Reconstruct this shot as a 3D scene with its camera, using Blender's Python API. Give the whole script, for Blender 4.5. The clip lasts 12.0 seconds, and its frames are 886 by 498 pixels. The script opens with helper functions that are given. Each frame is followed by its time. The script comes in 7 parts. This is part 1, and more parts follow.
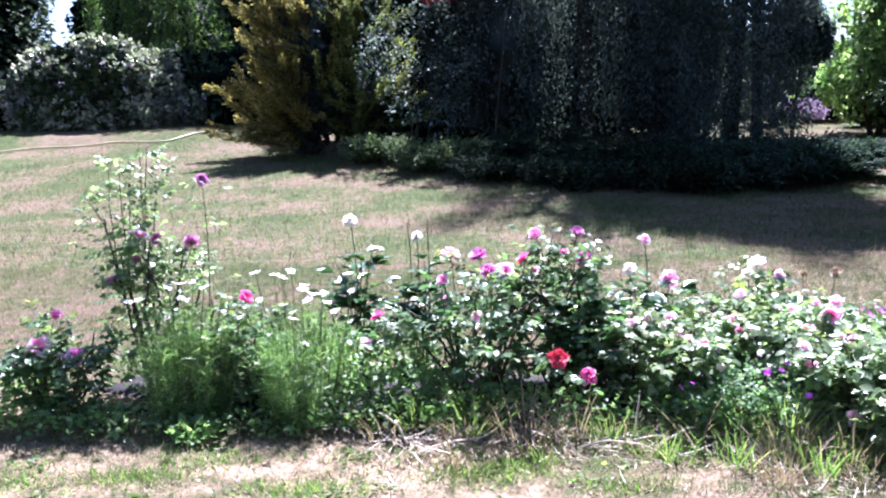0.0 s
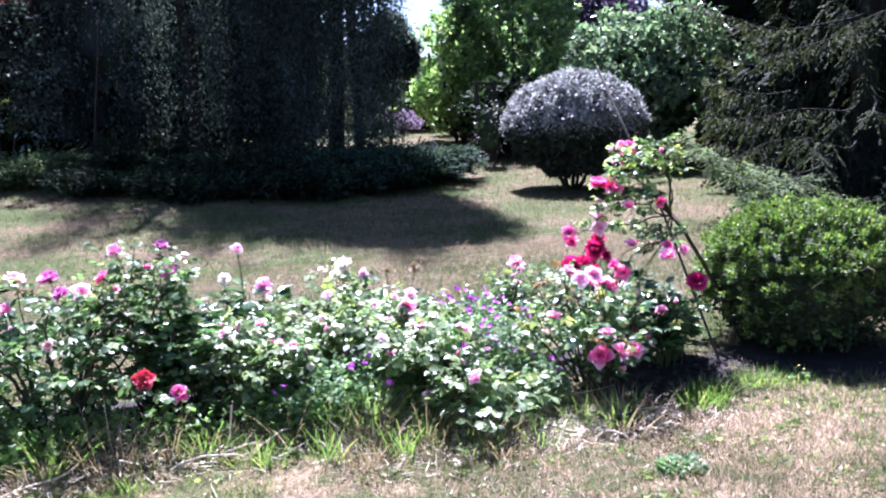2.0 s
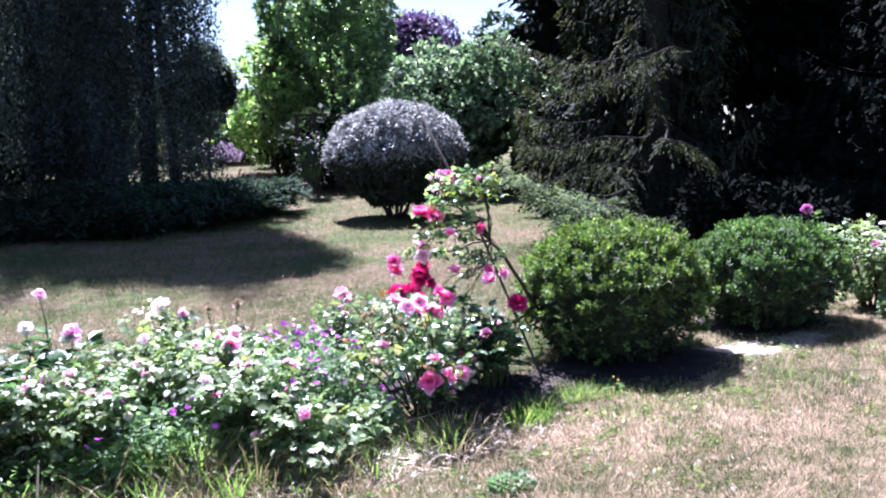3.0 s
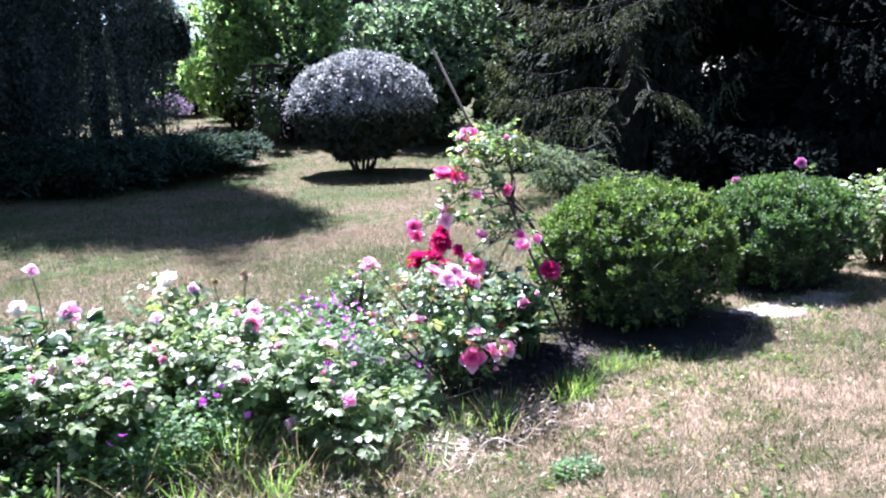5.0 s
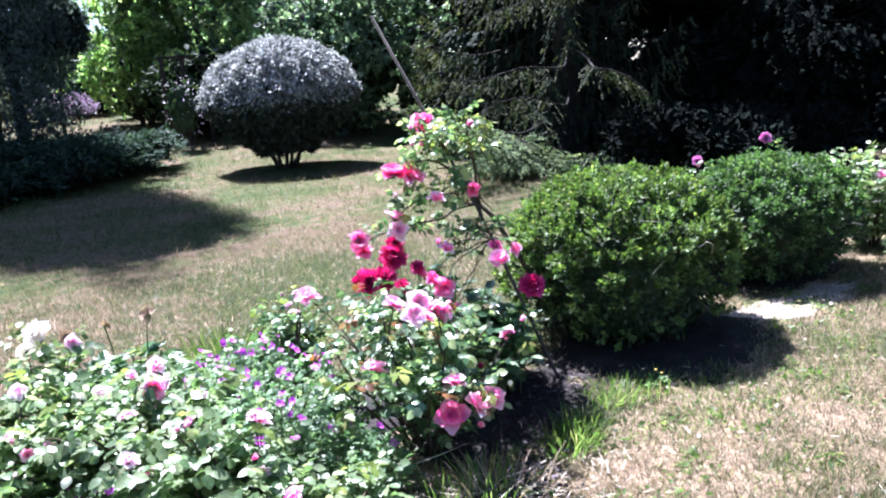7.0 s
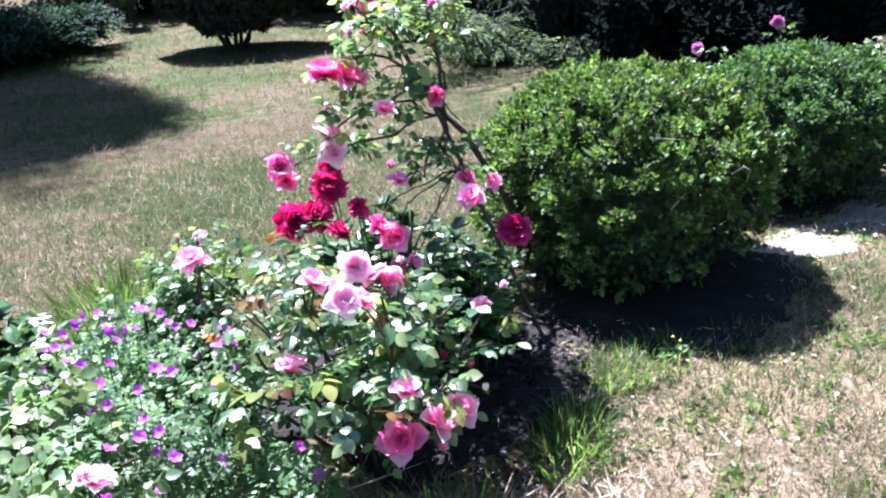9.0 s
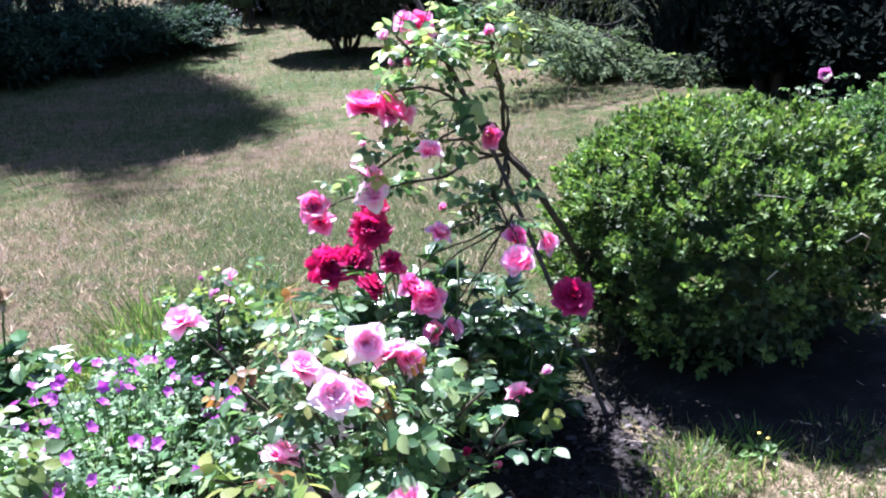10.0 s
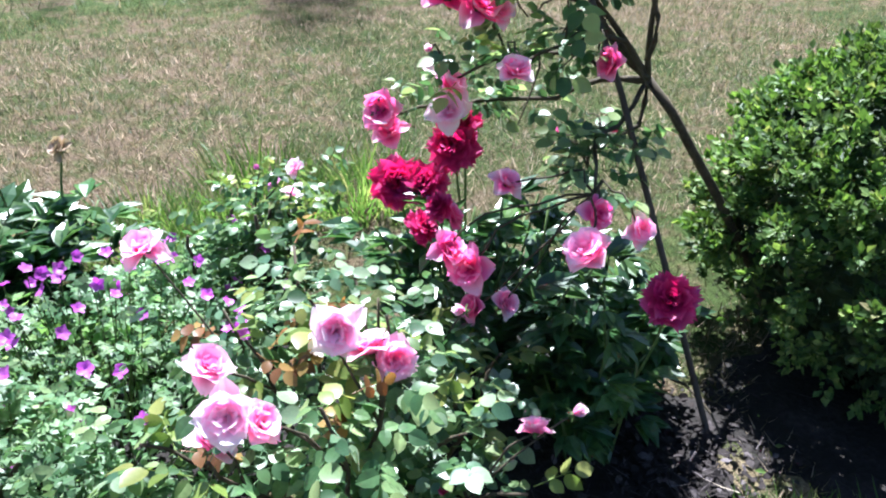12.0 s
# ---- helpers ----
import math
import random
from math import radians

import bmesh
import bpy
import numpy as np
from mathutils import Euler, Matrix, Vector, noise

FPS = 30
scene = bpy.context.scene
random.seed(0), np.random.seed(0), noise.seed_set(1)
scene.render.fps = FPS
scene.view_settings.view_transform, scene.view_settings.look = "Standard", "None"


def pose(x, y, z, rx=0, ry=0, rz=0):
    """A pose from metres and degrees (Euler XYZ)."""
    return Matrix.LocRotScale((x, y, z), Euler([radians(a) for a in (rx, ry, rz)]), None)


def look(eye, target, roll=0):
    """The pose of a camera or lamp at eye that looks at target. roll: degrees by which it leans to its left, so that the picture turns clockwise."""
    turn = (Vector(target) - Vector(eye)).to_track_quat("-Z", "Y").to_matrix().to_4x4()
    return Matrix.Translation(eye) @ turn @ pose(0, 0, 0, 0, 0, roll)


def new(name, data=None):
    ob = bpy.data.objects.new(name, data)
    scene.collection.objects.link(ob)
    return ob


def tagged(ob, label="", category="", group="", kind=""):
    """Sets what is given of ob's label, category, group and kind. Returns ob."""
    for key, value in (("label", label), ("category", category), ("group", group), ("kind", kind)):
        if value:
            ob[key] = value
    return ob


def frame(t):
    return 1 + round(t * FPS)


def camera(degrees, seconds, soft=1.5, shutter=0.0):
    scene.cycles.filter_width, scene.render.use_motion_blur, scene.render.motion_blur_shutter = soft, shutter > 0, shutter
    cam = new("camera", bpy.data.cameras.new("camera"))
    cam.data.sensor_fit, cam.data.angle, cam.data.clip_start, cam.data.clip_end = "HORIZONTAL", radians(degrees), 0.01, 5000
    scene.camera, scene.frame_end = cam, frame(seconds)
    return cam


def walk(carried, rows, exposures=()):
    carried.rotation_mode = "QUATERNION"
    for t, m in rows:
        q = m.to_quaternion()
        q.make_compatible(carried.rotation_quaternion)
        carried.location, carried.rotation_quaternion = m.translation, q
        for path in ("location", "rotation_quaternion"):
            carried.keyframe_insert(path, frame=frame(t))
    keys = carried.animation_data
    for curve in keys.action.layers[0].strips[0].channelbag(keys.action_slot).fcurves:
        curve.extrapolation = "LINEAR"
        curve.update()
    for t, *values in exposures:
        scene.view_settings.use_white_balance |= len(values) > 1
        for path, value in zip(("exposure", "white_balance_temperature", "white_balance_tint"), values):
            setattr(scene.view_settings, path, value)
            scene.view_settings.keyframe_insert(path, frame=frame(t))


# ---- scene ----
cam = camera(56.7, 12.0, soft=2.1)
PATH = [
    (0, (0.236, 0.16, 1.333), (0.194, 2.136, 1.029), -1.2),
    (0.5, (0.268, 0.146, 1.337), (0.416, 2.116, 1.024), -1.8),
    (1, (0.316, 0.141, 1.329), (0.7, 2.081, 1.028), -2.5),
    (1.5, (0.369, 0.13, 1.321), (0.983, 2.011, 1.026), -2.1),
    (2, (0.418, 0.124, 1.321), (1.242, 1.922, 1.022), -1.4),
    (2.5, (0.43, 0.125, 1.315), (1.46, 1.817, 1.044), -1.8),
    (3, (0.427, 0.117, 1.324), (1.616, 1.707, 1.084), -2.3),
    (3.5, (0.387, 0.143, 1.335), (1.566, 1.735, 1.064), -1.3),
    (3.7, (0.389, 0.184, 1.339), (1.532, 1.795, 1.023), -0.9),
    (5.3, (0.29, 0.714, 1.372), (1.591, 2.185, 0.99), -3.2),
    (5.5, (0.321, 0.784, 1.362), (1.629, 2.244, 0.965), -3.5),
    (6, (0.474, 0.953, 1.346), (1.784, 2.424, 0.998), -3.8),
    (6.5, (0.612, 1.119, 1.341), (1.957, 2.531, 0.895), -3.9),
    (7, (0.777, 1.319, 1.341), (2.17, 2.697, 0.939), -4.7),
    (7.2, (0.83, 1.384, 1.335), (2.247, 2.72, 0.881), -4.7),
    (8.8, (1.408, 1.844, 1.303), (2.787, 3.138, 0.652), -3.5),
    (9, (1.47, 1.915, 1.297), (2.844, 3.199, 0.616), -4.1),
    (9.5, (1.674, 1.977, 1.309), (2.898, 3.397, 0.61), -4.3),
    (10, (1.844, 2.041, 1.324), (3.034, 3.508, 0.668), -3.1),
    (10.5, (1.974, 2.14, 1.341), (3.169, 3.608, 0.695), -2.9),
    (11, (2.116, 2.235, 1.392), (3.261, 3.717, 0.69), -1.5),
    (11.5, (2.339, 2.253, 1.417), (3.13, 3.863, 0.531), -0.5),
    (12, (2.462, 2.295, 1.365), (3.081, 3.907, 0.355), 0.7),
]
walk(cam, [(t, look(eye, target, roll)) for t, eye, target, roll in PATH], exposures=[(0, 2.38, 5420, 31), (3, 2.3, 5500, 31), (6.5, 2.37, 5520, 23), (9.5, 2.22, 5480, 20), (11, 2.19, 5520, 22), (12, 2.09, 5600, 9)])

# ---- world, sun, exposure ----
SUN_EL, SUN_AZ = 60.0, 14.0
world = bpy.data.worlds.new("sky")
scene.world = world
world.use_nodes = True
wn = world.node_tree
sky = wn.nodes.new("ShaderNodeTexSky")
sky.sky_type = "NISHITA"
sky.sun_disc = False
sky.sun_elevation, sky.sun_rotation = radians(SUN_EL), radians(SUN_AZ)
sky.air_density, sky.dust_density, sky.ozone_density = 1.0, 0.5, 1.0
wn.nodes["Background"].inputs["Strength"].default_value = 0.047
wn.links.new(sky.outputs[0], wn.nodes["Background"].inputs["Color"])
sun_dir = Vector((math.sin(radians(SUN_AZ)) * math.cos(radians(SUN_EL)), math.cos(radians(SUN_AZ)) * math.cos(radians(SUN_EL)), math.sin(radians(SUN_EL))))
sun_data = bpy.data.lights.new("sun", "SUN")
sun_data.energy, sun_data.angle, sun_data.color = 5.0, radians(0.53), (1.0, 0.96, 0.91)
sun = new("sun", sun_data)
sun.matrix_world = look(sun_dir * 60, (0, 0, 0))


# ---- helpers for building ----
rng = np.random.default_rng(11)


def ground_z(x, y):
    u = np.clip((np.asarray(y, float) - 12.0) / 14.0, 0, 1)
    v = np.clip((np.asarray(y, float) - 20.5) / 4.0, 0, 1) * np.clip((-np.asarray(x, float) - 3.0) / 3.0, 0, 1)
    return u * u * (3 - 2 * u) + 0.38 * v * v * (3 - 2 * v)


def lawn_z(x, y):
    """The lawn's surface: the slope with its small hollows."""
    x, y = np.asarray(x, float), np.asarray(y, float)
    return ground_z(x, y) + 0.008 * np.sin(1.9 * x + 0.6 * y) * np.cos(1.3 * y - 0.4 * x) + 0.005 * np.sin(5.1 * x + 2.2 * y) * np.sin(4.3 * y - 1.7 * x)


def mesh_np(name, verts, faces, mat=None, smooth=False):
    """A mesh from arrays: verts (n, 3), faces a list of integer arrays (m, k)."""
    me = bpy.data.meshes.new(name)
    verts = np.asarray(verts, np.float32).reshape(-1, 3)
    me.vertices.add(len(verts))
    me.vertices.foreach_set("co", verts.ravel())
    faces = [np.asarray(f, np.int32) for f in faces if len(f)]
    loops = np.concatenate([f.ravel() for f in faces])
    counts = np.concatenate([np.full(len(f), f.shape[1], np.int32) for f in faces])
    me.loops.add(len(loops))
    me.loops.foreach_set("vertex_index", loops)
    me.polygons.add(len(counts))
    me.polygons.foreach_set("loop_start", np.concatenate([[0], np.cumsum(counts)[:-1]]).astype(np.int32))
    me.polygons.foreach_set("use_smooth", np.full(len(counts), smooth, bool))
    me.update(calc_edges=True)
    me.validate()
    if mat:
        me.materials.append(mat)
    return me


class Geo:
    """Collects pieces of geometry for one mesh."""

    def __init__(self):
        self.v, self.f, self.n = [], [], 0

    def add(self, verts, faces):
        verts = np.asarray(verts, float).reshape(-1, 3)
        self.v.append(verts)
        for f in faces:
            self.f.append(np.asarray(f, int) + self.n)
        self.n += len(verts)
        return self

    def mesh(self, name, mat, smooth=False):
        groups = {}
        for f in self.f:
            groups.setdefault(f.shape[1], []).append(f)
        return mesh_np(name, np.concatenate(self.v), [np.concatenate(g) for g in groups.values()], mat, smooth)


def part(name, geo, mat, parent=None, label="", smooth=False, kind=""):
    """One mesh object from a Geo or a mesh, under a thing or a part."""
    me = geo.mesh(name, mat, smooth) if isinstance(geo, Geo) else geo
    ob = new(name, me)
    ob.parent = parent
    return tagged(ob, label=label, kind=kind)


def thing(name, at, label, category, group="", kind=""):
    ob = new(name)
    ob.empty_display_size = 0.1
    ob.location = at
    return tagged(ob, label, category, group, kind)


def unit(a):
    a = np.asarray(a, float)
    return a / np.maximum(np.linalg.norm(a, axis=-1, keepdims=True), 1e-9)


# leaf outlines: y runs from the stalk to the tip, x across, z up; unit length
LEAF2 = (np.array([[0, 0, 0], [-0.28, 0.45, 0.05], [0.28, 0.45, 0.05], [0, 1, -0.06]]), [np.array([[0, 2, 3, 1]])])
LEAF8 = (np.array([[0, 0, 0], [-0.26, 0.2, 0.07], [0, 0.22, 0.0], [0.26, 0.2, 0.07], [-0.33, 0.55, 0.06], [0, 0.55, -0.01], [0.33, 0.55, 0.06], [0, 1, -0.12]]),
         [np.array([[0, 2, 1], [0, 3, 2], [4, 5, 7], [5, 6, 7]]), np.array([[1, 2, 5, 4], [2, 3, 6, 5]])])


def oval_leaf(levels):
    """An oval leaflet folded along its midrib and bent down to the tip; levels: (along, half width)."""
    v, q, t = [[0, 0, 0]], [], []
    for y, w in levels:
        dip = -0.16 * y * y
        v += [[-w, y - 0.03, 0.22 * w + dip], [0, y, dip], [w, y - 0.03, 0.22 * w + dip]]
    n = len(levels)
    for k in range(n - 1):
        a = 1 + 3 * k
        q += [[a, a + 1, a + 4, a + 3], [a + 1, a + 2, a + 5, a + 4]]
    v.append([0, 1, -0.16])
    e = 1 + 3 * n
    t += [[0, 2, 1], [0, 3, 2], [e - 3, e - 2, e], [e - 2, e - 1, e]]
    return np.array(v), [np.array(q), np.array(t)]


OVAL = oval_leaf([(0.2, 0.29), (0.5, 0.36), (0.8, 0.24)])
OVALFINE = oval_leaf([(0.1, 0.19), (0.28, 0.32), (0.5, 0.365), (0.72, 0.29), (0.9, 0.13)])
NARROW = (np.array([[0, 0, 0], [-0.11, 0.4, 0.03], [0.11, 0.4, 0.03], [0, 1, -0.1]]), [np.array([[0, 2, 3, 1]])])
BLADE = (np.array([[-0.035, 0, 0], [0.035, 0, 0], [-0.028, 0.5, 0.05], [0.028, 0.5, 0.05], [0, 1, 0.2]]), [np.array([[0, 1, 3, 2]]), np.array([[2, 3, 4]])])
LEAF4 = (np.array([[0, 0, 0], [-0.27, 0.3, 0.06], [0.27, 0.3, 0.06], [-0.25, 0.68, 0.04], [0.25, 0.68, 0.04], [0, 1, -0.08]]), [np.array([[0, 2, 1], [3, 4, 5]]), np.array([[1, 2, 4, 3]])])
SPIKE = (np.array([[-0.05, 0, 0], [0.05, 0, 0], [0, 1, 0.12]]), [np.array([[0, 1, 2]])])
SPRAY = (np.array([[0, 0, 0], [-0.10, 0.30, 0], [0.10, 0.3, 0], [0, 0.55, 0.02], [-0.26, 0.52, -0.05], [0.26, 0.52, -0.05], [0, 1, -0.06], [-0.2, 0.86, -0.05], [0.2, 0.86, -0.05]]),
         [np.array([[0, 3, 1], [0, 2, 3], [1, 3, 4], [3, 2, 5], [3, 6, 7], [3, 8, 6]])])


def scatter(geo, pos, along, up, size, shape=LEAF2, width=1.0):
    """Adds one leaf of the shape at each place; along: towards the tip, up: the face's side."""
    tv, tf = shape
    pos, along, up = np.asarray(pos, float), unit(along), np.asarray(up, float)
    n = len(pos)
    if n == 0:
        return geo
    side = unit(np.cross(along, up))
    up = np.cross(side, along)
    size = np.broadcast_to(np.asarray(size, float), (n,))[:, None, None]
    width = np.broadcast_to(np.asarray(width, float), (n,))[:, None, None]
    v = pos[:, None] + size * (tv[None, :, 0:1] * width * side[:, None] + tv[None, :, 1:2] * along[:, None] + tv[None, :, 2:3] * up[:, None])
    base = (np.arange(n) * len(tv))[:, None, None]
    return geo.add(v.reshape(-1, 3), [(f[None] + base).reshape(-1, f.shape[1]) for f in tf])


def tube(geo, pts, r0, r1, sides=6):
    """A tapered tube along points."""
    pts = np.asarray(pts, float)
    n = len(pts)
    t = unit(np.gradient(pts, axis=0))
    ref = np.where(np.abs(t[:, 2:3]) > 0.9, [[1.0, 0, 0]], [[0, 0, 1.0]])
    a = unit(np.cross(t, ref))
    b = np.cross(t, a)
    r = np.linspace(r0, r1, n)[:, None, None]
    ang = np.linspace(0, 2 * math.pi, sides, endpoint=False)[None, :, None]
    v = pts[:, None] + r * (np.cos(ang) * a[:, None] + np.sin(ang) * b[:, None])
    i = np.arange(n - 1)[:, None] * sides
    j = np.arange(sides)[None]
    k = (j + 1) % sides
    q = np.stack([i + j, i + k, i + k + sides, i + j + sides], -1).reshape(-1, 4)
    cap = np.array([[(n - 1) * sides + s for s in range(sides)]])
    return geo.add(v.reshape(-1, 3), [q, cap])


def curve_pts(a, b, n=8, sag=0.0, wob=0.0, r=rng):
    """Points from a to b; sag lifts the middle, wob wanders."""
    a, b = np.asarray(a, float), np.asarray(b, float)
    u = np.linspace(0, 1, n)[:, None]
    p = a + (b - a) * u
    p[:, 2] += (4 * u * (1 - u))[:, 0] * sag
    w = r.normal(0, wob, (n, 3)).cumsum(0) if wob else 0
    return p + w * np.sin(u * math.pi)


def ball_pts(n, r=rng):
    return unit(r.normal(size=(n, 3)))


def lumps(n, centre, radii, count, low=-0.3, spread=0.72, lump=0.42, r=rng):
    """Leaf places on the outside of a crown made of lumps: places, outward directions."""
    c = ball_pts(count * 4, r)
    c = c[c[:, 2] > low][:count]
    c = c * spread * r.uniform(0.75, 1.0, (len(c), 1))
    rad = lump * r.uniform(0.7, 1.25, len(c))
    k = r.integers(0, len(c), n)
    d = ball_pts(n, r)
    d = unit(d + 0.6 * unit(c[k]))
    p = c[k] + d * rad[k, None] * r.uniform(0.75, 1.05, (n, 1))
    return np.asarray(centre) + p * np.asarray(radii), unit(d / np.asarray(radii))


def core(geo, centre, radii, seed=0, amount=0.25, rings=18, low=-1.0):
    """A bumpy closed blob, mostly coloured dark to stand for the shade inside a dense crown."""
    th = np.linspace(0, math.pi, rings)
    ph = np.linspace(0, 2 * math.pi, 2 * rings, endpoint=False)
    d = np.stack([np.sin(th)[:, None] * np.cos(ph), np.sin(th)[:, None] * np.sin(ph), np.broadcast_to(np.cos(th)[:, None], (rings, 2 * rings))], -1)
    v = []
    for row in d.reshape(-1, 3):
        s = 1 + amount * noise.noise(Vector(row * 2.3) + Vector((seed * 3.1, seed, 0))) + 0.5 * amount * noise.noise(Vector(row * 6) + Vector((seed, 0, 7)))
        v.append(row * s)
    v = np.array(v)
    v[:, 2] = np.maximum(v[:, 2], low)
    i = np.arange(rings - 1)[:, None] * 2 * rings
    j = np.arange(2 * rings)[None]
    k = (j + 1) % (2 * rings)
    q = np.stack([i + j, i + j + 2 * rings, i + k + 2 * rings, i + k], -1).reshape(-1, 4)
    return geo.add(np.asarray(centre) + v * np.asarray(radii), [q])


# ---- materials ----
def nodes_of(name):
    m = bpy.data.materials.new(name)
    m.use_nodes = True
    nt = m.node_tree
    return m, nt, nt.nodes["Principled BSDF"]


def ramp(nt, stops):
    n = nt.nodes.new("ShaderNodeValToRGB")
    e = n.color_ramp.elements
    e[0].position, e[0].color = stops[0][0], (*stops[0][1], 1)
    e[1].position, e[1].color = stops[-1][0], (*stops[-1][1], 1)
    for p, c in stops[1:-1]:
        x = e.new(p)
        x.color = (*c, 1)
    return n


def leaf_mat(name, stops, rough=0.4, glow=0.3, spec=0.5, mottle=0.25, through_tint=(0.95, 1.0, 0.68), patch_scale=4.0, patchy=0.35, drawn=1.0, rim=0.0):
    """Leaves or petals: each piece has its own shade, light passes through in part; rim: how far petals pale from heart
    to edge, as if sunlit there.
    """
    m, nt, b = nodes_of(name)
    g = nt.nodes.new("ShaderNodeNewGeometry")
    c = ramp(nt, stops)
    if rim:
        tc = nt.nodes.new("ShaderNodeTexCoord")
        far = nt.nodes.new("ShaderNodeVectorMath")
        far.operation = "LENGTH"
        nt.links.new(tc.outputs["Object"], far.inputs[0])
        edge = nt.nodes.new("ShaderNodeMapRange")
        edge.inputs[1].default_value, edge.inputs[2].default_value = 0.2, 0.56
        edge.inputs[3].default_value, edge.inputs[4].default_value = -0.12, rim
        nt.links.new(far.outputs["Value"], edge.inputs[0])
        info = nt.nodes.new("ShaderNodeObjectInfo")
        tone = nt.nodes.new("ShaderNodeMath")
        tone.operation = "MULTIPLY_ADD"
        tone.inputs[1].default_value = 0.45
        nt.links.new(info.outputs["Random"], tone.inputs[0])
        nt.links.new(edge.outputs[0], tone.inputs[2])
        nt.links.new(tone.outputs[0], c.inputs[0])
    else:
        nt.links.new(g.outputs["Random Per Island"], c.inputs[0])
    tx = nt.nodes.new("ShaderNodeTexNoise")
    tx.inputs["Scale"].default_value = 60.0
    tx.inputs["Detail"].default_value = 3.0
    hsv = nt.nodes.new("ShaderNodeHueSaturation")
    mp = nt.nodes.new("ShaderNodeMapRange")
    mp.inputs[1].default_value, mp.inputs[2].default_value = 0.3, 0.7
    mp.inputs[3].default_value, mp.inputs[4].default_value = 1 - mottle, 1 + mottle
    nt.links.new(tx.outputs["Fac"], mp.inputs[0])
    big = nt.nodes.new("ShaderNodeTexNoise")
    big.inputs["Scale"].default_value = patch_scale
    big.inputs["Detail"].default_value = 2.0
    mpg = nt.nodes.new("ShaderNodeMapping")
    mpg.inputs["Scale"].default_value = (1, 1, drawn)
    nt.links.new(g.outputs["Position"], mpg.inputs[0])
    nt.links.new(mpg.outputs[0], big.inputs["Vector"])
    mb = nt.nodes.new("ShaderNodeMapRange")
    mb.inputs[1].default_value, mb.inputs[2].default_value = 0.3, 0.7
    mb.inputs[3].default_value, mb.inputs[4].default_value = 1 - patchy, 1 + patchy
    nt.links.new(big.outputs["Fac"], mb.inputs[0])
    both = nt.nodes.new("ShaderNodeMath")
    both.operation = "MULTIPLY"
    nt.links.new(mp.outputs[0], both.inputs[0])
    nt.links.new(mb.outputs[0], both.inputs[1])
    nt.links.new(both.outputs[0], hsv.inputs["Value"])
    nt.links.new(c.outputs[0], hsv.inputs["Color"])
    nt.links.new(hsv.outputs[0], b.inputs["Base Color"])
    b.inputs["Roughness"].default_value = rough
    b.inputs["Specular IOR Level"].default_value = spec
    if glow:
        tr = nt.nodes.new("ShaderNodeBsdfTranslucent")
        mul = nt.nodes.new("ShaderNodeMix")
        mul.data_type, mul.blend_type = "RGBA", "MULTIPLY"
        mul.inputs[0].default_value = 1.0
        mul.inputs[7].default_value = (*[1.6 * v for v in through_tint], 1)
        nt.links.new(hsv.outputs[0], mul.inputs[6])
        nt.links.new(mul.outputs[2], tr.inputs["Color"])
        mx = nt.nodes.new("ShaderNodeMixShader")
        mx.inputs[0].default_value = glow
        nt.links.new(b.outputs[0], mx.inputs[1])
        nt.links.new(tr.outputs[0], mx.inputs[2])
        nt.links.new(mx.outputs[0], nt.nodes["Material Output"].inputs["Surface"])
    return m


def rough_mat(name, stops, scale=8.0, detail=6.0, rough=0.85, bump=0.4, bump_dist=0.01, fine=80.0, stretch=(1, 1, 1)):
    """Bark, soil, straw, stone: two scales of noise and relief."""
    m, nt, b = nodes_of(name)
    co = nt.nodes.new("ShaderNodeTexCoord")
    mpg = nt.nodes.new("ShaderNodeMapping")
    mpg.inputs["Scale"].default_value = stretch
    nt.links.new(co.outputs["Object"], mpg.inputs[0])
    a = nt.nodes.new("ShaderNodeTexNoise")
    a.inputs["Scale"].default_value, a.inputs["Detail"].default_value = scale, detail
    f = nt.nodes.new("ShaderNodeTexNoise")
    f.inputs["Scale"].default_value, f.inputs["Detail"].default_value = fine, 4.0
    nt.links.new(mpg.outputs[0], a.inputs["Vector"])
    nt.links.new(mpg.outputs[0], f.inputs["Vector"])
    mx = nt.nodes.new("ShaderNodeMix")
    mx.inputs[0].default_value = 0.4
    nt.links.new(a.outputs["Fac"], mx.inputs[2])
    nt.links.new(f.outputs["Fac"], mx.inputs[3])
    c = ramp(nt, stops)
    nt.links.new(mx.outputs[0], c.inputs[0])
    nt.links.new(c.outputs[0], b.inputs["Base Color"])
    bp = nt.nodes.new("ShaderNodeBump")
    bp.inputs["Strength"].default_value, bp.inputs["Distance"].default_value = bump, bump_dist
    nt.links.new(mx.outputs[0], bp.inputs["Height"])
    nt.links.new(bp.outputs[0], b.inputs["Normal"])
    b.inputs["Roughness"].default_value = rough
    b.inputs["Specular IOR Level"].default_value = 0.3
    return m


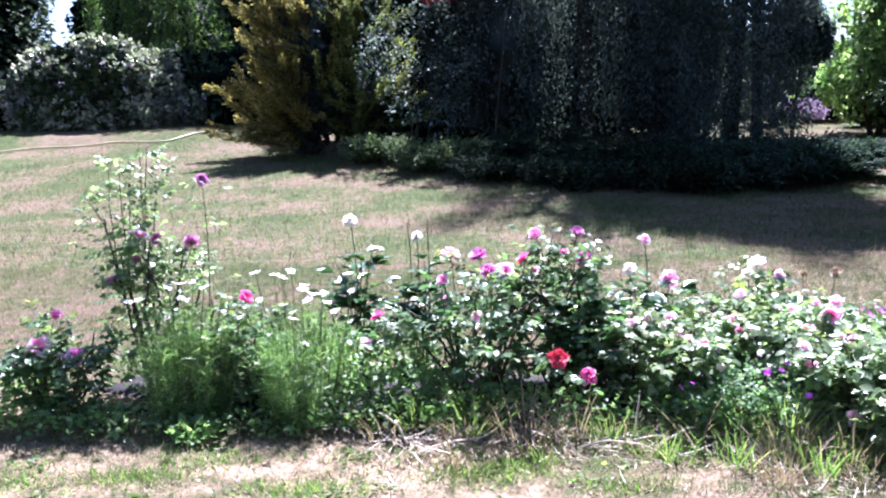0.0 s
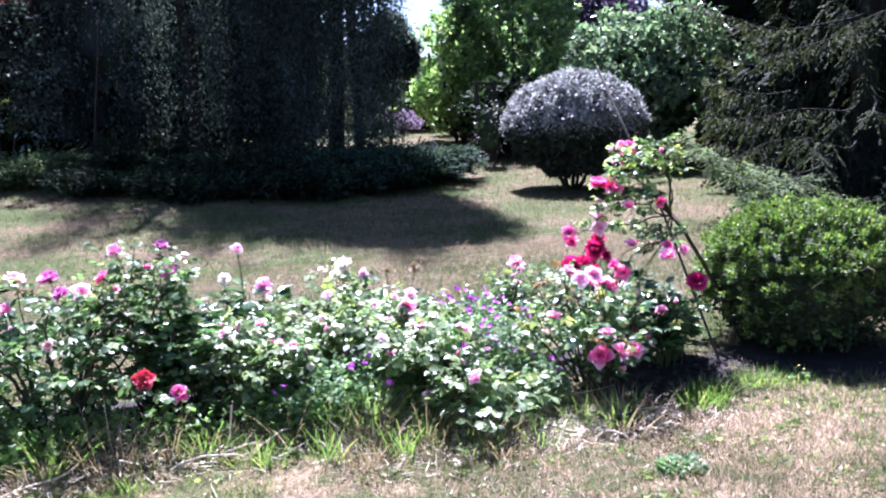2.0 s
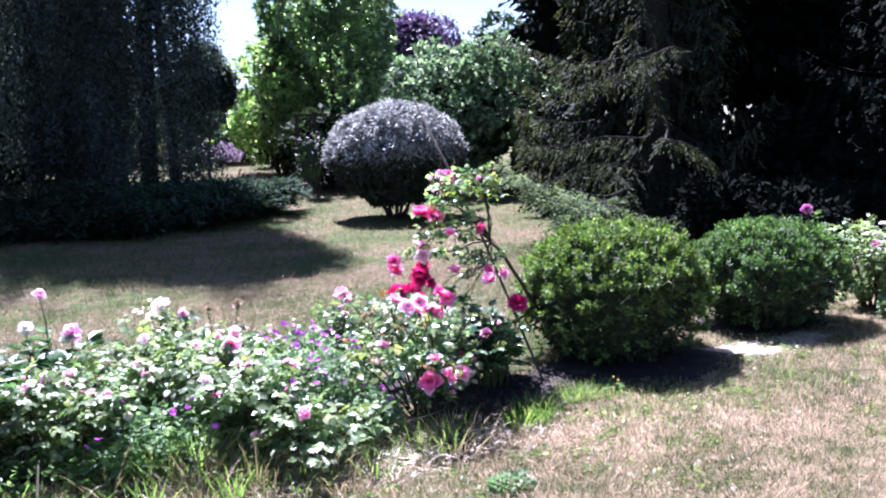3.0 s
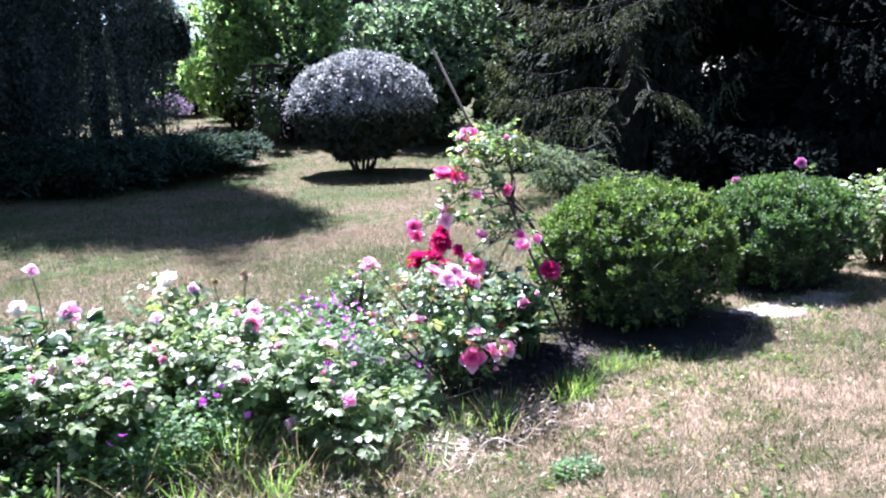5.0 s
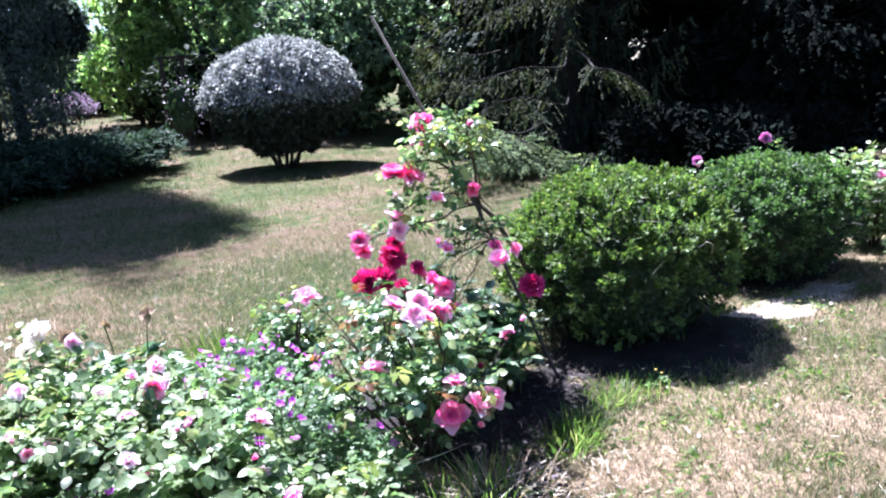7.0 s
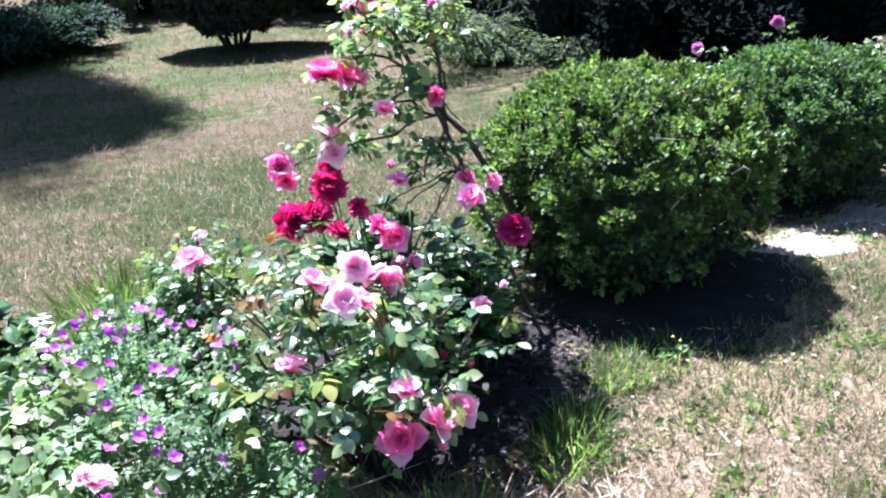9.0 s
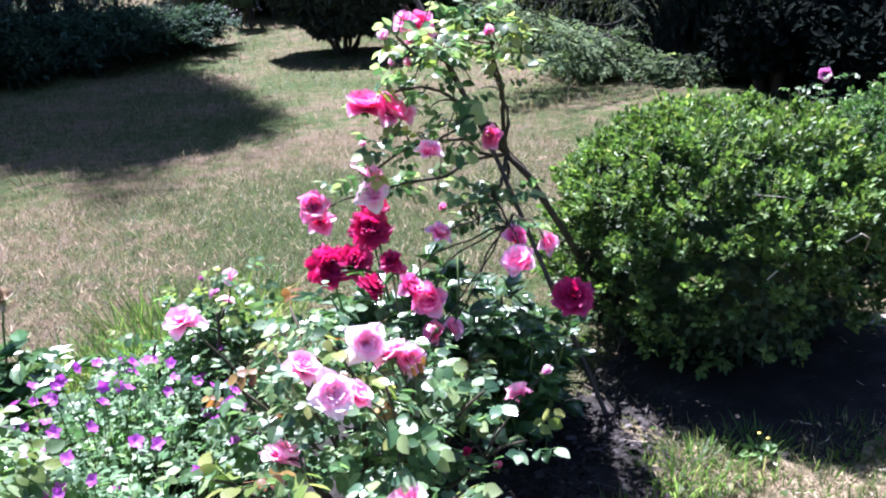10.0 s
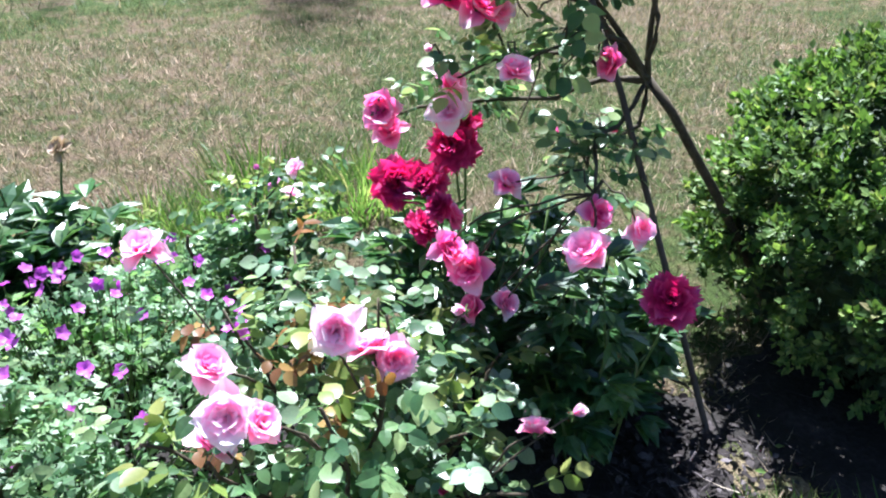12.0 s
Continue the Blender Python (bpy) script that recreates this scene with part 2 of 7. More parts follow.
def lawn_mat(name, stops, bare):
    """Lawn seen from standing height: green, tan and reddish patches, bleached before the bed, fine grain of stubble."""
    m, nt, b = nodes_of(name)
    g = nt.nodes.new("ShaderNodeNewGeometry")

    def noise_at(scale, detail, rough=0.6):
        n = nt.nodes.new("ShaderNodeTexNoise")
        n.inputs["Scale"].default_value, n.inputs["Detail"].default_value, n.inputs["Roughness"].default_value = scale, detail, rough
        nt.links.new(g.outputs["Position"], n.inputs["Vector"])
        return n

    def math_of(op, u, v, w=0.0):
        n = nt.nodes.new("ShaderNodeMath")
        n.operation = op
        for k, q in enumerate((u, v, w)):
            if isinstance(q, (int, float)):
                n.inputs[k].default_value = q
            else:
                nt.links.new(q, n.inputs[k])
        return n.outputs[0]

    big, mid, fine = noise_at(0.6, 3), noise_at(7.0, 3), noise_at(55.0, 6, 0.75)
    tot = math_of("ADD", math_of("MULTIPLY", big.outputs["Fac"], 0.5), math_of("MULTIPLY", mid.outputs["Fac"], 0.5))
    c, d = ramp(nt, stops), ramp(nt, bare)
    nt.links.new(tot, c.inputs[0])
    nt.links.new(tot, d.inputs[0])
    sep = nt.nodes.new("ShaderNodeSeparateXYZ")
    nt.links.new(g.outputs["Position"], sep.inputs[0])
    edge = math_of("MULTIPLY_ADD", sep.outputs[0], -0.07, 3.75)
    edge = math_of("MULTIPLY_ADD", big.outputs["Fac"], 0.9, math_of("SUBTRACT", edge, 0.45))
    mask = nt.nodes.new("ShaderNodeMapRange")
    mask.interpolation_type = "SMOOTHSTEP"
    mask.inputs[1].default_value, mask.inputs[2].default_value = -0.25, 0.35
    nt.links.new(math_of("SUBTRACT", edge, sep.outputs[1]), mask.inputs[0])
    band = nt.nodes.new("ShaderNodeMapRange")
    band.interpolation_type = "SMOOTHSTEP"
    band.inputs[1].default_value, band.inputs[2].default_value = 1.1, 1.9
    nt.links.new(math_of("MULTIPLY_ADD", big.outputs["Fac"], 1.2, math_of("SUBTRACT", sep.outputs[1], 0.6)), band.inputs[0])
    mx = nt.nodes.new("ShaderNodeMix")
    mx.data_type = "RGBA"
    nt.links.new(math_of("MULTIPLY", mask.outputs[0], band.outputs[0]), mx.inputs[0])
    nt.links.new(c.outputs[0], mx.inputs[6])
    nt.links.new(d.outputs[0], mx.inputs[7])
    gr = nt.nodes.new("ShaderNodeMapRange")
    gr.inputs[1].default_value, gr.inputs[2].default_value, gr.inputs[3].default_value, gr.inputs[4].default_value = 0.33, 0.67, 0.45, 1.55
    nt.links.new(fine.outputs["Fac"], gr.inputs[0])
    hsv = nt.nodes.new("ShaderNodeHueSaturation")
    nt.links.new(gr.outputs[0], hsv.inputs["Value"])
    nt.links.new(mx.outputs[2], hsv.inputs["Color"])
    nt.links.new(hsv.outputs[0], b.inputs["Base Color"])
    bp = nt.nodes.new("ShaderNodeBump")
    bp.inputs["Strength"].default_value, bp.inputs["Distance"].default_value = 1.0, 0.02
    nt.links.new(fine.outputs["Fac"], bp.inputs["Height"])
    nt.links.new(bp.outputs[0], b.inputs["Normal"])
    b.inputs["Roughness"].default_value = 0.9
    b.inputs["Specular IOR Level"].default_value = 0.12
    return m


M_LAWN = lawn_mat("lawn_ground", [(0.44, (0.046, 0.068, 0.019)), (0.49, (0.072, 0.084, 0.03)), (0.53, (0.11, 0.094, 0.05)), (0.58, (0.146, 0.105, 0.072))],
                  [(0.41, (0.085, 0.1, 0.04)), (0.46, (0.16, 0.138, 0.076)), (0.51, (0.245, 0.19, 0.118)), (0.57, (0.36, 0.272, 0.185))])
# near-black so that soil patches also pass for shaded ground
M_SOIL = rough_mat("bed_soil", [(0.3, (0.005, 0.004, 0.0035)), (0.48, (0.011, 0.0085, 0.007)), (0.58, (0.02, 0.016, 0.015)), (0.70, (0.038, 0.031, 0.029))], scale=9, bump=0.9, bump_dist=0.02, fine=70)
M_SAND = rough_mat("bare_sandy_ground", [(0.3, (0.23, 0.18, 0.135)), (0.5, (0.34, 0.28, 0.225)), (0.7, (0.45, 0.39, 0.335))], scale=9, bump=0.9, bump_dist=0.015, fine=90)
M_BARK = rough_mat("bark", [(0.3, (0.02, 0.016, 0.012)), (0.55, (0.05, 0.038, 0.029)), (0.75, (0.10, 0.08, 0.062))], scale=14, bump=0.8, bump_dist=0.01, fine=70, stretch=(1, 1, 0.25))
M_CANE = rough_mat("rose_cane", [(0.3, (0.028, 0.022, 0.014)), (0.5, (0.058, 0.046, 0.03)), (0.7, (0.11, 0.085, 0.06))], scale=20, bump=0.4, bump_dist=0.002, fine=150)
M_STAKE = rough_mat("weathered_wood", [(0.3, (0.035, 0.03, 0.027)), (0.5, (0.07, 0.06, 0.053)), (0.7, (0.12, 0.104, 0.092))], scale=16, bump=0.5, bump_dist=0.003, fine=120, stretch=(1, 1, 0.1))
M_DARKWOOD = rough_mat("dark_stained_wood", [(0.3, (0.018, 0.014, 0.012)), (0.55, (0.035, 0.028, 0.023)), (0.75, (0.06, 0.05, 0.042))], scale=12, bump=0.4, bump_dist=0.004, fine=90, stretch=(0.2, 1, 1))
M_SPRUCEWOOD = rough_mat("spruce_bark", [(0.3, (0.008, 0.007, 0.006)), (0.6, (0.018, 0.015, 0.013)), (0.8, (0.03, 0.026, 0.022))], scale=14, rough=0.95, bump=0.5, bump_dist=0.004, fine=80)
M_CHIP = leaf_mat("wood_chips", [(0, (0.018, 0.014, 0.013)), (0.8, (0.034, 0.028, 0.028)), (1, (0.13, 0.11, 0.115))], rough=0.8, glow=0.0, spec=0.15)
M_STRAW = leaf_mat("straw", [(0, (0.36, 0.29, 0.21)), (0.5, (0.52, 0.44, 0.35)), (1, (0.7, 0.64, 0.55))], rough=0.6, glow=0.15)
def grass_mat(name, green, tan, pink, rough=0.55, glow=0.62, bias=0.0, mixed=0.22, patch=0.6):
    """Lawn blades: each has its own shade, and the lawn has green, tan and reddish patches."""
    m, nt, b = nodes_of(name)
    g = nt.nodes.new("ShaderNodeNewGeometry")
    a = nt.nodes.new("ShaderNodeTexNoise")
    a.inputs["Scale"].default_value, a.inputs["Detail"].default_value = patch, 4.0
    nt.links.new(g.outputs["Position"], a.inputs["Vector"])
    add = nt.nodes.new("ShaderNodeMath")
    add.operation = "MULTIPLY_ADD"
    add.inputs[1].default_value, add.inputs[2].default_value = mixed, -0.5 * mixed + bias
    nt.links.new(g.outputs["Random Per Island"], add.inputs[0])
    tot = nt.nodes.new("ShaderNodeMath")
    clump = nt.nodes.new("ShaderNodeTexNoise")
    clump.inputs["Scale"].default_value, clump.inputs["Detail"].default_value = 7.5, 2.0
    nt.links.new(g.outputs["Position"], clump.inputs["Vector"])
    both = nt.nodes.new("ShaderNodeMix")
    both.inputs[0].default_value = 0.35
    nt.links.new(a.outputs["Fac"], both.inputs[2])
    nt.links.new(clump.outputs["Fac"], both.inputs[3])
    nt.links.new(both.outputs[0], tot.inputs[0])
    nt.links.new(add.outputs[0], tot.inputs[1])
    c = ramp(nt, [(0.39, green), (0.47, tuple(0.5 * (u + v) for u, v in zip(green, tan))), (0.53, tan), (0.62, pink)])
    nt.links.new(tot.outputs[0], c.inputs[0])
    hsv = nt.nodes.new("ShaderNodeHueSaturation")
    mp = nt.nodes.new("ShaderNodeMapRange")
    mp.inputs[3].default_value, mp.inputs[4].default_value = 0.68, 1.36
    nt.links.new(g.outputs["Random Per Island"], mp.inputs[0])
    nt.links.new(mp.outputs[0], hsv.inputs["Value"])
    nt.links.new(c.outputs[0], hsv.inputs["Color"])
    nt.links.new(hsv.outputs[0], b.inputs["Base Color"])
    b.inputs["Roughness"].default_value = rough
    tr = nt.nodes.new("ShaderNodeBsdfTranslucent")
    nt.links.new(hsv.outputs[0], tr.inputs["Color"])
    mx = nt.nodes.new("ShaderNodeMixShader")
    mx.inputs[0].default_value = glow
    nt.links.new(b.outputs[0], mx.inputs[1])
    nt.links.new(tr.outputs[0], mx.inputs[2])
    nt.links.new(mx.outputs[0], nt.nodes["Material Output"].inputs["Surface"])
    return m


M_LAWNDRY = grass_mat("lawn_blade_dry", (0.072, 0.088, 0.03), (0.165, 0.13, 0.07), (0.205, 0.16, 0.096), bias=0.0, mixed=0.35)
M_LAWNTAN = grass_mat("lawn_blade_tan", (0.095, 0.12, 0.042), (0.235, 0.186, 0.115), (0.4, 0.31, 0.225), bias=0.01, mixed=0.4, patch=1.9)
M_LAWNGREEN = grass_mat("lawn_blade_green", (0.06, 0.09, 0.027), (0.126, 0.126, 0.052), (0.195, 0.16, 0.087), bias=-0.045, mixed=0.35)
M_DRYGRASS = leaf_mat("dry_grass", [(0, (0.13, 0.10, 0.065)), (0.4, (0.22, 0.175, 0.12)), (0.8, (0.33, 0.26, 0.19)), (1, (0.36, 0.24, 0.19))], rough=0.6, glow=0.25)
M_TALLGRASS = leaf_mat("fresh_grass", [(0, (0.05, 0.105, 0.022)), (0.6, (0.105, 0.185, 0.042)), (0.9, (0.2, 0.25, 0.08)), (1, (0.36, 0.31, 0.17))], rough=0.45, glow=0.62)
M_ROSELEAF = leaf_mat("rose_leaf", [(0, (0.036, 0.084, 0.034)), (0.5, (0.075, 0.145, 0.058)), (0.85, (0.135, 0.215, 0.09)), (1, (0.25, 0.31, 0.14))], rough=0.38, glow=0.44, spec=0.6)
M_PALELEAF = leaf_mat("pale_rose_leaf", [(0, (0.06, 0.115, 0.045)), (0.4, (0.125, 0.195, 0.085)), (0.75, (0.21, 0.285, 0.135)), (1, (0.35, 0.41, 0.24))], rough=0.38, glow=0.44, spec=0.65)
M_BRONZE = leaf_mat("bronze_young_leaf", [(0, (0.12, 0.055, 0.025)), (0.6, (0.22, 0.11, 0.045)), (1, (0.3, 0.2, 0.07))], rough=0.35, glow=0.4, through_tint=(1.0, 0.7, 0.4))
M_GLOSSLEAF = leaf_mat("glossy_rose_leaf", [(0, (0.05, 0.11, 0.06)), (0.6, (0.12, 0.2, 0.115)), (1, (0.28, 0.36, 0.23))], rough=0.25, glow=0.4, spec=1.0)
M_YOUNGLEAF = leaf_mat("young_rose_leaf", [(0, (0.13, 0.19, 0.045)), (0.6, (0.2, 0.26, 0.065)), (1, (0.27, 0.28, 0.09))], rough=0.35, glow=0.45)
M_PEONYLEAF = leaf_mat("peony_leaf", [(0, (0.022, 0.06, 0.024)), (0.6, (0.05, 0.115, 0.038)), (1, (0.11, 0.19, 0.055))], rough=0.3, glow=0.3, spec=0.8)
M_FERNY = leaf_mat("feathery_green", [(0, (0.075, 0.15, 0.05)), (0.6, (0.15, 0.26, 0.085)), (1, (0.29, 0.41, 0.16))], rough=0.42, glow=0.5)
M_GERAN = leaf_mat("cranesbill_leaf", [(0, (0.06, 0.13, 0.055)), (0.6, (0.12, 0.21, 0.10)), (1, (0.22, 0.31, 0.16))], rough=0.45, glow=0.4)
M_BOX = leaf_mat("box_leaf", [(0, (0.04, 0.078, 0.021)), (0.5, (0.094, 0.158, 0.046)), (0.88, (0.168, 0.238, 0.075)), (0.98, (0.26, 0.315, 0.115)), (1, (0.29, 0.25, 0.135))], rough=0.46, glow=0.32, spec=0.28, patch_scale=11.0, patchy=0.55, through_tint=(0.9, 1.0, 0.45))
M_BOXBLUE = leaf_mat("dark_box_leaf", [(0, (0.03, 0.066, 0.02)), (0.5, (0.064, 0.125, 0.044)), (0.9, (0.115, 0.185, 0.075)), (1, (0.19, 0.245, 0.12))], rough=0.45, glow=0.38, spec=0.3, patch_scale=7.0, patchy=0.55, through_tint=(0.9, 1.0, 0.5))
# dark leaf colour for the shade inside the hedges and the rhododendron
M_INNERSHADE = leaf_mat("inner_shade_leaf", [(0, (0.014, 0.03, 0.01)), (1, (0.03, 0.056, 0.018))], rough=0.7, glow=0.0)
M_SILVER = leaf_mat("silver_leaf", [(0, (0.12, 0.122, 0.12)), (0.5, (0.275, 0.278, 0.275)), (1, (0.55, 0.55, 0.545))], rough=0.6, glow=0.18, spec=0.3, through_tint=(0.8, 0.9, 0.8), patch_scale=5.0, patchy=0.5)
# dark colour for the dome's shaded lower half and a shrub's inside
M_SILVERDARK = leaf_mat("dark_shade_leaf", [(0, (0.012, 0.02, 0.012)), (1, (0.04, 0.055, 0.035))], rough=0.6, glow=0.05)
M_SPRUCE = leaf_mat("spruce_needles", [(0, (0.008, 0.014, 0.010)), (0.6, (0.019, 0.03, 0.019)), (1, (0.04, 0.048, 0.028))], rough=0.8, glow=0.12, spec=0.12)
M_SPRUCETIP = leaf_mat("spruce_tip_needles", [(0, (0.018, 0.028, 0.013)), (0.7, (0.045, 0.054, 0.025)), (1, (0.1, 0.11, 0.048))], rough=0.8, glow=0.22, spec=0.15)
# near-black leaf colour that stands for deep shade in trees and shrubs
M_SHADECON = leaf_mat("shade_black_conifer", [(0, (0.003, 0.005, 0.0045)), (1, (0.0085, 0.0135, 0.0105))], rough=0.95, glow=0.0, spec=0.05)
M_WEEP = leaf_mat("weeping_leaf", [(0, (0.018, 0.03, 0.03)), (0.7, (0.066, 0.09, 0.086)), (0.94, (0.105, 0.132, 0.132)), (1, (0.135, 0.16, 0.17))], rough=0.7, glow=0.42, spec=0.12, patch_scale=0.9, patchy=0.7, drawn=0.45)
M_WEEPBLUE = leaf_mat("bluish_weeping_leaf", [(0, (0.02, 0.03, 0.032)), (0.7, (0.066, 0.085, 0.088)), (0.92, (0.13, 0.15, 0.165)), (1, (0.23, 0.25, 0.29))], rough=0.5, glow=0.42, spec=0.3, patch_scale=0.8, patchy=0.9, drawn=0.6)
M_WEEPIN = leaf_mat("weeping_inner_shade", [(0, (0.012, 0.02, 0.02)), (1, (0.036, 0.05, 0.05))], rough=0.8, glow=0.2, spec=0.1, patch_scale=0.8, patchy=0.7)
M_BLUEJUN = leaf_mat("juniper_blue_green", [(0, (0.014, 0.03, 0.019)), (0.6, (0.032, 0.06, 0.043)), (1, (0.09, 0.14, 0.1))], rough=0.8, glow=0.2, spec=0.12, patch_scale=1.5, patchy=0.6)
# darker copy of the juniper green for plants in the trees' shade
M_SHADEJUN = leaf_mat("juniper_shaded_green", [(0, (0.008, 0.018, 0.01)), (0.6, (0.019, 0.033, 0.02)), (1, (0.045, 0.068, 0.04))], rough=0.8, glow=0.15, spec=0.1, patch_scale=1.5, patchy=0.6)
# brighter spray green so low boughs and end junipers look sunlit
M_LITSPRAY = leaf_mat("low_conifer_lit_spray", [(0, (0.05, 0.082, 0.04)), (0.6, (0.105, 0.15, 0.072)), (1, (0.22, 0.27, 0.135))], rough=0.8, glow=0.3, spec=0.15, patch_scale=2.0, patchy=0.6)
M_GOLD = leaf_mat("golden_juniper", [(0, (0.07, 0.085, 0.026)), (0.5, (0.175, 0.15, 0.05)), (1, (0.33, 0.26, 0.1))], rough=0.7, glow=0.4, spec=0.2, patch_scale=1.3, patchy=0.6)
M_YEW = leaf_mat("yew", [(0, (0.05, 0.08, 0.026)), (0.6, (0.12, 0.15, 0.05)), (1, (0.32, 0.31, 0.12))], rough=0.6, glow=0.42, spec=0.3, patch_scale=1.0, patchy=0.8)
M_GREYSHRUB = leaf_mat("grey_green_leaf", [(0, (0.03, 0.05, 0.04)), (0.6, (0.07, 0.1, 0.088)), (1, (0.15, 0.19, 0.18))], rough=0.6, glow=0.28, spec=0.3, patch_scale=1.1, patchy=0.9)
M_RHODO = leaf_mat("rhododendron_leaf", [(0, (0.07, 0.1, 0.06)), (0.5, (0.16, 0.185, 0.13)), (0.85, (0.31, 0.32, 0.26)), (1, (0.44, 0.41, 0.41))], rough=0.34, glow=0.35, spec=1.0, patch_scale=1.2, patchy=0.5)
M_TRUSS = leaf_mat("faded_lilac_truss", [(0, (0.26, 0.22, 0.26)), (0.6, (0.38, 0.34, 0.385)), (1, (0.5, 0.47, 0.52))], rough=0.6, glow=0.3, through_tint=(1, 0.9, 1), patch_scale=0.8, patchy=0.4)
M_BRIGHT = leaf_mat("bright_tree_leaf", [(0, (0.06, 0.12, 0.045)), (0.5, (0.15, 0.245, 0.09)), (1, (0.36, 0.45, 0.2))], rough=0.33, glow=0.62, spec=0.9, patch_scale=0.7, patchy=0.7)
M_TALLGREEN = leaf_mat("tall_tree_leaf", [(0, (0.055, 0.11, 0.05)), (0.5, (0.12, 0.2, 0.095)), (1, (0.32, 0.41, 0.22))], rough=0.33, glow=0.5, spec=0.9, patch_scale=0.7, patchy=0.75)
M_MIDGREEN = leaf_mat("green_shrub_leaf", [(0, (0.045, 0.085, 0.05)), (0.6, (0.105, 0.17, 0.105)), (1, (0.27, 0.345, 0.235))], rough=0.36, glow=0.4, spec=0.4, patch_scale=1.4, patchy=0.5)
M_PURPLE = leaf_mat("purple_leaf", [(0, (0.045, 0.038, 0.065)), (1, (0.14, 0.12, 0.185))], rough=0.5, glow=0.35, through_tint=(1, 0.7, 0.95))
M_RED = leaf_mat("copper_leaf", [(0, (0.05, 0.012, 0.015)), (1, (0.14, 0.025, 0.032))], rough=0.5, glow=0.3, through_tint=(1, 0.4, 0.4))
M_LILAC = leaf_mat("lilac_flower", [(0, (0.18, 0.14, 0.19)), (1, (0.36, 0.28, 0.37))], rough=0.6, glow=0.2, through_tint=(1, 0.9, 1))
M_WILLOW = leaf_mat("willow_leaf", [(0, (0.025, 0.055, 0.018)), (0.7, (0.07, 0.125, 0.035)), (1, (0.15, 0.23, 0.065))], rough=0.55, glow=0.5, patch_scale=0.6, patchy=0.7, drawn=0.3)
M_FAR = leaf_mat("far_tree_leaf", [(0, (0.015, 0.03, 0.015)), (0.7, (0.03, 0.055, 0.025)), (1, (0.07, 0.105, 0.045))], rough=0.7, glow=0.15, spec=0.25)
# rim pales petals outward, which also paints in sunlit edges and shaded hearts
PETAL = dict(
    pink=leaf_mat("pink_petal", [(0, (0.74, 0.17, 0.46)), (0.4, (0.84, 0.42, 0.66)), (0.75, (0.91, 0.74, 0.85)), (1, (0.94, 0.88, 0.92))], rim=0.75, rough=0.5, glow=0.44, mottle=0.12, through_tint=(1, 0.55, 0.75), patchy=0.1),
    deep=leaf_mat("deep_pink_petal", [(0, (0.6, 0.045, 0.29)), (0.5, (0.78, 0.2, 0.49)), (1, (0.91, 0.66, 0.82))], rim=0.65, rough=0.5, glow=0.44, mottle=0.15, through_tint=(1, 0.4, 0.65), patchy=0.1),
    crimson=leaf_mat("crimson_petal", [(0, (0.3, 0.004, 0.07)), (0.55, (0.56, 0.025, 0.2)), (1, (0.74, 0.14, 0.4))], rim=0.6, rough=0.5, glow=0.4, mottle=0.2, through_tint=(1, 0.3, 0.5), patchy=0.1),
    pale=leaf_mat("pale_pink_petal", [(0, (0.8, 0.36, 0.58)), (0.45, (0.86, 0.6, 0.74)), (0.8, (0.9, 0.81, 0.87)), (1, (0.92, 0.88, 0.91))], rim=0.75, rough=0.5, glow=0.38, mottle=0.1, through_tint=(1, 0.78, 0.9), patchy=0.08),
    white=leaf_mat("white_petal", [(0, (0.76, 0.73, 0.74)), (1, (0.85, 0.84, 0.84))], rough=0.5, glow=0.42, mottle=0.06, patchy=0.05, through_tint=(1, 0.95, 0.85)),
    mauve=leaf_mat("mauve_petal", [(0, (0.44, 0.1, 0.32)), (0.6, (0.66, 0.32, 0.53)), (1, (0.85, 0.66, 0.78))], rim=0.65, rough=0.5, glow=0.3, mottle=0.15, through_tint=(1, 0.5, 0.9)),
    coral=leaf_mat("coral_petal", [(0, (0.68, 0.06, 0.12)), (1, (0.78, 0.18, 0.24))], rough=0.5, glow=0.3, mottle=0.12, through_tint=(1, 0.4, 0.4)),
    violet=leaf_mat("violet_petal", [(0, (0.48, 0.07, 0.55)), (1, (0.68, 0.2, 0.72))], rough=0.5, glow=0.4, mottle=0.1, through_tint=(1, 0.5, 1)),
    wilted=leaf_mat("wilted_petal", [(0, (0.3, 0.2, 0.14)), (1, (0.55, 0.42, 0.34))], rough=0.7, glow=0.25, mottle=0.3),
)
M_SEPAL = leaf_mat("sepal_green", [(0, (0.06, 0.11, 0.03)), (1, (0.13, 0.18, 0.06))], rough=0.5, glow=0.2)
M_YELLOW = leaf_mat("yellow_stamens", [(0, (0.5, 0.36, 0.05)), (1, (0.7, 0.55, 0.1))], rough=0.6, glow=0.1)
M_DRYTWIG = rough_mat("dead_grey_wood", [(0.3, (0.13, 0.115, 0.11)), (0.7, (0.3, 0.275, 0.26))], scale=20, rough=0.8)
M_HOSE = rough_mat("yellow_hose", [(0.3, (0.5, 0.45, 0.24)), (0.7, (0.62, 0.56, 0.34))], scale=6, rough=0.45, bump=0.05)

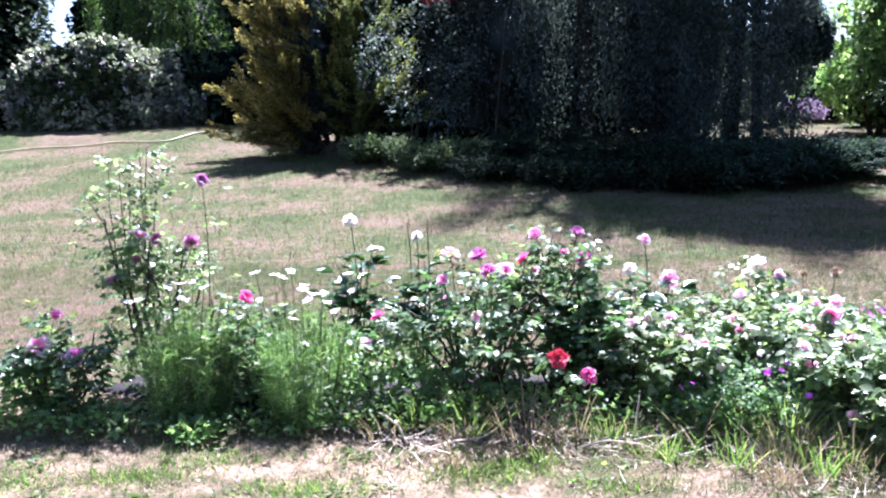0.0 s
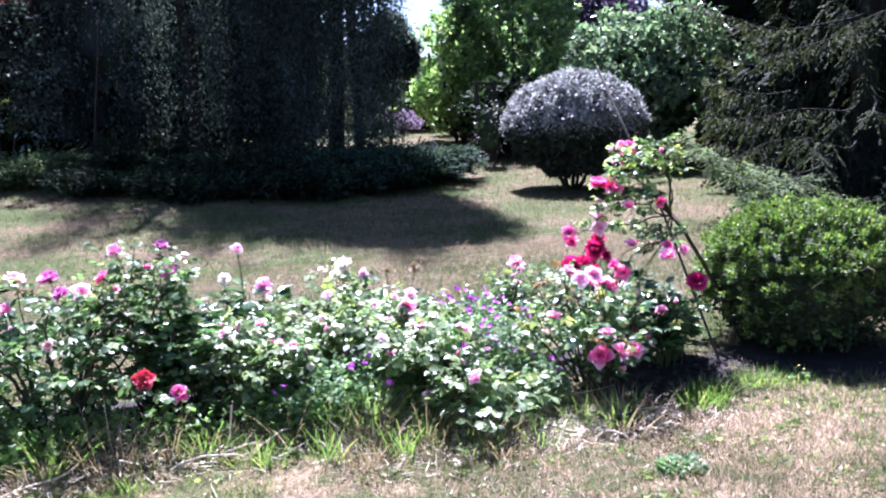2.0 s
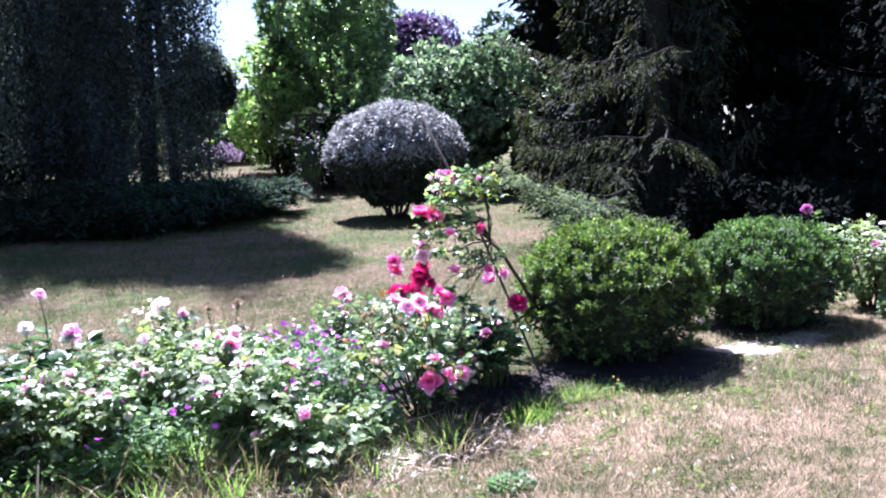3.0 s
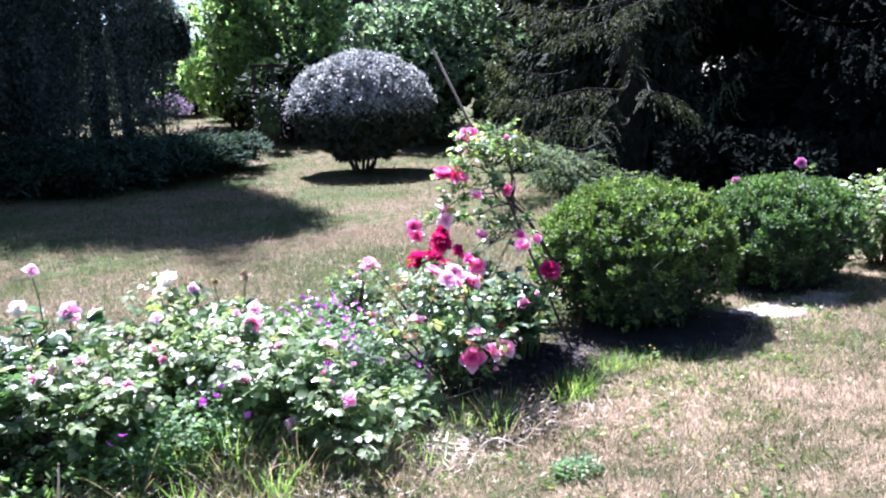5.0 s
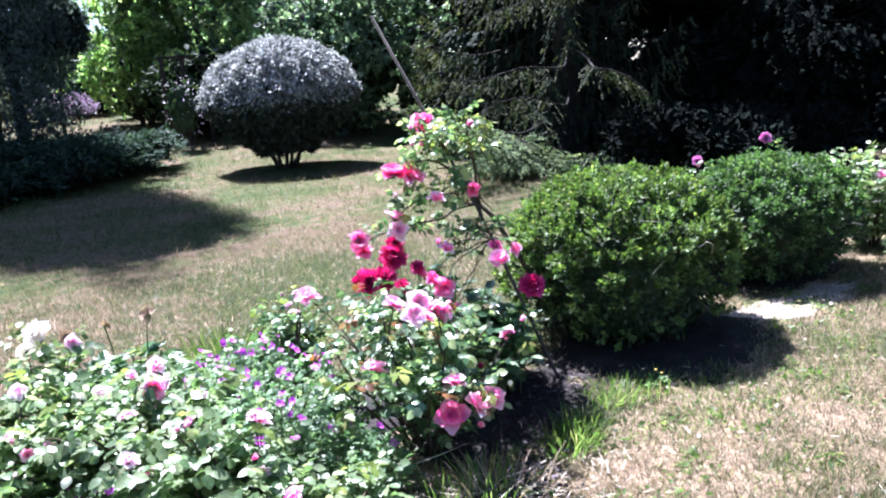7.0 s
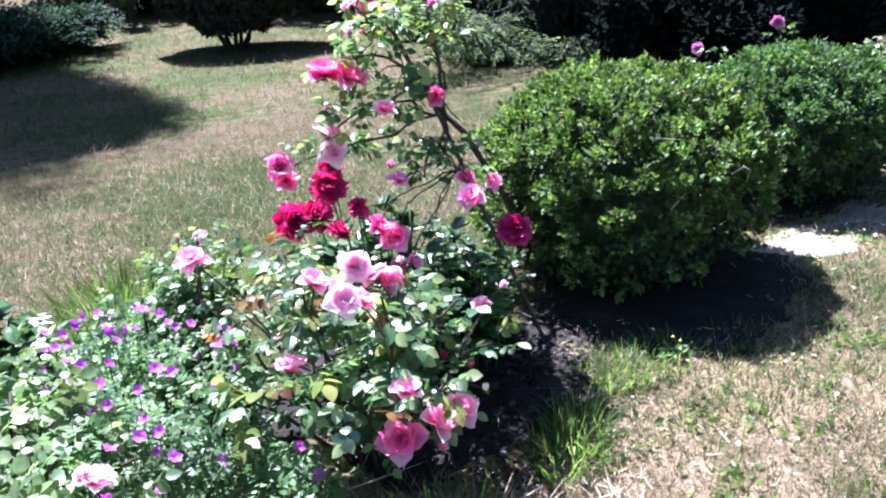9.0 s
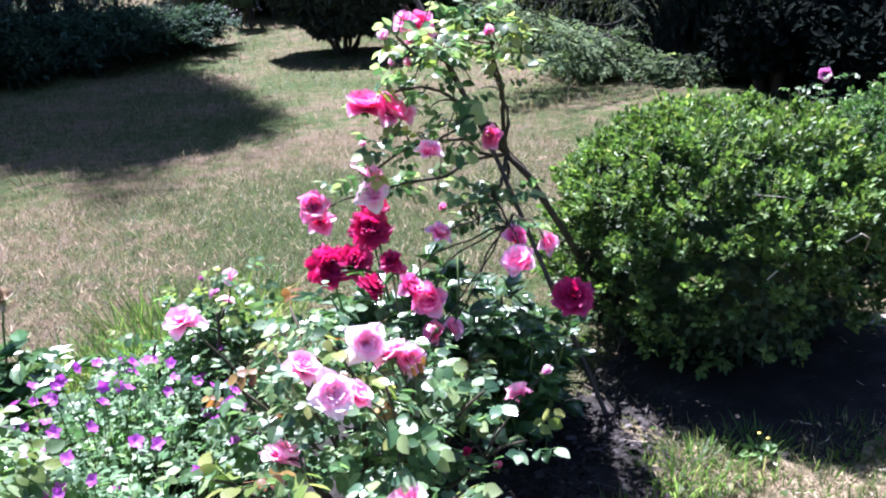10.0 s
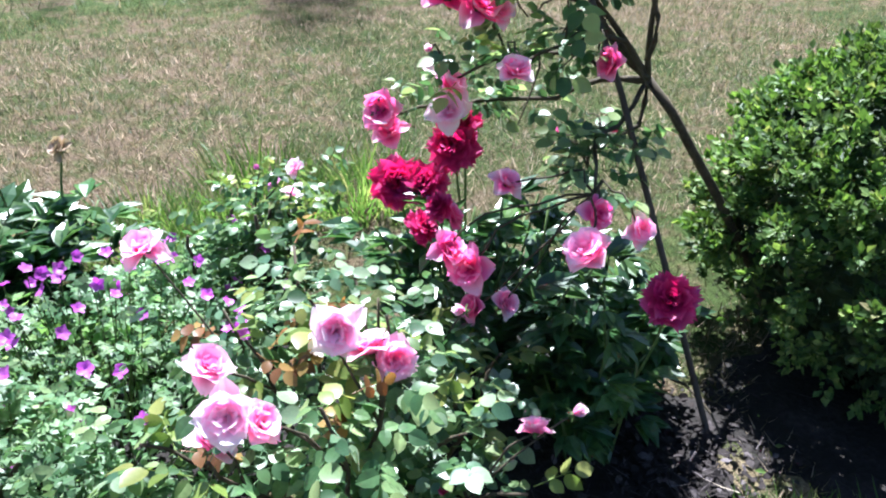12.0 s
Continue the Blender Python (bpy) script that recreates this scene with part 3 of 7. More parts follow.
# ---- ground ----
def ground_sheet():
    xs = np.concatenate([np.linspace(-900, -40, 14)[:-1], np.linspace(-40, -6, 40)[:-1], np.linspace(-6, 12, 121)[:-1], np.linspace(12, 40, 40)[:-1], np.linspace(40, 900, 14)])
    ys = np.concatenate([np.linspace(-900, -30, 14)[:-1], np.linspace(-30, -2, 30)[:-1], np.linspace(-2, 16, 121)[:-1], np.linspace(16, 45, 60)[:-1], np.linspace(45, 1200, 16)])
    X, Y = np.meshgrid(xs, ys)
    Z = lawn_z(X, Y)
    n, m = X.shape
    i = np.arange(n - 1)[:, None] * m
    j = np.arange(m - 1)[None]
    q = np.stack([i + j, i + j + 1, i + j + 1 + m, i + j + m], -1).reshape(-1, 4)
    return mesh_np("ground", np.stack([X, Y, Z], -1), [q], M_LAWN, True)


ground = tagged(new("ground", ground_sheet()), "sun-dried lawn with tan and green patches", "lawn", kind="structure")


def patch(name, outline_fn, mat, label, category, height=0.015, rings=10, n=72, rough=0.018):
    """A low mound laid on the lawn; outline_fn(angle) gives the edge."""
    v, ang = [], np.linspace(0, 2 * math.pi, n, endpoint=False)
    for k in range(rings + 1):
        u = k / rings
        for a in ang:
            cx, cy, ex, ey = outline_fn(a)
            x, y = cx + (ex - cx) * u, cy + (ey - cy) * u
            z = float(lawn_z(x, y)) + 0.004 + height * (1 - u ** 3) + rough * noise.noise((x * 6, y * 6, 1)) * (1 - u ** 3) - (0.03 if k == rings else 0.0)
            v.append((x, y, z))
    i = np.arange(rings)[:, None] * n
    j = np.arange(n)[None]
    q = np.stack([i + j, i + n + j, i + n + (j + 1) % n, i + (j + 1) % n], -1).reshape(-1, 4)
    return tagged(new(name, mesh_np(name, np.array(v), [q], mat, True)), label, category, kind="structure")


def bed_edge(a):
    cx, cy = 0.8, 4.03
    rx, ry = 2.6, 0.38
    w = 1 + 0.10 * math.sin(5 * a + 1) + 0.07 * math.sin(11 * a)
    ex = cx + rx * math.copysign(abs(math.cos(a)) ** 0.75, math.cos(a)) * w
    ey = cy + ry * math.copysign(abs(math.sin(a)) ** 0.6, math.sin(a)) * w
    ey += -0.06 * ex
    return cx, cy - 0.05, ex, ey


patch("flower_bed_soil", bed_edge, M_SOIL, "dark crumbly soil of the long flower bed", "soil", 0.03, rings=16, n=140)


def sand_edge(a):
    cx, cy = 5.12, 3.0
    w = 1 + 0.12 * math.sin(3 * a) + 0.10 * math.sin(7 * a + 2) + 0.08 * math.sin(17 * a) + 0.06 * math.sin(29 * a + 1)
    u, v = 0.56 * math.cos(a) * w, 0.17 * math.sin(a) * w
    return cx, cy, cx + 0.97 * u + 0.24 * v, cy - 0.24 * u + 0.97 * v


patch("sandy_path", sand_edge, M_SAND, "bare pale sandy ground beside the hedges", "path", 0.004, 24, 160, 0.004)


def oval(cx, cy, rx, ry):
    """An uneven oval outline for a patch."""
    def edge(a):
        w = 1 + 0.08 * math.sin(4 * a + cx) + 0.05 * math.sin(11 * a) + 0.03 * math.sin(23 * a)
        return cx, cy, cx + rx * math.cos(a) * w, cy + ry * math.sin(a) * w
    return edge


# ovals reach past the hedges to paint their shadow as near-black soil
SHADOW_SOILS = [(4.2, 3.28, 0.62, 0.5), (5.75, 3.4, 0.6, 0.4)]
for oval_at in SHADOW_SOILS:
    patch("hedge_shadow_soil", oval(*oval_at), M_SOIL, "dark soil under the box hedges, spread forward as their cast shadow", "soil", 0.01, 14, 100, 0.01)


def rose_soil_edge(a):
    w = 1 + 0.12 * math.sin(4 * a) + 0.06 * math.sin(9 * a)
    return 3.15, 3.42, 3.15 + 0.5 * math.cos(a) * w, 3.42 + 0.36 * math.sin(a) * w


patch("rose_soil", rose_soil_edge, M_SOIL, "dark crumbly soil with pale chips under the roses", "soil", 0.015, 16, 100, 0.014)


def lawn_blades(name, n, box, size, mat, want, label, lean=0.6, shape=SPIKE):
    x0, x1, y0, y1 = box
    x, y = rng.uniform(x0, x1, n), rng.uniform(y0, y1, n)
    keep = np.array([want(a, b) for a, b in zip(x, y)])
    x, y = x[keep], y[keep]
    p = np.stack([x, y, lawn_z(x, y) - 0.004], -1)
    d = np.stack([rng.normal(0, lean, len(x)), rng.normal(0, lean, len(x)), rng.uniform(0.15, 0.9, len(x))], -1)
    up = np.stack([rng.normal(0, 0.35, len(x)), rng.normal(0, 0.35, len(x)), np.ones(len(x))], -1)
    g = scatter(Geo(), p, d, up, size * rng.uniform(0.5, 1.4, len(x)), shape, rng.uniform(0.45, 1.0, len(x)))
    return tagged(part(name, g, mat), label, "grass", kind="stuff")


def in_bed(x, y):
    return -2.1 < x < 3.4 and 3.75 < y + 0.06 * x < 4.5 or any(((x - a) / c) ** 2 + ((y - b) / d) ** 2 < 0.6 + 0.5 * rng.random() for a, b, c, d in SHADOW_SOILS) or ((x - 3.15) / 0.5) ** 2 + ((y - 3.42) / 0.34) ** 2 < 1


def sandy(x, y):
    u, v = 0.97 * (x - 5.12) - 0.24 * (y - 3.0), 0.24 * (x - 5.12) + 0.97 * (y - 3.0)
    return (u / 0.7) ** 2 + (v / 0.22) ** 2 < 0.4 + 0.7 * rng.random() and rng.random() < 0.68


def greenness(x, y):
    return noise.noise((x * 0.55, y * 0.55, 2)) + 0.5 * noise.noise((x * 2.1, y * 2.1, 5))


def want_dry(x, y):
    return not in_bed(x, y) and not sandy(x, y) and rng.random() < 0.75 - 0.5 * greenness(x, y)


def want_sparse(x, y):
    return not in_bed(x, y) and not sandy(x, y) and rng.random() < -0.05 + 1.3 * greenness(x * 1.6, y * 1.6)


def want_green(x, y):
    return not in_bed(x, y) and not sandy(x, y) and rng.random() < 0.3 + 1.0 * greenness(x, y)


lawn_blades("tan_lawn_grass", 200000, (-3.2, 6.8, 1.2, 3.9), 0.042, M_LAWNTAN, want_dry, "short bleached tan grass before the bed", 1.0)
lawn_blades("dry_lawn_grass", 170000, (-4.2, 7.5, 3.5, 8.0), 0.05, M_LAWNDRY, want_dry, "short dry straw-coloured lawn grass", 0.7)
lawn_blades("green_lawn_grass", 60000, (-3.2, 6.8, 1.2, 3.7), 0.045, M_LAWNGREEN, want_sparse, "short green lawn grass in small patches", 0.8)
lawn_blades("green_lawn_grass", 170000, (-4.2, 7.5, 3.5, 8.0), 0.052, M_LAWNGREEN, want_green, "short green lawn grass in patches", 0.6)
lawn_blades("dry_lawn_grass", 120000, (-10, 12, 8.0, 24), 0.095, M_LAWNDRY, want_dry, "short dry straw-coloured lawn grass", 0.7)
lawn_blades("green_lawn_grass", 150000, (-14, 13, 8.0, 28), 0.1, M_LAWNGREEN, want_green, "short green lawn grass in patches", 0.6)


lawn_blades("dry_lawn_grass", 60000, (-4.2, 7.5, -3.0, 1.4), 0.055, M_LAWNDRY, want_dry, "short dry straw-coloured lawn grass", 0.8)
lawn_blades("green_lawn_grass", 60000, (-4.2, 7.5, -3.0, 1.4), 0.055, M_LAWNGREEN, want_green, "short green lawn grass in patches", 0.7)

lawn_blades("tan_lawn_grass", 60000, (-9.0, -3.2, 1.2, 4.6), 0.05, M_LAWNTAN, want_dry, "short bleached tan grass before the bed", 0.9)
lawn_blades("green_lawn_grass", 60000, (-9.0, -3.2, 1.2, 4.6), 0.05, M_LAWNGREEN, want_green, "short green lawn grass in patches", 0.7)


def want_flecks(x, y):
    return not in_bed(x, y) and not sandy(x, y) and rng.random() < 0.3 + 1.5 * greenness(x * 3, y * 3)


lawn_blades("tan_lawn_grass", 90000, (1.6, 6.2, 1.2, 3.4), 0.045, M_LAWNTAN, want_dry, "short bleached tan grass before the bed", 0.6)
lawn_blades("green_lawn_grass", 60000, (1.6, 6.2, 1.2, 3.4), 0.042, M_LAWNGREEN, want_flecks, "short green grass flecks in the dry lawn", 0.7)

# extra pale blades lighten this stretch of lawn through their colour
lawn_blades("tan_lawn_grass", 80000, (0.3, 6.5, 4.4, 7.4), 0.052, M_LAWNTAN, want_dry, "pale tan grass mixed in to lighten the lawn behind the bed", 0.8)

# ---- far and middle distance ----
def crown_shrub(name, at, radii, height, mat, label, category, n, size, count=26, shape=LEAF2, trunk=True, low=-0.35, core_mat=None, flop=0.5, core_size=0.72, lump=0.42, stems=5, trunk_r=0.06, spread=0.72, whorl=0):
    """A leafy shrub or small tree: stems, lumpy crown of leaves, dense inside."""
    x, y = at
    z0 = float(ground_z(x, y))
    base = thing(name, (x, y, z0), label, category)
    cz = height - radii[2]
    if trunk:
        for k in range(stems):
            g = Geo()
            a = 2 * math.pi * k / stems + rng.uniform(-0.4, 0.4)
            e = np.array([math.cos(a) * radii[0] * 0.45, math.sin(a) * radii[1] * 0.45, cz + radii[2] * 0.2])
            tube(g, curve_pts((0.06 * math.cos(a) * stems ** 0.5, 0.06 * math.sin(a) * stems ** 0.5, -0.05), e, 7, 0.1, 0.03), trunk_r, trunk_r * 0.35, 7)
            part("stem", g, M_BARK, base, smooth=True)
    p, d = lumps(n // whorl if whorl else n, (0, 0, cz), radii, count, low, spread, lump)
    if whorl:
        p, d = np.repeat(p, whorl, 0), np.repeat(d, whorl, 0)
    keep = p[:, 2] > 0.03
    p, d = p[keep], d[keep]
    along = unit(d * 0.7 + rng.normal(0, flop, d.shape) + [0, 0, -0.15])
    g = scatter(Geo(), p, along, d * 0.45 + [0, 0, 0.75] + rng.normal(0, 0.45, d.shape), size * rng.uniform(0.6, 1.35, len(p)), shape)
    part("crown", g, mat, base, kind="stuff")
    if core_mat:
        # where core_mat is dark, it stands for the shade inside the crown
        q, e = lumps(n // 2, (0, 0, cz), np.asarray(radii) * core_size, count, low, lump=lump)
        q, e = q[q[:, 2] > 0.02], e[q[:, 2] > 0.02]
        g2 = scatter(Geo(), q, unit(e + rng.normal(0, 0.8, e.shape)), rng.normal(size=e.shape), size * 1.7, LEAF2, 1.6)
        core(g2, (0, 0, cz), np.asarray(radii) * core_size * 0.82, seed=n % 17, low=-0.9)
        part("inner_foliage", g2, core_mat, base, kind="stuff")
    return base


def weeping_tree(at, height, spread, label, mat=M_WEEP, n_strands=420, hang=(0.7, 1.6), leaf=0.13, name="weeping_tree", trunk_r=0.2, dense=True, per=46, full=0.9, floor=0.0, shape=LEAF2, limbs=16):
    """Trunk, arching limbs and strands of small leaves that hang low; floor: where the crown begins."""
    x, y = at
    z0 = float(ground_z(x, y))
    base = thing(name, (x, y, z0), label, "tree")
    g = Geo()
    tube(g, curve_pts((0, 0, -0.1), (rng.uniform(-0.3, 0.3) * spread / 2, rng.uniform(-0.3, 0.3) * spread / 2, height * 0.85), 10, 0, 0.05), trunk_r, trunk_r * 0.3, 10)
    part("trunk", g, M_DARKWOOD, base, smooth=True)
    for k in range(limbs):
        a = k * 2.4 + rng.uniform(-0.3, 0.3)
        zb = floor + (height - floor) * rng.uniform(0.35, 0.85)
        rr = spread * rng.uniform(0.55, 0.95)
        e = np.array([math.cos(a) * rr, math.sin(a) * rr, min(height * 0.97, zb + rng.uniform(0.0, 0.9))])
        g = Geo()
        tube(g, curve_pts((0, 0, zb), e, 8, 0.1 * spread, 0.03), trunk_r * 0.35, 0.02, 6)
        part("limb", g, M_BARK, base, smooth=True)
    P, A, U, S = [], [], [], []
    for k in range(n_strands):
        if k % 12 == 0:
            a0, r0 = rng.uniform(0, 2 * math.pi), spread * math.sqrt(rng.uniform(0.03, 1))
            t0, b0 = rng.uniform(0.55, 1.0), rng.uniform(*hang) + (0.3 * (height - floor) * rng.random() if rng.random() < 0.35 else 0)
        a = a0 + rng.normal(0, 0.16 / max(r0, 0.3))
        rr = r0 + rng.normal(0, 0.12)
        top = floor + (height * (1.0 - 0.12 * (rr / spread) ** 4) - floor) * min(1.0, t0 * rng.uniform(0.9, 1.1))
        bottom = max(hang[0], b0 + rng.normal(0, 0.2))
        if top - bottom < 0.4:
            continue
        m = int(per * (top - bottom) / (height - floor)) + 6
        t = rng.uniform(0, 1, m)
        px = math.cos(a) * rr + 0.25 * np.sin(t * 3 + k) * t
        py = math.sin(a) * rr + 0.25 * np.cos(t * 2.3 + k) * t
        q = np.stack([px + rng.normal(0, 0.08, m), py + rng.normal(0, 0.08, m), top + (bottom - top) * t], -1)
        P.append(q)
        A.append(np.stack([rng.normal(0, 0.7, m), rng.normal(0, 0.7, m), np.full(m, -1.0)], -1))
        U.append(rng.normal(size=(m, 3)))
        S.append(leaf * rng.uniform(0.6, 1.4, m))
    g = scatter(Geo(), np.concatenate(P), np.concatenate(A), np.concatenate(U), np.concatenate(S), shape, 0.8)
    part("hanging_foliage", g, mat, base, kind="stuff")
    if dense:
        # dark blob and leaves stand for the shade inside the crown
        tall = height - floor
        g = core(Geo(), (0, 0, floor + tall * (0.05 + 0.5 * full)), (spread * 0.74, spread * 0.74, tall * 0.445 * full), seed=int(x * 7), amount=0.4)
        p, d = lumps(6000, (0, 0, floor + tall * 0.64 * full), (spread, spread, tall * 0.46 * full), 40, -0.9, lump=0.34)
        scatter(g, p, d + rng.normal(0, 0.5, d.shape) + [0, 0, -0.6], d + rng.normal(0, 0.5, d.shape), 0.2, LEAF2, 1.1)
        part("inner_foliage", g, M_WEEPIN, base, "inner foliage coloured dark for the shade inside the crown", kind="stuff")
    return base


def bough_twigs(g, q, spread, hang, size=0.085, step=0.07, tips=None):
    """Side twigs along a bough's points q, each a row of needle sprays; hang: how far they droop. The outer ends go to tips."""
    n = len(q)
    u = np.linspace(0, 1, n)
    L = np.linalg.norm(np.diff(q, axis=0), axis=1).sum()
    P, A, T = [], [], []
    for t in np.arange(0.12, 1.0, step / L):
        c = np.array([np.interp(t, u, q[:, i]) for i in range(3)])
        d = unit(np.array([np.interp(min(t + 0.06, 1), u, q[:, i]) for i in range(3)]) - np.array([np.interp(t - 0.06, u, q[:, i]) for i in range(3)]))
        side = unit(np.cross(d, [0, 0, 1.0]))
        for sgn in (-1, 1):
            if rng.random() < 0.2:
                continue
            tl = (spread * (1.05 - t) ** 0.7 + 0.05) * rng.uniform(0.35, 1.3)
            way = d * rng.uniform(0.3, 1.1) + side * sgn * rng.uniform(0.4, 1.2) + [0, 0, -hang * rng.uniform(0.3, 1.4)]
            m = max(3, int(tl / (size * 0.45)))
            v = np.linspace(0.05, 1, m)
            pts = c + unit(way) * (v * tl)[:, None]
            pts[:, 2] -= hang * 0.5 * tl * v ** 2
            P.append(pts)
            A.append(np.tile(unit(way) + [0, 0, -0.35 * hang], (m, 1)))
            T.append(np.full(m, t) + 0.25 * v)
    P, A, T = np.concatenate(P), np.concatenate(A), np.concatenate(T)
    far = T + rng.normal(0, 0.08, len(T)) > 0.85
    for geo, k in ((g, ~far), (tips or g, far)):
        scatter(geo, P[k], A[k] + rng.normal(0, 0.32, A[k].shape), [0, 0, 1] + rng.normal(0, 0.35, A[k].shape), size * rng.uniform(0.7, 1.3, k.sum()), SPRAY, 0.75)


def spruce(at, height, reach, label, detail=1.0, skirt=0.25, needles=M_SPRUCE, tips=M_SPRUCETIP, thin=0.0, bark=M_BARK):
    """A spruce: trunk, whorls of drooping branches with hanging twigs of needles."""
    x, y = at
    base = thing("spruce_tree", (x, y, float(ground_z(x, y))), label, "tree")
    g = Geo()
    tube(g, [(0, 0, -0.1), (0, 0, height * 0.5), (0, 0, height)], 0.24, 0.02, 10)
    part("trunk", g, M_DARKWOOD, base, smooth=True)
    gn, gt = Geo(), Geo()
    z = skirt
    k = 0
    while z < height - 0.4:
        ln = reach * (1 - z / height) ** 0.8
        for j in range(7):
            a = k * 0.9 + j * 2 * math.pi / 7 + rng.uniform(-0.25, 0.25)
            L = ln * rng.uniform(0.75, 1.12) * (1 - thin * max(0.0, math.cos(a + 0.75)) - 0.55 * thin * max(0.0, math.cos(a - 2.7)))
            u = np.linspace(0, 1, 12)
            drop = -0.55 * L * 0.5 * np.sin(u * math.pi * 0.62) + 0.16 * L * u ** 3
            d = np.array([math.cos(a), math.sin(a), 0])
            q = d[None] * (u * L)[:, None]
            q[:, 2] = z + 0.25 * L + drop
            q[:, 2] = np.maximum(q[:, 2], 0.12 + 0.1 * rng.random())
            part("branch", tube(Geo(), q, 0.02, 0.004, 4), bark, base, smooth=True)
            if detail > 1.5 and z < 5.2 and math.cos(a - 3.9) > -0.1:
                bough_twigs(gn, q, 0.28 * L, 1.15, 0.11, 0.08, gt)
                continue
            m = int(70 * L * detail)
            t = rng.uniform(0.12, 1.0, m) ** 0.8
            c = np.stack([np.interp(t, u, q[:, i]) for i in range(3)], -1)
            side = np.array([-d[1], d[0], 0])
            w = (rng.uniform(-1, 1, m) * 0.34 * L * (1.08 - t) * 0.9)
            c += side * w[:, None]
            c[:, 2] -= np.abs(w) * 0.4 + rng.exponential(0.13, m) * (0.4 + t)
            al = d[None] * 0.7 + side * (np.sign(w) * 0.8)[:, None] + rng.normal(0, 0.3, (m, 3)) + np.stack([np.zeros(m), np.zeros(m), -rng.uniform(0.3, 1.6, m)], -1)
            tip = t > 0.8
            scatter(gn, c[~tip], al[~tip], [0, 0, 1] + rng.normal(0, 0.4, (np.sum(~tip), 3)), 0.27 * rng.uniform(0.7, 1.3, np.sum(~tip)), SPRAY, 0.8)
            scatter(gt, c[tip], al[tip], [0, 0, 1] + rng.normal(0, 0.4, (np.sum(tip), 3)), 0.19 * rng.uniform(0.7, 1.3, np.sum(tip)), SPRAY, 0.8)
        z += 0.42 + 0.03 * k
        k += 1
    part("needles", gn, needles, base, kind="stuff")
    part("tip_needles", gt, tips, base, "needles at the branch tips", kind="stuff")
    return base


def low_juniper(at, radius, height, label, mat=M_BLUEJUN):
    """A spreading juniper: sprays that rise outward in tiers."""
    x, y = at
    base = thing("spreading_juniper", (x, y, float(ground_z(x, y))), label, "juniper", "low junipers before the trees")
    g, gb = Geo(), Geo()
    for k in range(64):
        a = rng.uniform(0, 2 * math.pi)
        L = radius * rng.uniform(0.35, 1.0)
        h = height * rng.uniform(0.25, 1.0)
        u = np.linspace(0, 1, 8)
        q = np.stack([math.cos(a) * u * L, math.sin(a) * u * L, 0.05 + h * np.sin(u * 1.9)], -1)
        tube(gb, q, 0.02, 0.004, 4)
        m = int(115 * L)
        t = rng.uniform(0.15, 1, m)
        c = np.stack([np.interp(t, u, q[:, i]) for i in range(3)], -1) + rng.normal(0, 0.08, (m, 3))
        al = np.array([math.cos(a), math.sin(a), 0.25]) + rng.normal(0, 0.45, (m, 3))
        scatter(g, c, al, [0, 0, 1] + rng.normal(0, 0.3, (m, 3)), 0.15 * rng.uniform(0.7, 1.3, m), SPRAY, 0.75)
    part("twig_mass", gb, M_BARK, base, smooth=True, kind="stuff")
    part("foliage", g, mat, base, kind="stuff")
    return base


def plume_conifer(name, at, height, mat, label, plumes, way, wander, long, low, inner, thick):
    """A conifer of separate tapering plumes that slant up one way, over sprays coloured dark for inner shade."""
    x, y = at
    base = thing(name, (x, y, float(ground_z(x, y))), label, "conifer")
    g = Geo()
    for k in range(plumes):
        z = height * rng.uniform(low, 0.82)
        s = np.array([rng.normal(0, 0.3), rng.normal(0, 0.3), z * 0.85 + 0.05])
        d = unit(np.asarray(way) + rng.normal(0, wander, 3))
        d[2] = max(d[2], 0.12)
        L = rng.uniform(*long) * (1 - 0.3 * z / height)
        q = curve_pts(s, s + d * L, 7, -0.06 * L, 0.015)
        part("branch", tube(Geo(), q, 0.025, 0.005, 4), M_BARK, base, smooth=True)
        m = int(190 * L)
        t = rng.uniform(0.1, 1.0, m)
        c = np.stack([np.interp(t, np.linspace(0, 1, 7), q[:, i]) for i in range(3)], -1)
        out = unit(np.cross(d, rng.normal(size=(m, 3))))
        c = c + out * (thick * (1.02 - t) ** 0.6 * np.minimum(t / 0.3, 1) * rng.uniform(0.2, 1.0, m))[:, None]
        scatter(g, c, d + out * 0.55 + rng.normal(0, 0.2, (m, 3)), rng.normal(size=(m, 3)) + [0, 0, 1], 0.15 * rng.uniform(0.6, 1.3, m), SPRAY, 0.6)
    part("trunk", tube(Geo(), [(0, 0, -0.1), (0, 0, height * 0.4), (0, 0, height * 0.8)], 0.1, 0.03, 8), M_BARK, base, smooth=True)
    part("foliage", g, mat, base, kind="stuff")
    # sprays coloured dark so gaps between the plumes look shaded
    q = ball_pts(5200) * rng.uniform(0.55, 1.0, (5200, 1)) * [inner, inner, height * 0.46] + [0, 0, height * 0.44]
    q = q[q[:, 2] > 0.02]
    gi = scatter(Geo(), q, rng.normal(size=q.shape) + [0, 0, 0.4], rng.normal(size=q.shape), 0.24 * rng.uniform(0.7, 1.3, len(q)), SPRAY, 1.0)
    part("inner_foliage", gi, M_WEEPIN, base, "inner foliage coloured dark as shade between the plumes", kind="stuff")
    return base


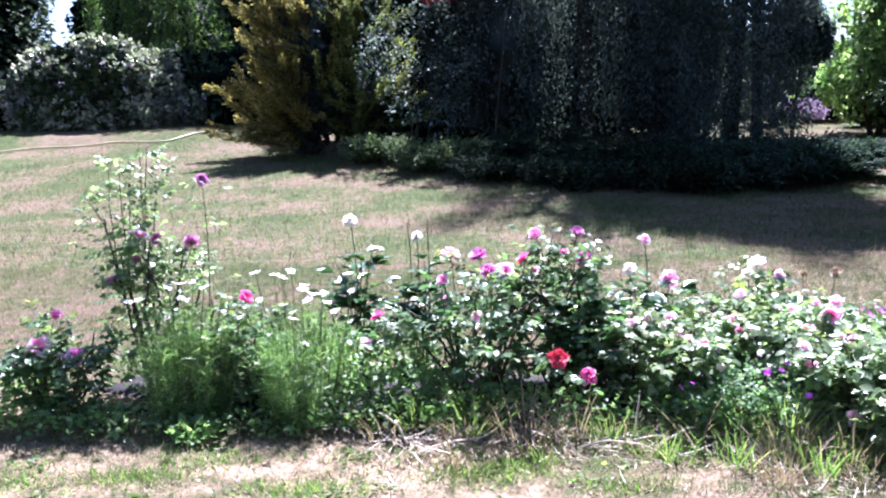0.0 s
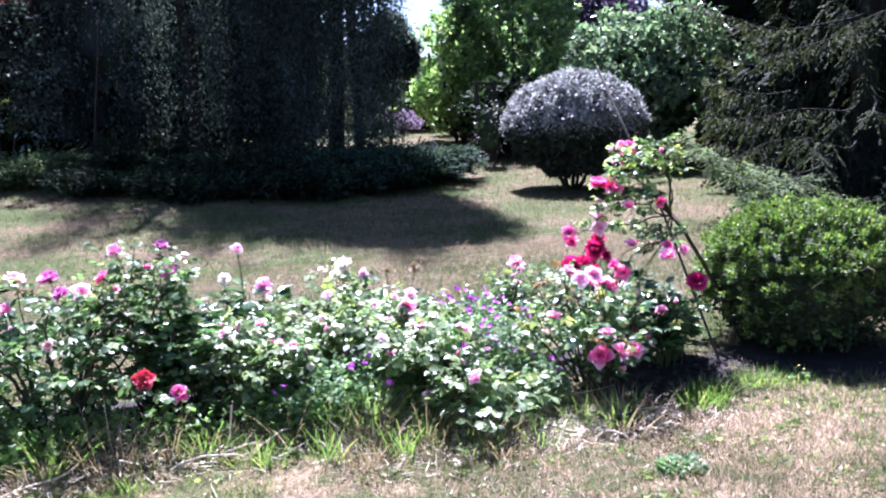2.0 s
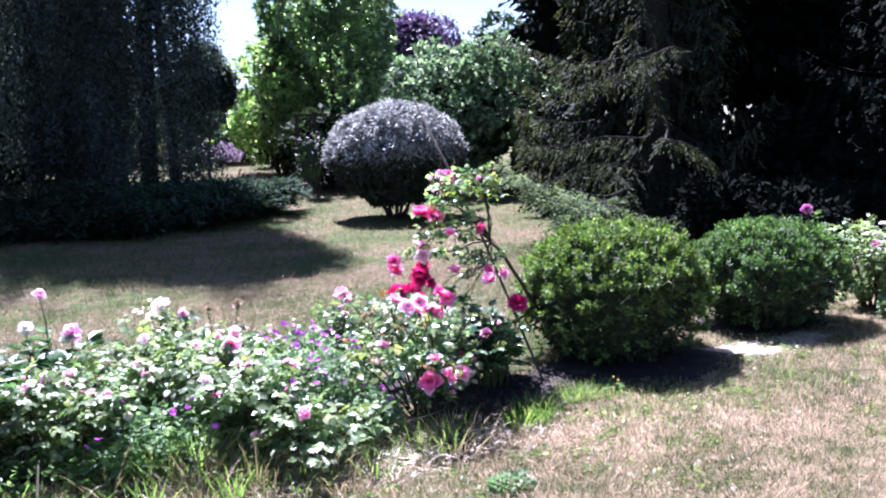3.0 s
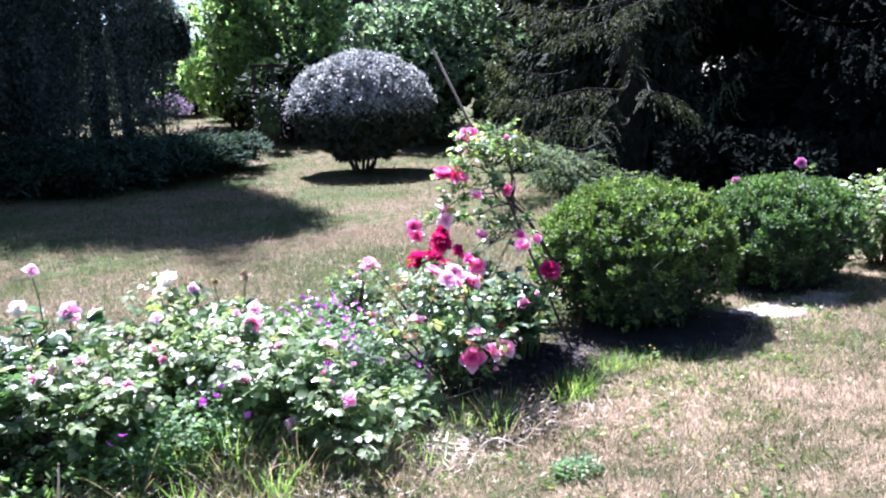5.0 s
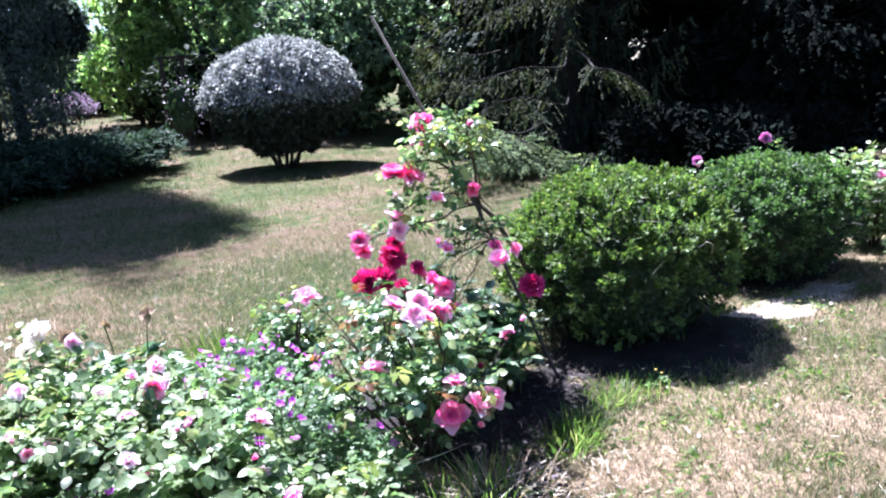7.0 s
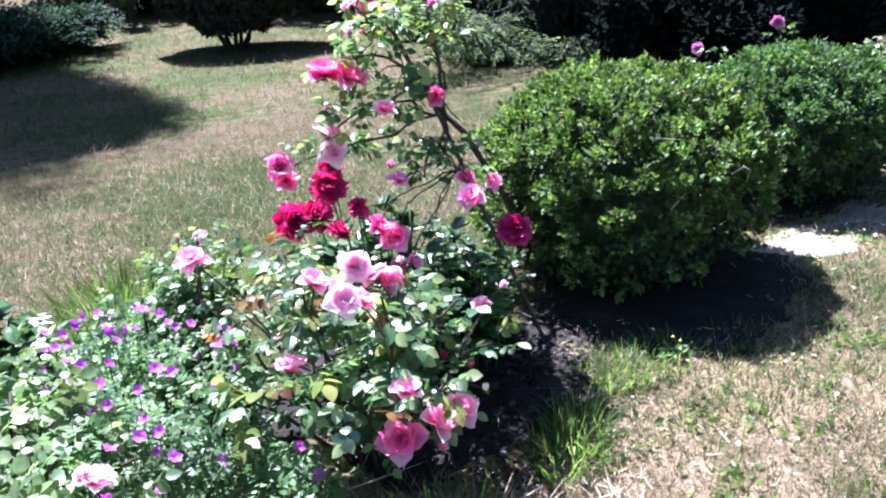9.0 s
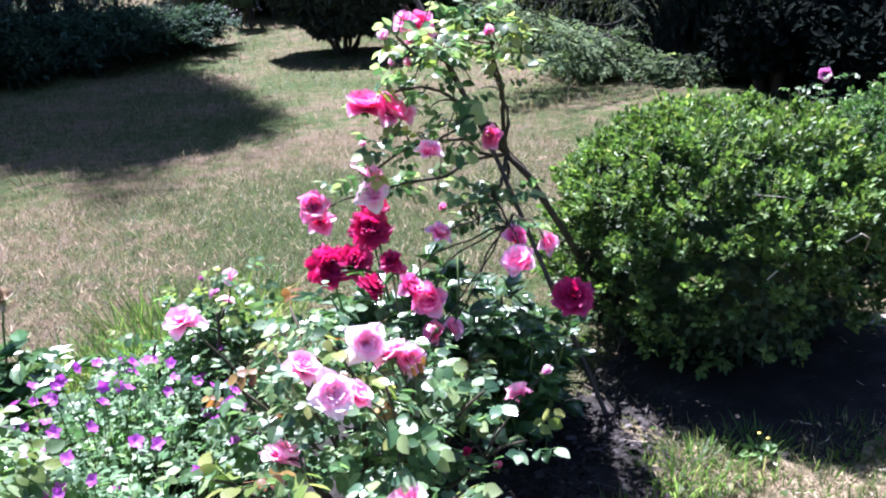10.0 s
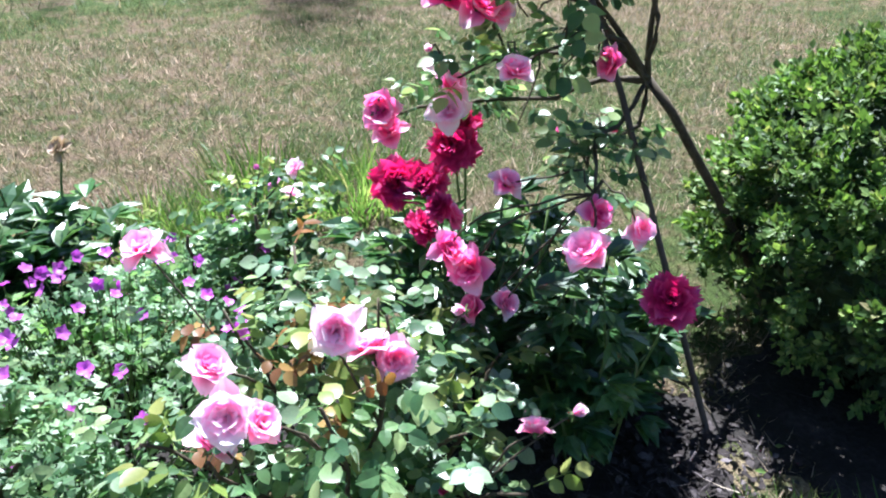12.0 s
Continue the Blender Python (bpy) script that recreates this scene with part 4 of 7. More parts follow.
# far belt of trees that closes the garden
def far_belt():
    belt = [(-38, 60, 13), (-31, 58, 15), (-24.6, 66, 5), (-17, 56, 14), (-9, 60, 16), (-1, 58, 15), (7, 60, 15), (13, 60, 12), (18.0, 64, 6.0), (22.5, 64, 5.0), (26, 62, 5.0), (30, 58, 9), (36, 56, 8), (43, 55, 9), (51, 50, 15), (59, 45, 15), (67, 42, 15), (75, 40, 14), (84, 40, 14)]
    belt += [(95 + 17 * k, 44 + 2 * (k % 3), 14 + k % 2) for k in range(13)]
    for a, r, h in belt:
        w = 6.0 if h > 9 else 4.5
        crown_shrub("far_tree", (r * math.sin(radians(a)), r * math.cos(radians(a))), (w, w, h * 0.5), h, M_FAR, "dark leafy tree in the belt behind the garden", "tree", 2600, 0.62, 34, core_mat=M_SHADECON, stems=1, trunk_r=0.25, low=-0.8)


far_belt()


# added filler shrubs; the dark ones stand for shade and hide lit ground
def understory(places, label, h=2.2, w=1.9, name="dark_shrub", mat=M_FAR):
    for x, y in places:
        crown_shrub(name, (x, y), (w * rng.uniform(0.9, 1.2), w * 0.8, h * 0.5), h * rng.uniform(0.85, 1.2), mat, label, "shrub", 1500, 0.01 + 0.11 * h, 26, core_mat=M_SHADECON, low=-0.9, stems=3)


# left side: willow, dark trees, rhododendron
weeping_tree((-10.4, 33.0), 10.5, 3.3, "bright green weeping willow behind the rhododendron", M_WILLOW, 420, (0.4, 2.4), 0.28, "willow_tree", 0.22, dense=False, per=110, shape=NARROW)
crown_shrub("dark_tree", (-18.0, 31.0), (3.0, 3.0, 4.8), 9.8, M_FAR, "tall dark tree in shade behind the rhododendron", "tree", 11000, 0.25, 34, core_mat=M_SHADECON, stems=1, trunk_r=0.22, low=-0.9)
crown_shrub("dark_tree", (-15.0, 38.0), (2.2, 2.2, 4.6), 9.6, M_FAR, "tall dark tree in shade behind the willow", "tree", 9000, 0.25, 34, core_mat=M_SHADECON, stems=1, trunk_r=0.22, low=-0.9)
crown_shrub("dark_tree", (-6.0, 30.0), (2.3, 2.4, 4.8), 9.8, M_FAR, "dark tree in shade beside the willow", "tree", 11000, 0.25, 34, core_mat=M_SHADECON, stems=1, trunk_r=0.22, low=-0.9)
crown_shrub("dark_tree", (-9.5, 38.5), (4.5, 2.4, 4.8), 9.8, M_FAR, "dark tree in shade behind the willow", "tree", 9000, 0.3, 34, core_mat=M_SHADECON, stems=1, trunk_r=0.22, low=-0.9)
understory([(-13.0, 28.6), (-10.4, 29.2), (-7.6, 28.6), (-5.6, 27.2), (-15.2, 26.5), (-18, 27.5), (-8.9, 27.2), (-15.6, 25.0), (-6.9, 26.8), (-21, 34), (-17.5, 36), (-14, 35.5), (-10.5, 36), (-7.5, 33.5), (-4.6, 30.5), (-22, 29)], "dark filler shrub standing for the shade under the trees")
rhodo = crown_shrub("rhododendron", (-10.8, 25.6), (3.35, 1.9, 2.55), 2.9, M_RHODO, "broad rhododendron shrub with glossy leaves and faded lilac flower heads", "shrub", 30000, 0.17, 70, core_mat=M_INNERSHADE, low=-0.2, lump=0.26, whorl=7, flop=0.75, core_size=0.84)


def trusses(plant, radii, cz, n, mat):
    """Round faded flower heads set over a shrub's crown."""
    c, out = lumps(n, (0, 0, cz), np.asarray(radii) * 1.02, 120, -0.1, lump=0.2)
    g = Geo()
    for p, d in zip(c, out):
        if noise.noise((p[0] * 0.8, p[2] * 0.9, 3.0)) + 0.1 * p[0] > 0.3:
            continue
        q = ball_pts(16)
        scatter(g, p + q * 0.055, q + d, rng.normal(size=q.shape), 0.085 * rng.uniform(0.7, 1.2, 16), LEAF2, 1.3)
    part("faded_bloom", g, mat, plant, "faded lilac flower heads", kind="stuff")


trusses(rhodo, (3.35, 1.9, 2.55), 0.35, 460, M_TRUSS)

# middle group
plume_conifer("golden_juniper", (-3.45, 20.3), 4.7, M_GOLD, "golden juniper with feathery ascending plumes", 105, (-0.62, -0.3, 0.6), 0.4, (1.1, 2.3), 0.05, 0.75, 0.11)
plume_conifer("yew", (-2.2, 20.7), 4.9, M_YEW, "dark green yew beside the golden juniper", 120, (0.05, -0.45, 0.6), 0.5, (1.0, 2.0), 0.05, 0.85, 0.11)
crown_shrub("grey_leaved_shrub", (-0.65, 18.6), (1.35, 0.8, 1.5), 3.5, M_GREYSHRUB, "grey-green leafy shrub under the dark trees", "shrub", 2300, 0.10, 30, low=-0.8, lump=0.45, spread=0.7, stems=3, trunk_r=0.02)
crown_shrub("copper_tree", (0.9, 18.3), (1.6, 0.7, 1.3), 5.4, M_RED, "copper-red leafed tree glimpsed between dark trees", "tree", 1100, 0.12, 12, stems=1, trunk_r=0.03, lump=0.25, spread=0.9)
weeping_tree((1.2, 20.2), 6.2, 1.7, "dark weeping tree with hanging bluish-green foliage", M_WEEPBLUE, full=0.7, n_strands=420, hang=(0.15, 1.3), leaf=0.085, per=130)
weeping_tree((3.2, 19.0), 15.5, 2.1, "dark weeping tree with hanging foliage in deep shade", full=0.4, n_strands=480, hang=(0.1, 1.0), leaf=0.085, per=230, dense=False)
weeping_tree((5.95, 17.8), 15.0, 1.6, "tall dark weeping tree with hanging foliage in deep shade", n_strands=760, hang=(0.1, 1.2), leaf=0.085, per=220, full=0.7, dense=False)
# crown stays out of view, sized to cast the shadow tip on the lawn
weeping_tree((6.5, 17.7), 18.3, 1.35, "tall dark tree whose unseen high crown is added to cast the lawn shadow", n_strands=460, hang=(4.9, 6.6), leaf=0.13, per=120, trunk_r=0.12, floor=4.7, full=0.8)
weeping_tree((7.3, 17.8), 3.5, 0.62, "small dark weeping tree with a bare slender trunk", n_strands=400, hang=(2.0, 2.9), leaf=0.075, per=110, trunk_r=0.05, limbs=7, floor=1.9, full=0.6)
weeping_tree((4.6, 18.1), 17.6, 1.3, "tall open dark weeping tree in the middle of the group", n_strands=330, hang=(0.2, 1.2), leaf=0.085, per=330, dense=False)
crown_shrub("dark_tree", (3.6, 24.0), (3.9, 2.0, 4.2), 8.6, M_SHADECON, "wall of conifers coloured near-black for shade behind the weeping trees", "tree", 16000, 0.3, 50, core_mat=M_SHADECON, stems=4, trunk_r=0.22, low=-0.95)
understory([(-3.2, 22.5), (-0.6, 21.4), (1.4, 20.6), (3.4, 20.6), (5.2, 20.0)], "dark filler shrub standing for the shade between the trunks", 2.0, 1.3)
for jx, jy, jr, jh in [(-1.5, 18.8, 0.9, 0.42), (-0.2, 17.6, 1.1, 0.5), (1.2, 16.4, 1.2, 0.3), (2.6, 15.4, 1.3, 0.28), (4.0, 14.9, 1.4, 0.3), (5.4, 15.0, 1.4, 0.4), (6.6, 15.4, 1.4, 0.52), (7.5, 15.9, 1.15, 0.5), (3.6, 16.6, 1.5, 0.45), (5.4, 16.6, 1.5, 0.6), (6.9, 16.6, 1.2, 0.55), (1.8, 17.6, 1.4, 0.8)]:
    # tone puts sun and shade into the colour: lit left end, shaded middle
    low_juniper((jx, jy), jr, jh, "low spreading juniper, its green toned for the sun or shade there", M_LITSPRAY if jx < 0 else M_BLUEJUN if jx > 5 else M_SHADEJUN)

# behind the round silver shrub
crown_shrub("leafy_tree", (11.1, 22.0), (1.5, 1.3, 1.8), 3.8, M_BRIGHT, "low leafy tree with bright yellow-green foliage", "tree", 7500, 0.17, 40, stems=4, low=-0.98, trunk_r=0.05, lump=0.34, spread=0.85, flop=0.8, whorl=5)
crown_shrub("white_flowering_shrub", (9.6, 17.4), (0.42, 0.35, 0.8), 1.65, M_TRUSS, "small shrub with pale lilac-white flowers", "shrub", 130, 0.08, 16, core_mat=M_FAR, low=-0.9, lump=0.4, core_size=0.8, trunk_r=0.02)


def box_geo(g, a, b, w, h):
    """A straight beam from a to b, w wide and h high, with slightly eased ends."""
    a, b = np.array(a, float), np.array(b, float)
    t = unit(b - a)
    ref = np.array([0, 0, 1.0]) if abs(t[2]) < 0.9 else np.array([1.0, 0, 0])
    s1 = unit(np.cross(t, ref))
    s2 = np.cross(s1, t)
    v = []
    for p, k in ((a, 0.9), (a + t * 0.01, 1.0), (b - t * 0.01, 1.0), (b, 0.9)):
        v += [p + k * (sx * w / 2 * s1 + sz * h / 2 * s2) for sx, sz in ((-1, -1), (1, -1), (1, 1), (-1, 1))]
    q = [[4 * r + k, 4 * r + (k + 1) % 4, 4 * r + 4 + (k + 1) % 4, 4 * r + 4 + k] for r in range(3) for k in range(4)]
    return g.add(np.array(v), [np.array(q + [[3, 2, 1, 0], [12, 13, 14, 15]])])


def garden_arbour():
    base = thing("garden_arbour", (10.1, 18.0, float(ground_z(10.1, 18.0))), "dark-stained wooden arbour in shade beside the leafy trees", "arbour")
    for x in (-0.5, -0.02, 0.5):
        part("post", box_geo(Geo(), (x, 0, -0.1), (x, 0, 1.85), 0.07, 0.07), M_DARKWOOD, base)
    part("beam", box_geo(Geo(), (-0.62, 0, 1.88), (0.62, 0, 1.88), 0.06, 0.07), M_DARKWOOD, base)
    return base


def bed_edging():
    base = thing("bed_edging", (11.7, 27.6, float(ground_z(11.7, 27.6))), "low dark timber edging before the lilac-flowered shrub", "edging")
    for x0, x1 in ((-1.2, -0.1), (-0.08, 1.1)):
        part("board", box_geo(Geo(), (x0, 0, 0.08), (x1, 0.02, 0.08), 0.05, 0.2), M_DARKWOOD, base)
    return base


garden_arbour()
bed_edging()
crown_shrub("yellow_shrub", (10.7, 31.0), (0.9, 0.8, 0.6), 1.1, M_GOLD, "small yellow-leaved shrub in the far bed", "shrub", 2500, 0.1, 20, trunk=False)
crown_shrub("leafy_tree", (12.75, 21.9), (1.8, 1.8, 3.5), 7.3, M_TALLGREEN, "broad leafy tree with glossy green foliage", "tree", 17000, 0.2, 60, stems=4, low=-0.95, trunk_r=0.08, lump=0.33, spread=0.88, flop=0.8, whorl=5)
crown_shrub("leafy_tree", (15.6, 25.4), (1.8, 1.6, 3.2), 7.0, M_MIDGREEN, "leafy green tree behind the shrubs", "tree", 7000, 0.2, 60, spread=0.85, lump=0.24, core_size=0.6, core_mat=M_FAR, stems=2, low=-0.9, trunk_r=0.12)
crown_shrub("leafy_shrub", (14.2, 17.0), (2.6, 1.8, 1.95), 3.75, M_MIDGREEN, "tall green leafy shrub with glossy leaves", "shrub", 14000, 0.17, 60, core_mat=M_FAR, low=-0.9, lump=0.3, spread=0.9, core_size=0.6, whorl=6, flop=0.7)
crown_shrub("dark_tree", (9.9, 26.2), (0.9, 0.9, 1.2), 2.9, M_FAR, "small dark tree beyond the weeping trees", "tree", 3500, 0.16, 40, core_mat=M_SHADECON, stems=1, trunk_r=0.1, low=-0.7, lump=0.25, spread=0.9)
crown_shrub("purple_tree", (24.0, 32.8), (1.9, 2.0, 3.0), 7.2, M_PURPLE, "purple-leaved tree beyond the green shrubs", "tree", 9000, 0.2, 40, core_mat=M_PURPLE, stems=1, trunk_r=0.15)
crown_shrub("lilac_flowered_shrub", (11.5, 28.4), (0.95, 0.8, 0.5), 0.85, M_LILAC, "low lilac-flowered shrub in a far bed", "shrub", 4000, 0.08, 24, core_mat=M_SILVERDARK, trunk=False)
understory([(12.6, 24.4), (13.8, 24.8), (16.2, 20.0), (17.5, 17.0), (12.6, 19.4), (14.6, 26), (11.2, 19.0)], "dark green shrub behind the lawn", 1.9, 1.5)
understory([(9.0, 32.0), (15.2, 33.0), (6.0, 30.0)], "yellow-green shrub beyond the far bed", 1.8, 1.5, mat=M_WILLOW)


def round_willow(at):
    """Silver-leaved willow clipped to a dome on many dark stems."""
    x, y = at
    base = thing("round_silver_shrub", (x, y, float(ground_z(x, y))), "dome-clipped shrub with silvery leaves above dark bare stems", "shrub")
    for k in range(9):
        a = 2 * math.pi * k / 9 + rng.uniform(-0.2, 0.2)
        g = Geo()
        tube(g, curve_pts((0.1 * math.cos(a), 0.1 * math.sin(a), -0.05), (0.75 * math.cos(a), 0.75 * math.sin(a), 1.1), 7, 0.05, 0.03), 0.035, 0.018, 6)
        part("stem", g, M_BARK, base, smooth=True)
    tufts = ball_pts(2600)
    d = unit(np.repeat(tufts, 15, 0) + rng.normal(0, 0.035, (39000, 3)))
    keep = d[:, 2] > -0.85
    d, tufts = d[keep], np.repeat(tufts, 15, 0)[keep]
    bump = np.array([1 + 0.07 * noise.noise(Vector(q * 4)) + 0.06 * noise.noise(Vector(q * 14)) for q in tufts])
    r = np.where(d[:, 2:3] > 0, np.array([[1.30, 1.30, 0.98]]), np.array([[1.30, 1.30, 1.02]]))
    flat = np.clip(1 + 0.5 * np.minimum(d[:, 2:3], 0), 0.5, 1)
    p = d * r * bump[:, None] * rng.uniform(0.93, 1.04, (len(d), 1)) * np.concatenate([flat, flat, np.ones_like(flat)], 1) + [0.05, -0.04, 1.22]
    al = (d - tufts) * 14 + d * 0.5 + rng.normal(0, 0.35, d.shape) + [0, 0, -0.25]
    # leaves below the middle turn from silver to a dark shade colour
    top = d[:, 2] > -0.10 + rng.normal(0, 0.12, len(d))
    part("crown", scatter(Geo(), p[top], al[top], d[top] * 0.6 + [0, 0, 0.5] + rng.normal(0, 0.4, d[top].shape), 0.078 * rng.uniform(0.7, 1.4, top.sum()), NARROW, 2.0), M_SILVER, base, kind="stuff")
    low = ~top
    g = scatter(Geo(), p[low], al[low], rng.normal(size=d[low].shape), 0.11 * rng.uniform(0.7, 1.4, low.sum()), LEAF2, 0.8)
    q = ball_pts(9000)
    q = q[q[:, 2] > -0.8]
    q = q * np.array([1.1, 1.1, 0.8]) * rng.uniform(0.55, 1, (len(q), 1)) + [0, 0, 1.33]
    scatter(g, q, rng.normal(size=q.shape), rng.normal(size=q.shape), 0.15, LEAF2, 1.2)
    part("shaded_foliage", g, M_SILVERDARK, base, "twiggy lower foliage coloured dark for the dome's shaded underside", kind="stuff")
    return base


round_willow((9.3, 13.5))

# spruces and the dark wood beside them
spruce((11.9, 9.2), 13.0, 3.4, "old spruce with drooping branches sweeping to the lawn", 1.9, thin=0.5, bark=M_SPRUCEWOOD)


def hanging_branch(path, label, hang=0.7, spread=0.22, first=5, mat=M_SPRUCETIP, needle=0.085):
    """A single spruce branch that arches out of the shade into the sun."""
    path = np.array(path)
    base = thing("spruce_branch", tuple(path[0]), label, "branch")
    k = np.linspace(0, len(path) - 1, 22)
    q = np.stack([np.interp(k, np.arange(len(path)), path[:, i]) for i in range(3)], -1) - path[0]
    q[1:-1] = 0.25 * q[:-2] + 0.5 * q[1:-1] + 0.25 * q[2:]
    part("bough", tube(Geo(), q, 0.018, 0.004, 5), M_SPRUCEWOOD, base, smooth=True)
    g = Geo()
    bough_twigs(g, q[first:], spread, hang, needle, 0.04)
    part("needles", g, mat, base, kind="stuff")
    return base


# these boughs wear the paler tip colour all over, as if sunlit
hanging_branch([(11.9, 9.2, 1.75), (10.3, 7.75, 1.5), (9.15, 6.9, 1.38), (8.8, 6.62, 1.33), (8.86, 6.42, 1.3), (8.98, 6.22, 1.16), (9.07, 6.08, 0.98), (9.13, 5.98, 0.80)], "spruce branch drooping from the shade, coloured olive-green to look sunlit", first=4)
for bough in ([(11.8, 9.1, 1.7), (9.9, 7.81, 1.36), (9.07, 7.87, 1.42), (8.31, 7.94, 1.29), (7.65, 8.02, 1.35)], [(11.8, 9.1, 2.6), (10.32, 7.6, 2.3), (9.54, 7.63, 2.34), (8.76, 7.61, 2.15), (8.17, 7.66, 2.03)], [(11.8, 9.1, 2.9), (10.2, 8.08, 2.6), (9.21, 8.31, 2.43), (8.38, 8.43, 2.6), (7.8, 8.56, 2.78)], [(11.8, 9.1, 1.1), (9.91, 7.81, 0.85), (9.12, 7.81, 1.06), (8.53, 7.86, 1.02), (7.95, 7.88, 0.83)], [(11.8, 9.1, 2.8), (10.32, 7.26, 2.53), (9.64, 7.18, 2.57), (9.08, 7.08, 2.41), (8.82, 7.08, 2.35)]):
    hanging_branch(bough, "spruce bough with hanging twigs coloured olive-green to look sunlit", 0.95, 0.24, 6)
for bough in ([(11.8, 9.1, 0.7), (9.7, 8.3, 0.36), (8.7, 8.15, 0.62), (7.95, 8.1, 0.86), (7.3, 8.05, 1.08)], [(11.8, 9.1, 0.5), (9.7, 8.2, 0.25), (8.8, 8.0, 0.42), (8.1, 7.9, 0.6), (7.65, 7.9, 0.7)], [(11.8, 9.1, 0.4), (9.8, 8.0, 0.15), (9.0, 7.8, 0.24), (8.4, 7.75, 0.32), (7.9, 7.7, 0.4)], [(11.8, 9.1, 0.8), (9.8, 8.5, 0.5), (8.9, 8.5, 0.7), (8.2, 8.5, 0.85), (7.8, 8.5, 0.92)]):
    hanging_branch(bough, "low grey-green spruce bough with its tip turned up", 0.3, 0.42, 5, M_LITSPRAY, 0.11)


def low_spruce(at, label, size=1.0):
    """Low boughs of a young spruce that sweep out over the lawn, tips turned up."""
    x, y = at
    base = thing("low_spruce", (x, y, float(ground_z(x, y))), label, "conifer")
    part("trunk", tube(Geo(), [(0, 0, -0.05), (0.02, 0, 0.25 * size), (0, 0.03, 0.5 * size)], 0.05, 0.015, 7), M_SPRUCEWOOD, base, smooth=True)
    g = Geo()
    for k in range(34):
        a = 2.4 * k
        z = (0.12 + 0.85 * rng.random() ** 1.2) * size
        L = size * rng.uniform(0.8, 1.5) * (1.15 - 0.45 * z)
        e = np.array([math.cos(a) * L, math.sin(a) * L, max(0.1, z * rng.uniform(0.55, 1.0))])
        q = curve_pts((0, 0, z), e, 9, 0.12 * L, 0.015)
        q[-3:, 2] += np.array([0.01, 0.03, 0.06])
        part("bough", tube(Geo(), q, 0.014, 0.004, 5), M_SPRUCEWOOD, base, smooth=True)
        bough_twigs(g, q, 0.26, 0.35, 0.13, 0.06)
    part("needles", g, M_LITSPRAY, base, kind="stuff")
    return base


for sx, sy, size in [(9.45, 8.3, 0.5), (9.5, 7.3, 0.26)]:
    low_spruce((sx, sy), "low grey-green spruce boughs sweeping over the lawn", size)
spruce((15.0, 5.0), 13.0, 3.5, "spruce coloured near-black for the shade behind the box hedges", 0.9, needles=M_SHADECON, tips=M_SHADECON, bark=M_SPRUCEWOOD)
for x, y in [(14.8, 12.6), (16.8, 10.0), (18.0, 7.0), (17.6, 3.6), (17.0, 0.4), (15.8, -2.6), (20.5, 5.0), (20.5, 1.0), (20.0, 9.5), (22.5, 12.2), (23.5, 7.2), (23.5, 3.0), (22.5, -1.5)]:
    crown_shrub("shade_black_conifer", (x, y), (2.4, 2.4, 5.6), 11.8, M_SHADECON, "conifer coloured near-black for the deep shade behind the spruces", "conifer", 4500, 0.34, 34, core_mat=M_SHADECON, stems=1, trunk_r=0.2, low=-0.95)
# added shrubs that fill the shaded ground here with near-black leaves
understory([(9.35, 6.15), (9.9, 5.4), (10.0, 6.7), (9.35, 5.2), (10.7, 5.9), (10.7, 4.9)], "low near-black shrub added to stand for shade behind the box hedges", 0.75, 0.62, mat=M_SHADECON)
understory([(13.4, 8.0), (13.8, 6.0), (14.0, 3.6), (13.6, 1.4), (14.4, 10.8), (12.8, 11.2)], "shrub coloured near-black for the shade under the spruces", 1.8, 1.4, mat=M_SHADECON)


def garden_hose():
    g = Geo()
    u = np.linspace(0, 1, 90)
    x = np.interp(u, [0, 0.5, 0.8, 1.0], [-16.0, -10.35, -7.5, -5.6])
    y = np.interp(x, [-16, -11.67, -9.0, -7.5, -7.1, -5.6], [20.5, 21.4, 22.1, 22.25, 22.95, 23.8]) + 0.08 * np.sin(u * 31)
    tube(g, np.stack([x, y, ground_z(x, y) + 0.04], -1), 0.024, 0.024, 6)
    return tagged(part("garden_hose", g, M_HOSE, smooth=True), "yellow garden hose lying across the lawn", "hose")


garden_hose()

